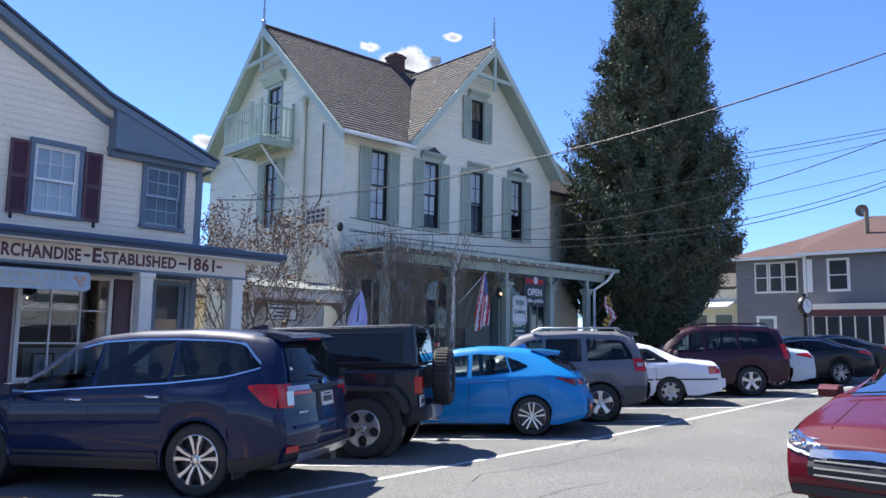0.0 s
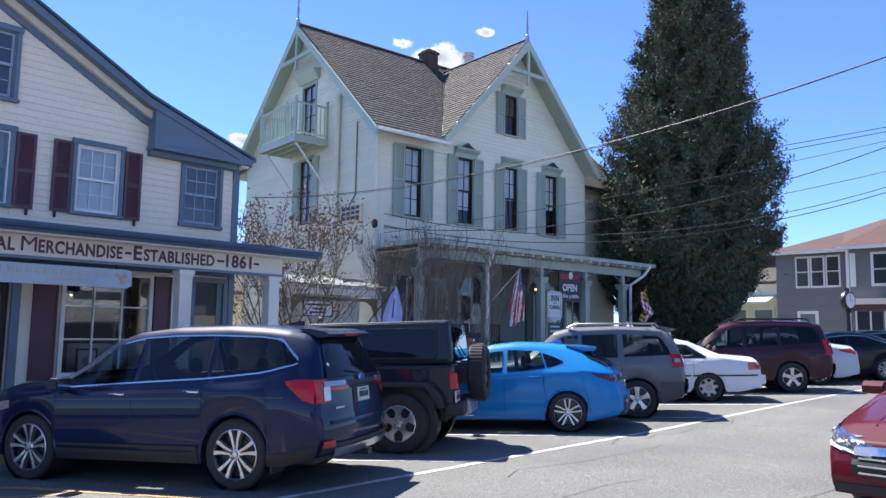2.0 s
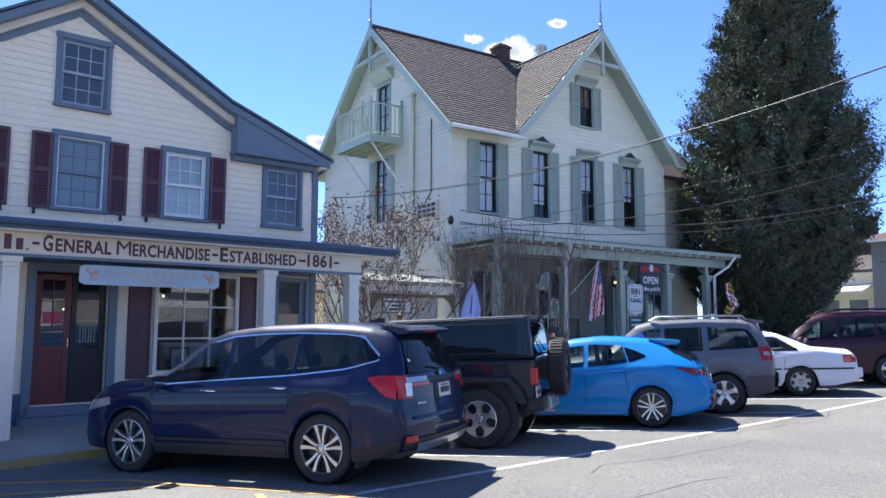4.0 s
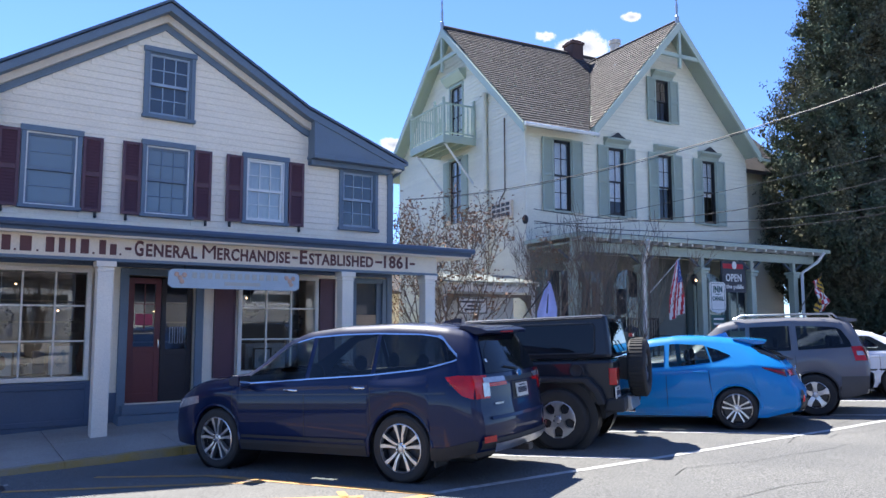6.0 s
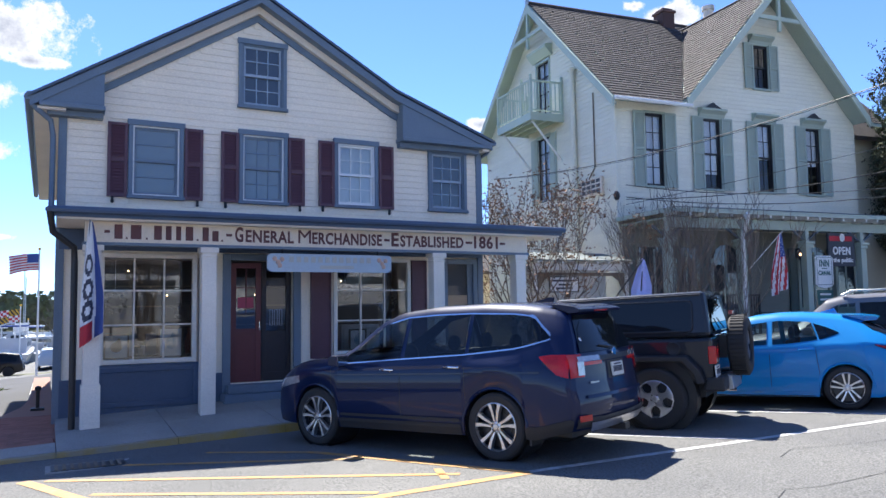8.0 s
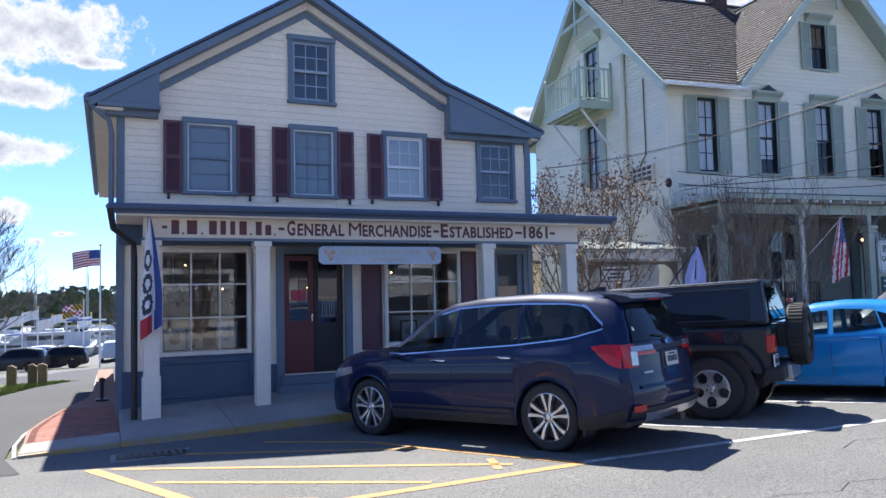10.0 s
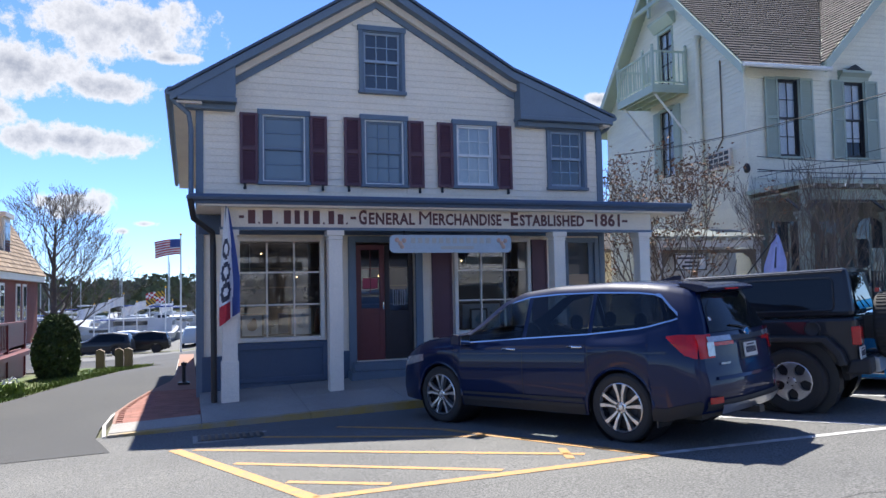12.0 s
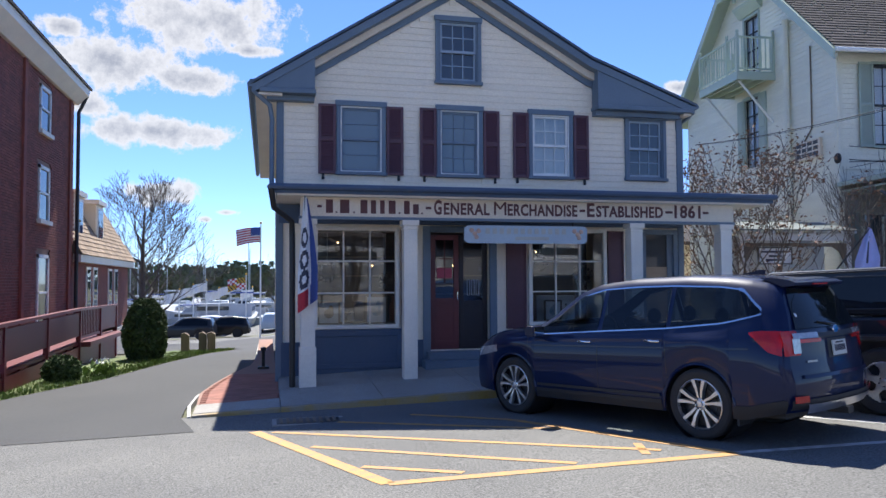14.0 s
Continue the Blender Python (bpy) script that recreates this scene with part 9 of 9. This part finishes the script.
def boat(at, L, turn, seed, label="white cabin cruiser moored at the marina"):
    rg = random.Random(seed)
    b = thing("motor_boat", at, label, "boat", turn=turn, group="marina boats")
    g = G()
    st = [(-0.5, 0.16, 0.10), (-0.2, 0.17, 0.12), (0.15, 0.15, 0.14), (0.38, 0.08, 0.17), (0.5, 0.005, 0.19)]
    for x, w, h in st:
        g.v += [(x * L, -w * L, h * L), (x * L * 0.95, -w * L * 0.7, 0), (x * L * 0.95, w * L * 0.7, 0), (x * L, w * L, h * L)]
    for i in range(len(st) - 1):
        a = 4 * i
        g.f += [(a, a + 1, a + 5, a + 4), (a + 1, a + 2, a + 6, a + 5), (a + 2, a + 3, a + 7, a + 6), (a + 3, a, a + 4, a + 7)]
    g.f.append((0, 3, 2, 1))
    part("hull", g, BOAT_WHITE, b)
    part("cabin", G().prism([(-0.3 * L, 0.11 * L), (0.28 * L, 0.14 * L), (0.12 * L, 0.24 * L), (-0.28 * L, 0.25 * L)], "y", -0.12 * L, 0.12 * L), BOAT_WHITE, b)
    part("cabin_window", G().box(-0.24 * L, -0.122 * L, 0.17 * L, 0.10 * L, 0.122 * L, 0.215 * L), GLASS, b)
    if seed % 2:
        part("bimini_top", G().box(-0.25 * L, -0.11 * L, 0.36 * L, 0.02 * L, 0.11 * L, 0.375 * L), BOAT_WHITE if seed % 3 else FLAG_BLUE, b)
        for s in (-0.1, 0.1):
            part("bimini_leg", G().tube([(-0.22 * L, s * L, 0.25 * L), (-0.2 * L, s * L, 0.36 * L)], 0.03, 4), GALV, b)
    if seed % 4 == 0:
        part("mast", G().tube([(0, 0, 0.1 * L), (0, 0, 1.1 * L)], 0.05, 5), GALV, b)


rng = random.Random(14)
for i in range(54):
    y = 80 + 4.5 * (i % 9) + rng.uniform(-1, 1)
    x = -0.195 * y + 4 + 4.2 * (i // 9) * (y / 85) + rng.uniform(-1.5, 1.5) - 1.5
    boat((x, y, -2.6), rng.uniform(5.5, 9.5), rng.choice((80, 100, 170, 10, -90)) + rng.uniform(-10, 10), i)


def parked_far(at, turn, mat, label, spec=None):
    c = spec or Car(2.75, 0.9, 0.9, 0.93, [(-0.9, 0.6), (-0.85, 1.05), (-0.65, 1.55), (0.3, 1.68), (1.3, 1.62), (2.2, 1.08), (3.3, 0.95), (3.65, 0.6)], [(-0.9, 1.0), (2.2, 1.0), (3.65, 0.8)], 0.65, 0.26, 0.35)
    car = thing("parked_car", at, label, "car", turn=turn, group="marina cars")
    part("body", c.body(), mat, car, smooth=48)
    part("side_window", c.side_patch(-0.5, 1.9, lambda x: c.belt(x) + 0.04, lin((-0.5, 1.35), (0.3, 1.53), (1.2, 1.5), (1.9, 1.1)), sides=(1,)), CAR_GLASS, car)
    part("side_window", c.side_patch(-0.5, 1.9, lambda x: c.belt(x) + 0.04, lin((-0.5, 1.35), (0.3, 1.53), (1.2, 1.5), (1.9, 1.1)), sides=(-1,)), CAR_GLASS, car)
    for x in (0, 2.75):
        for s in (1, -1):
            part("wheel", G().lathe([(0.0, s * 0.1), (0.2, s * 0.1), (0.34, s * 0.1), (0.35, s * 0.05), (0.35, -s * 0.12)], (x, s * 0.82, 0.35), 16, "y"), RUBBER, car)


for k, (x, y, turn, m, lab) in enumerate(((-4.6, 58.5, 172, CHARCOAL, "dark SUV parked by the marina"), (-2.2, 61.5, 176, BLACK_CAR, "black car parked by the marina"), (-4.0, 65.0, 174, WHITE_CAR, "white car parked by the marina"), (-9.5, 66, 100, GREY_CAR, "grey car parked by the marina"), (0.4, 66, 90, SILVER_CAR, "silver car parked by the marina"))):
    parked_far((x, y, ground_z(x, y) + 0.01), turn, m, lab)
car_park = sheet([-30, -20, -14, -8, -4, 0, 6], [44, 50, 56, 62, 70, 78], 0.012)
structure("car_park", car_park, ASPHALT, "pale asphalt car park at the marina", "road")


def flagpole(x, y, h, w, pick, label, top=True):
    ob = thing("flagpole", (x, y, ground_z(x, y)), label, "flagpole")
    part("pole", G().tube([(0, 0, 0), (0, 0, h)], [0.07, 0.04], 8), WHITE_PAINT, ob)
    part("ball", G().ball((0, 0, h + 0.06), 0.09, 8, 6), FLAG_GOLD, ob)
    f = new("flag")
    f.parent = ob
    f.matrix_local = Matrix.Translation((0, 0, h - 0.25)) @ Matrix.Rotation(radians(180 + 12), 4, "Z")
    flag_parts(f, w, w * 0.6, 0.10, 0.25, pick, 20, 26)


flagpole(-0.48, 55, 8.0, 1.75, stars_and_stripes, "white flagpole flying the American flag")
flagpole(-1.9, 72, 5.0, 1.7, gold_quarters, "white flagpole flying a gold and red quartered flag")
for i in range(7):
    flagpole(-7.5 + 1.0 * i, 70 + 2 * i, 3.8 + (i % 3) * 0.4, 1.3, lambda s, t: ("cloth", FLAG_WHITE), "slim pole with a small white burgee")
# woods across the water
rng = random.Random(17)
fw = G()
for i in range(420):
    x, y = rng.uniform(-110, 30), 200 + rng.uniform(0, 60)
    h = rng.uniform(4, 9) * (1.25 if i % 9 == 0 else 1)
    for k in range(38):
        p = Vector((x + rng.gauss(0, h * 0.25), y + rng.gauss(0, 2), -2.5 + h * (0.15 + 0.85 * rng.random() ** 0.8)))
        a, s = rng.uniform(0, 6.28), rng.uniform(0.5, 1.2)
        fw.add([p + Vector((s * math.cos(a), 0, s * math.sin(a))), p + Vector((s * math.cos(a + 2), 0.3, s * math.sin(a + 2))), p + Vector((s * math.cos(a + 4), -0.3, s * math.sin(a + 4)))], [(0, 1, 2)])
tagged(part("far_woods", fw, WOODS), "budding spring woods across the water", "woods", kind="stuff")
structure("far_shore", G().box(-400, 195, -3, 60, 320, -2.0), EARTH, "low far shore across the water", "ground")
for i, x in enumerate((-26, -16, -8, 2)):
    bare_tree((x, 96 + 5 * i, -2.5), 9, 30 + i, "bare tree by the marina", 5, 0.16)

# ---- east end of the street ----
gh = thing("grey_house", (42, 10, 0.8), "grey clapboard corner house with a faded red hip roof", "house", world_space=True)
part("wall", G().box(40.2, 11.4, 0.5, 48, 15.0, 6.1).box(39.4, 4.0, 0.5, 48, 11.4, 6.1), GREY_SIDING, gh)
g = G()
z = 0.9
while z < 6.0:
    g.prism([(40.17, z), (40.199, z), (40.199, z + 0.15), (40.19, z + 0.15)], "y", 11.42, 15.0)
    g.prism([(39.37, z), (39.399, z), (39.399, z + 0.15), (39.39, z + 0.15)], "y", 4.0, 11.4)
    z += 0.14
tagged(part("siding", g, GREY_SIDING, gh), kind="stuff")
part("roof", G().add([(38.9, 3.5, 6.1), (38.9, 11.7, 6.1), (39.7, 11.7, 6.1), (39.7, 15.5, 6.1), (48.5, 15.5, 6.1), (48.5, 3.5, 6.1), (43.5, 9.2, 8.3), (44.2, 7.5, 8.3), (43.5, 12.6, 7.4)],
                     [(0, 7, 6, 1), (1, 6, 2), (2, 6, 8, 3), (3, 8, 4), (4, 8, 6, 7, 5), (5, 7, 0), (0, 1, 2, 3, 4, 5)]), RED_ROOF, gh)
part("eave_trim", G().box(38.9, 3.5, 5.95, 39.0, 11.7, 6.1).box(39.7, 11.4, 5.95, 39.8, 15.5, 6.1), WHITE_PAINT, gh)
for i in range(3):
    y = 12.25 + 0.72 * i
    w = part("window", G().box(40.15, y - 0.34, 4.25, 40.2, y + 0.34, 5.85), WHITE_PAINT, gh)
    part("pane", G().box(40.13, y - 0.26, 4.35, 40.15, y + 0.26, 5.02).box(40.13, y - 0.26, 5.08, 40.15, y + 0.26, 5.75), GLASS, w)
w = part("window", G().box(39.34, 9.35, 4.2, 39.4, 10.35, 5.8), WHITE_PAINT, gh)
part("pane", G().box(39.32, 9.48, 4.32, 39.34, 10.22, 4.96).box(39.32, 9.48, 5.02, 39.34, 10.22, 5.68), GLASS, w)
w = part("window", G().box(40.15, 13.0, 1.0, 40.2, 14.0, 3.1), WHITE_PAINT, gh)
part("pane", G().box(40.13, 13.15, 1.1, 40.15, 13.85, 2.95), SHADE_GLASS, w)
part("shopfront", G().box(39.3, 6.0, 1.0, 39.4, 11.2, 3.4), BLUE_TRIM, gh)
part("shop_fascia", G().box(39.2, 6.0, 3.05, 39.3, 11.2, 3.34), MAROON, gh)
for i in range(9):
    part("shop_mullion", G().box(39.24, 6.12 + 0.61 * i, 1.45, 39.3, 6.19 + 0.61 * i, 3.04), CREAM_TRIM, gh)
part("corner_trim", G().box(39.33, 11.28, 0.5, 39.41, 11.42, 6.0), WHITE_PAINT, gh)
part("slim_window", G().box(39.33, 11.0, 4.2, 39.37, 11.25, 5.8), WHITE_PAINT, gh)
for i in range(4):
    part("shop_pane", G().box(39.27, 6.15 + 1.26 * i, 1.5, 39.3, 7.3 + 1.26 * i, 3.0), GLASS, gh)
part("shop_cornice", G().box(39.0, 5.6, 3.35, 39.4, 11.5, 3.62), CREAM_TRIM, gh)
part("chimney", G().box(45, 6.2, 7.0, 46.2, 7.0, 9.0), DARK_BRICK, gh)
part("chimney", G().box(45.5, 3.6, 6.6, 46.4, 4.4, 8.4), DARK_BRICK, gh)
part("dish", G().lathe([(0.0, 0.0), (0.2, -0.03), (0.32, -0.10)], (43.4, 9.6, 8.60), 16, "x"), WOOD, gh)
part("dish_arm", G().tube([(43.4, 9.6, 8.2), (43.4, 9.6, 8.72)], 0.03, 5), GALV, gh)
ws = thing("white_cottage", (42, 17.5, 0.7), "white shopfront cottage with a chimney behind the cedar", "house", world_space=True)
part("wall", G().box(41, 15.3, 0.5, 47, 21.0, 4.6), INN_WHITE, ws)
part("roof", G().prism([(40.6, 4.55), (44, 6.6), (47.4, 4.55), (47.4, 4.7), (44, 6.8), (40.6, 4.7)], "y", 15.2, 21.3), SHINGLE, ws)
part("chimney", G().box(42, 15.6, 5.0, 42.9, 16.4, 7.6), DARK_BRICK, ws)
for y in (16.0, 17.4, 18.8, 20.2):
    w = part("window", G().box(40.94, y - 0.55, 1.3, 41.0, y + 0.55, 3.3), WHITE_PAINT, ws)
    part("pane", G().box(40.92, y - 0.45, 1.4, 40.94, y + 0.45, 3.2), SHADE_GLASS, w)
part("porch_roof", G().prism([(39.6, 3.5), (41, 3.9), (41, 4.0), (39.6, 3.6)], "y", 15.3, 21.0), WHITE_PAINT, ws)
ck = thing("street_clock", (34.5, 10.0, ground_z(34.5, 10)), "black cast-iron post clock with a white face", "clock", turn=-106)
part("post", G().lathe([(0.22, 0), (0.22, 0.5), (0.10, 0.6), (0.08, 2.1), (0.14, 2.16), (0.06, 2.25)], (0, 0, 0), 12), BLACK, ck)
part("case", G().lathe([(0.0, -0.12), (0.36, -0.12), (0.40, -0.06), (0.40, 0.06), (0.36, 0.12), (0.0, 0.12)], (0, 0, 2.62), 24, "x"), BLACK, ck)
part("face", G().lathe([(0.0, 0.125), (0.31, 0.125)], (0, 0, 2.62), 24, "x").lathe([(0.31, -0.125), (0.0, -0.125)], (0, 0, 2.62), 24, "x"), SIGN_TEXT, ck)
for s in (1, -1):
    part("clock_hand", G().box(s * 0.128, -0.012, 2.62, s * 0.132, 0.012, 2.84), INK, ck)
    part("clock_hand", G().box(s * 0.128, -0.01, 2.61, s * 0.132, 0.16, 2.63), INK, ck)
part("crest", G().ball((0, 0, 3.08), (0.05, 0.16, 0.08), 8, 6), BLACK, ck)
pl = thing("utility_pole", (41.0, 8.9, 0.9), "weathered timber utility pole", "pole")
part("pole", G().tube([(0, 0, -0.3), (0, 0, 7.3)], [0.15, 0.11], 10), WOOD, pl)
pl = thing("utility_pole", (15.5, -6.5, 0.3), "timber utility pole on the near side of the street", "pole")
part("pole", G().tube([(0, 0, -0.3), (0, 0, 9.6)], [0.16, 0.12], 10), WOOD, pl)
part("crossarm", G().box(-0.9, -0.06, 8.8, 0.9, 0.06, 8.92), WOOD, pl)
# leafing tree behind
st = thing("spring_tree", (48, 20, 0.8), "tree in pale green spring leaf behind the houses", "tree")
rng = random.Random(9)
g, ends = G(), []
limb(g, Vector((0, 0, 0)), Vector((0, 0, 1)), 3.4, 0.2, 4, rng, ends, 0.45, 0.2)
part("trunk", g, BARK, st)
part("crown", leaf_cloud([(p + Vector((rng.gauss(0, 0.4), rng.gauss(0, 0.4), rng.gauss(0, 0.35))), 1) for p, d in ends if d < 3 for k in range(22)], 0.09, rng, 1.0), SPRING, st)


def cable(a, b, sag, r=0.012, label="thin dark cable strung over the street", mat=BLACK):
    a, b = Vector(a), Vector(b)
    pts = [a.lerp(b, t) - Vector((0, 0, 4 * sag * t * (1 - t))) for t in np.linspace(0, 1, 25)]
    ob = thing("overhead_cable", a, label, "cable", group="overhead cables", world_space=True)
    part("strand", G().tube(pts, r, 5), mat, ob)


W_GREY = material("weathered_cable", (0.06, 0.06, 0.06), 0.4, bump=0)
cable((14.03, -1.70, 7.39), (12.54, 20.46, 5.82), 1.029, 0.011, "thick twisted dark cable strung over the street")
cable((14.03, -1.70, 7.42), (12.54, 20.46, 5.80), 1.07, 0.006)
cable((40.00, 6.50, 11.92), (27.30, 13.20, 8.47), 0.05, 0.016)
cable((40.00, 6.80, 11.72), (27.30, 13.50, 8.24), 0.05, 0.016)
cable((22.50, 2.40, 7.30), (14.05, 16.00, 4.50), 0.231, 0.007, mat=W_GREY)
cable((22.00, 2.20, 7.68), (14.05, 16.00, 4.65), 1.14, 0.011)
cable((40.00, 6.60, 10.11), (27.30, 13.30, 6.51), 0.126, 0.013)
cable((22.60, 2.60, 6.56), (14.05, 16.00, 5.05), 1.312, 0.010, mat=W_GREY)
cable((22.40, 2.90, 6.28), (14.05, 16.00, 4.71), 1.194, 0.011)
cable((41.0, 8.9, 5.6), (40.15, 14.6, 4.98), 0.05, 0.02)

# low rear wing seen in the gap between the two houses
wing = thing("rear_wing_house", (18, 30, 0.2), "low tan clapboard house behind the inn with a white railing", "house", world_space=True)
TAN = material("tan_clapboard", (0.50, 0.44, 0.34), 0.7, second=(0.40, 0.35, 0.27), scale=1, stretch=(1, 1, 5), bump=0.1)
part("wall", G().box(10, 29, 0, 26, 35, 3.3), TAN, wing)
part("roof", G().prism([(28.4, 3.2), (32, 5.2), (35.6, 3.2), (35.6, 3.35), (32, 5.4), (28.4, 3.35)], "x", 9.6, 26.4), SHINGLE, wing)
for k in range(4):
    part("window", G().box(12 + 3.2 * k, 28.94, 1.2, 13 + 3.2 * k, 29.0, 2.6), SHADE_GLASS, wing)
    part("window_frame", G().frame_xz(11.92 + 3.2 * k, 1.12, 13.08 + 3.2 * k, 2.68, 0.08, 28.90, 28.96), WHITE_PAINT, wing)
part("handrail", G().box(10, 27.4, 1.05, 26, 27.48, 1.13), WHITE_PAINT, wing)
part("deck", G().box(10, 27.3, 0.0, 26, 29.0, 0.2), WOOD, wing)
for k in range(54):
    part("baluster", G().box(10.02 + 0.3 * k, 27.42, 0.2, 10.06 + 0.3 * k, 27.46, 1.05), WHITE_PAINT, wing)
# ---- across the street, behind the viewer: boat yard and trees that the shop windows mirror ----
for x, y, L, turn, k in ((4.9, -13.5, 9.5, 5, 41), (-2.5, -17, 9, -8, 47), (17.5, -15.5, 9.5, -6, 43), (-9, -18, 8, 20, 45)):
    boat((x, y, ground_z(x, y) + 0.9), L, turn, k, "white cabin cruiser laid up on stands in a yard")
    for dx in (-2, 2):
        ob = thing("boat_stand", (x + dx, y, ground_z(x + dx, y)), "steel stand under a laid-up boat", "stand", group="boat stands")
        part("upright", G().tube([(0, -0.6, 0), (0, 0, 0.95)], 0.05, 6), GALV, ob)
        part("brace", G().tube([(0, 0.6, 0), (0, 0, 0.95)], 0.05, 6), GALV, ob)
bare_tree((4.2, -11.5, ground_z(4.2, -11.5)), 9.5, 51, "bare tree in the boat yard", 5, 0.16)
bare_tree((14, -16.0, ground_z(14, -16)), 10.5, 52, "bare tree in the boat yard", 5, 0.16)
bare_tree((-10, -15.0, ground_z(-10, -15)), 10, 53, "bare tree in the boat yard", 5, 0.16)
# unseen building, added so that glass and car paint have something dark to mirror
bg_house = thing("yard_building", (2, -34, 0.3), "unseen long grey-sided building with a shallow roof, added for reflections", "building", world_space=True)
part("wall", G().box(-40, -42, -0.5, 50, -34, 5.5), GREY_SIDING, bg_house)
part("roof", G().prism([(-43, 5.4), (-38, 7.2), (-33, 5.4), (-33, 5.6), (-38, 7.4), (-43, 5.6)], "x", -41, 51), SHINGLE, bg_house)
for i in range(14):
    part("window", G().box(-36 + 6 * i, -34, 1.2, -34 + 6 * i, -33.9, 3.4), GLASS, bg_house)
# brick pavers at the shop corner
pv = bpy.data.meshes.new("paver")
pv.from_pydata([(x, y, z) for z in (-0.03, 0.0) for x, y in ((0, 0), (0.196, 0), (0.196, 0.094), (0, 0.094))], [], [(4, 5, 6, 7), (0, 1, 5, 4), (1, 2, 6, 5), (2, 3, 7, 6), (3, 0, 4, 7)])
pv.materials.append(PAVER)
count = 0
for j in range(38):
    y = 12.29 + 0.1 * j
    left = float(np.interp(y, [12.2, 13.6, 14.8, 16.2], [-1.08, -1.12, -0.98, -0.75]))
    i = 0
    x = left + 0.02 - (0.1 if j % 2 else 0)
    while x < 0.12 and count < 300:
        if x > left:
            piece("paver", pv, bed, Matrix.Translation((x, y, -0.146)))
            count += 1
        x += 0.2
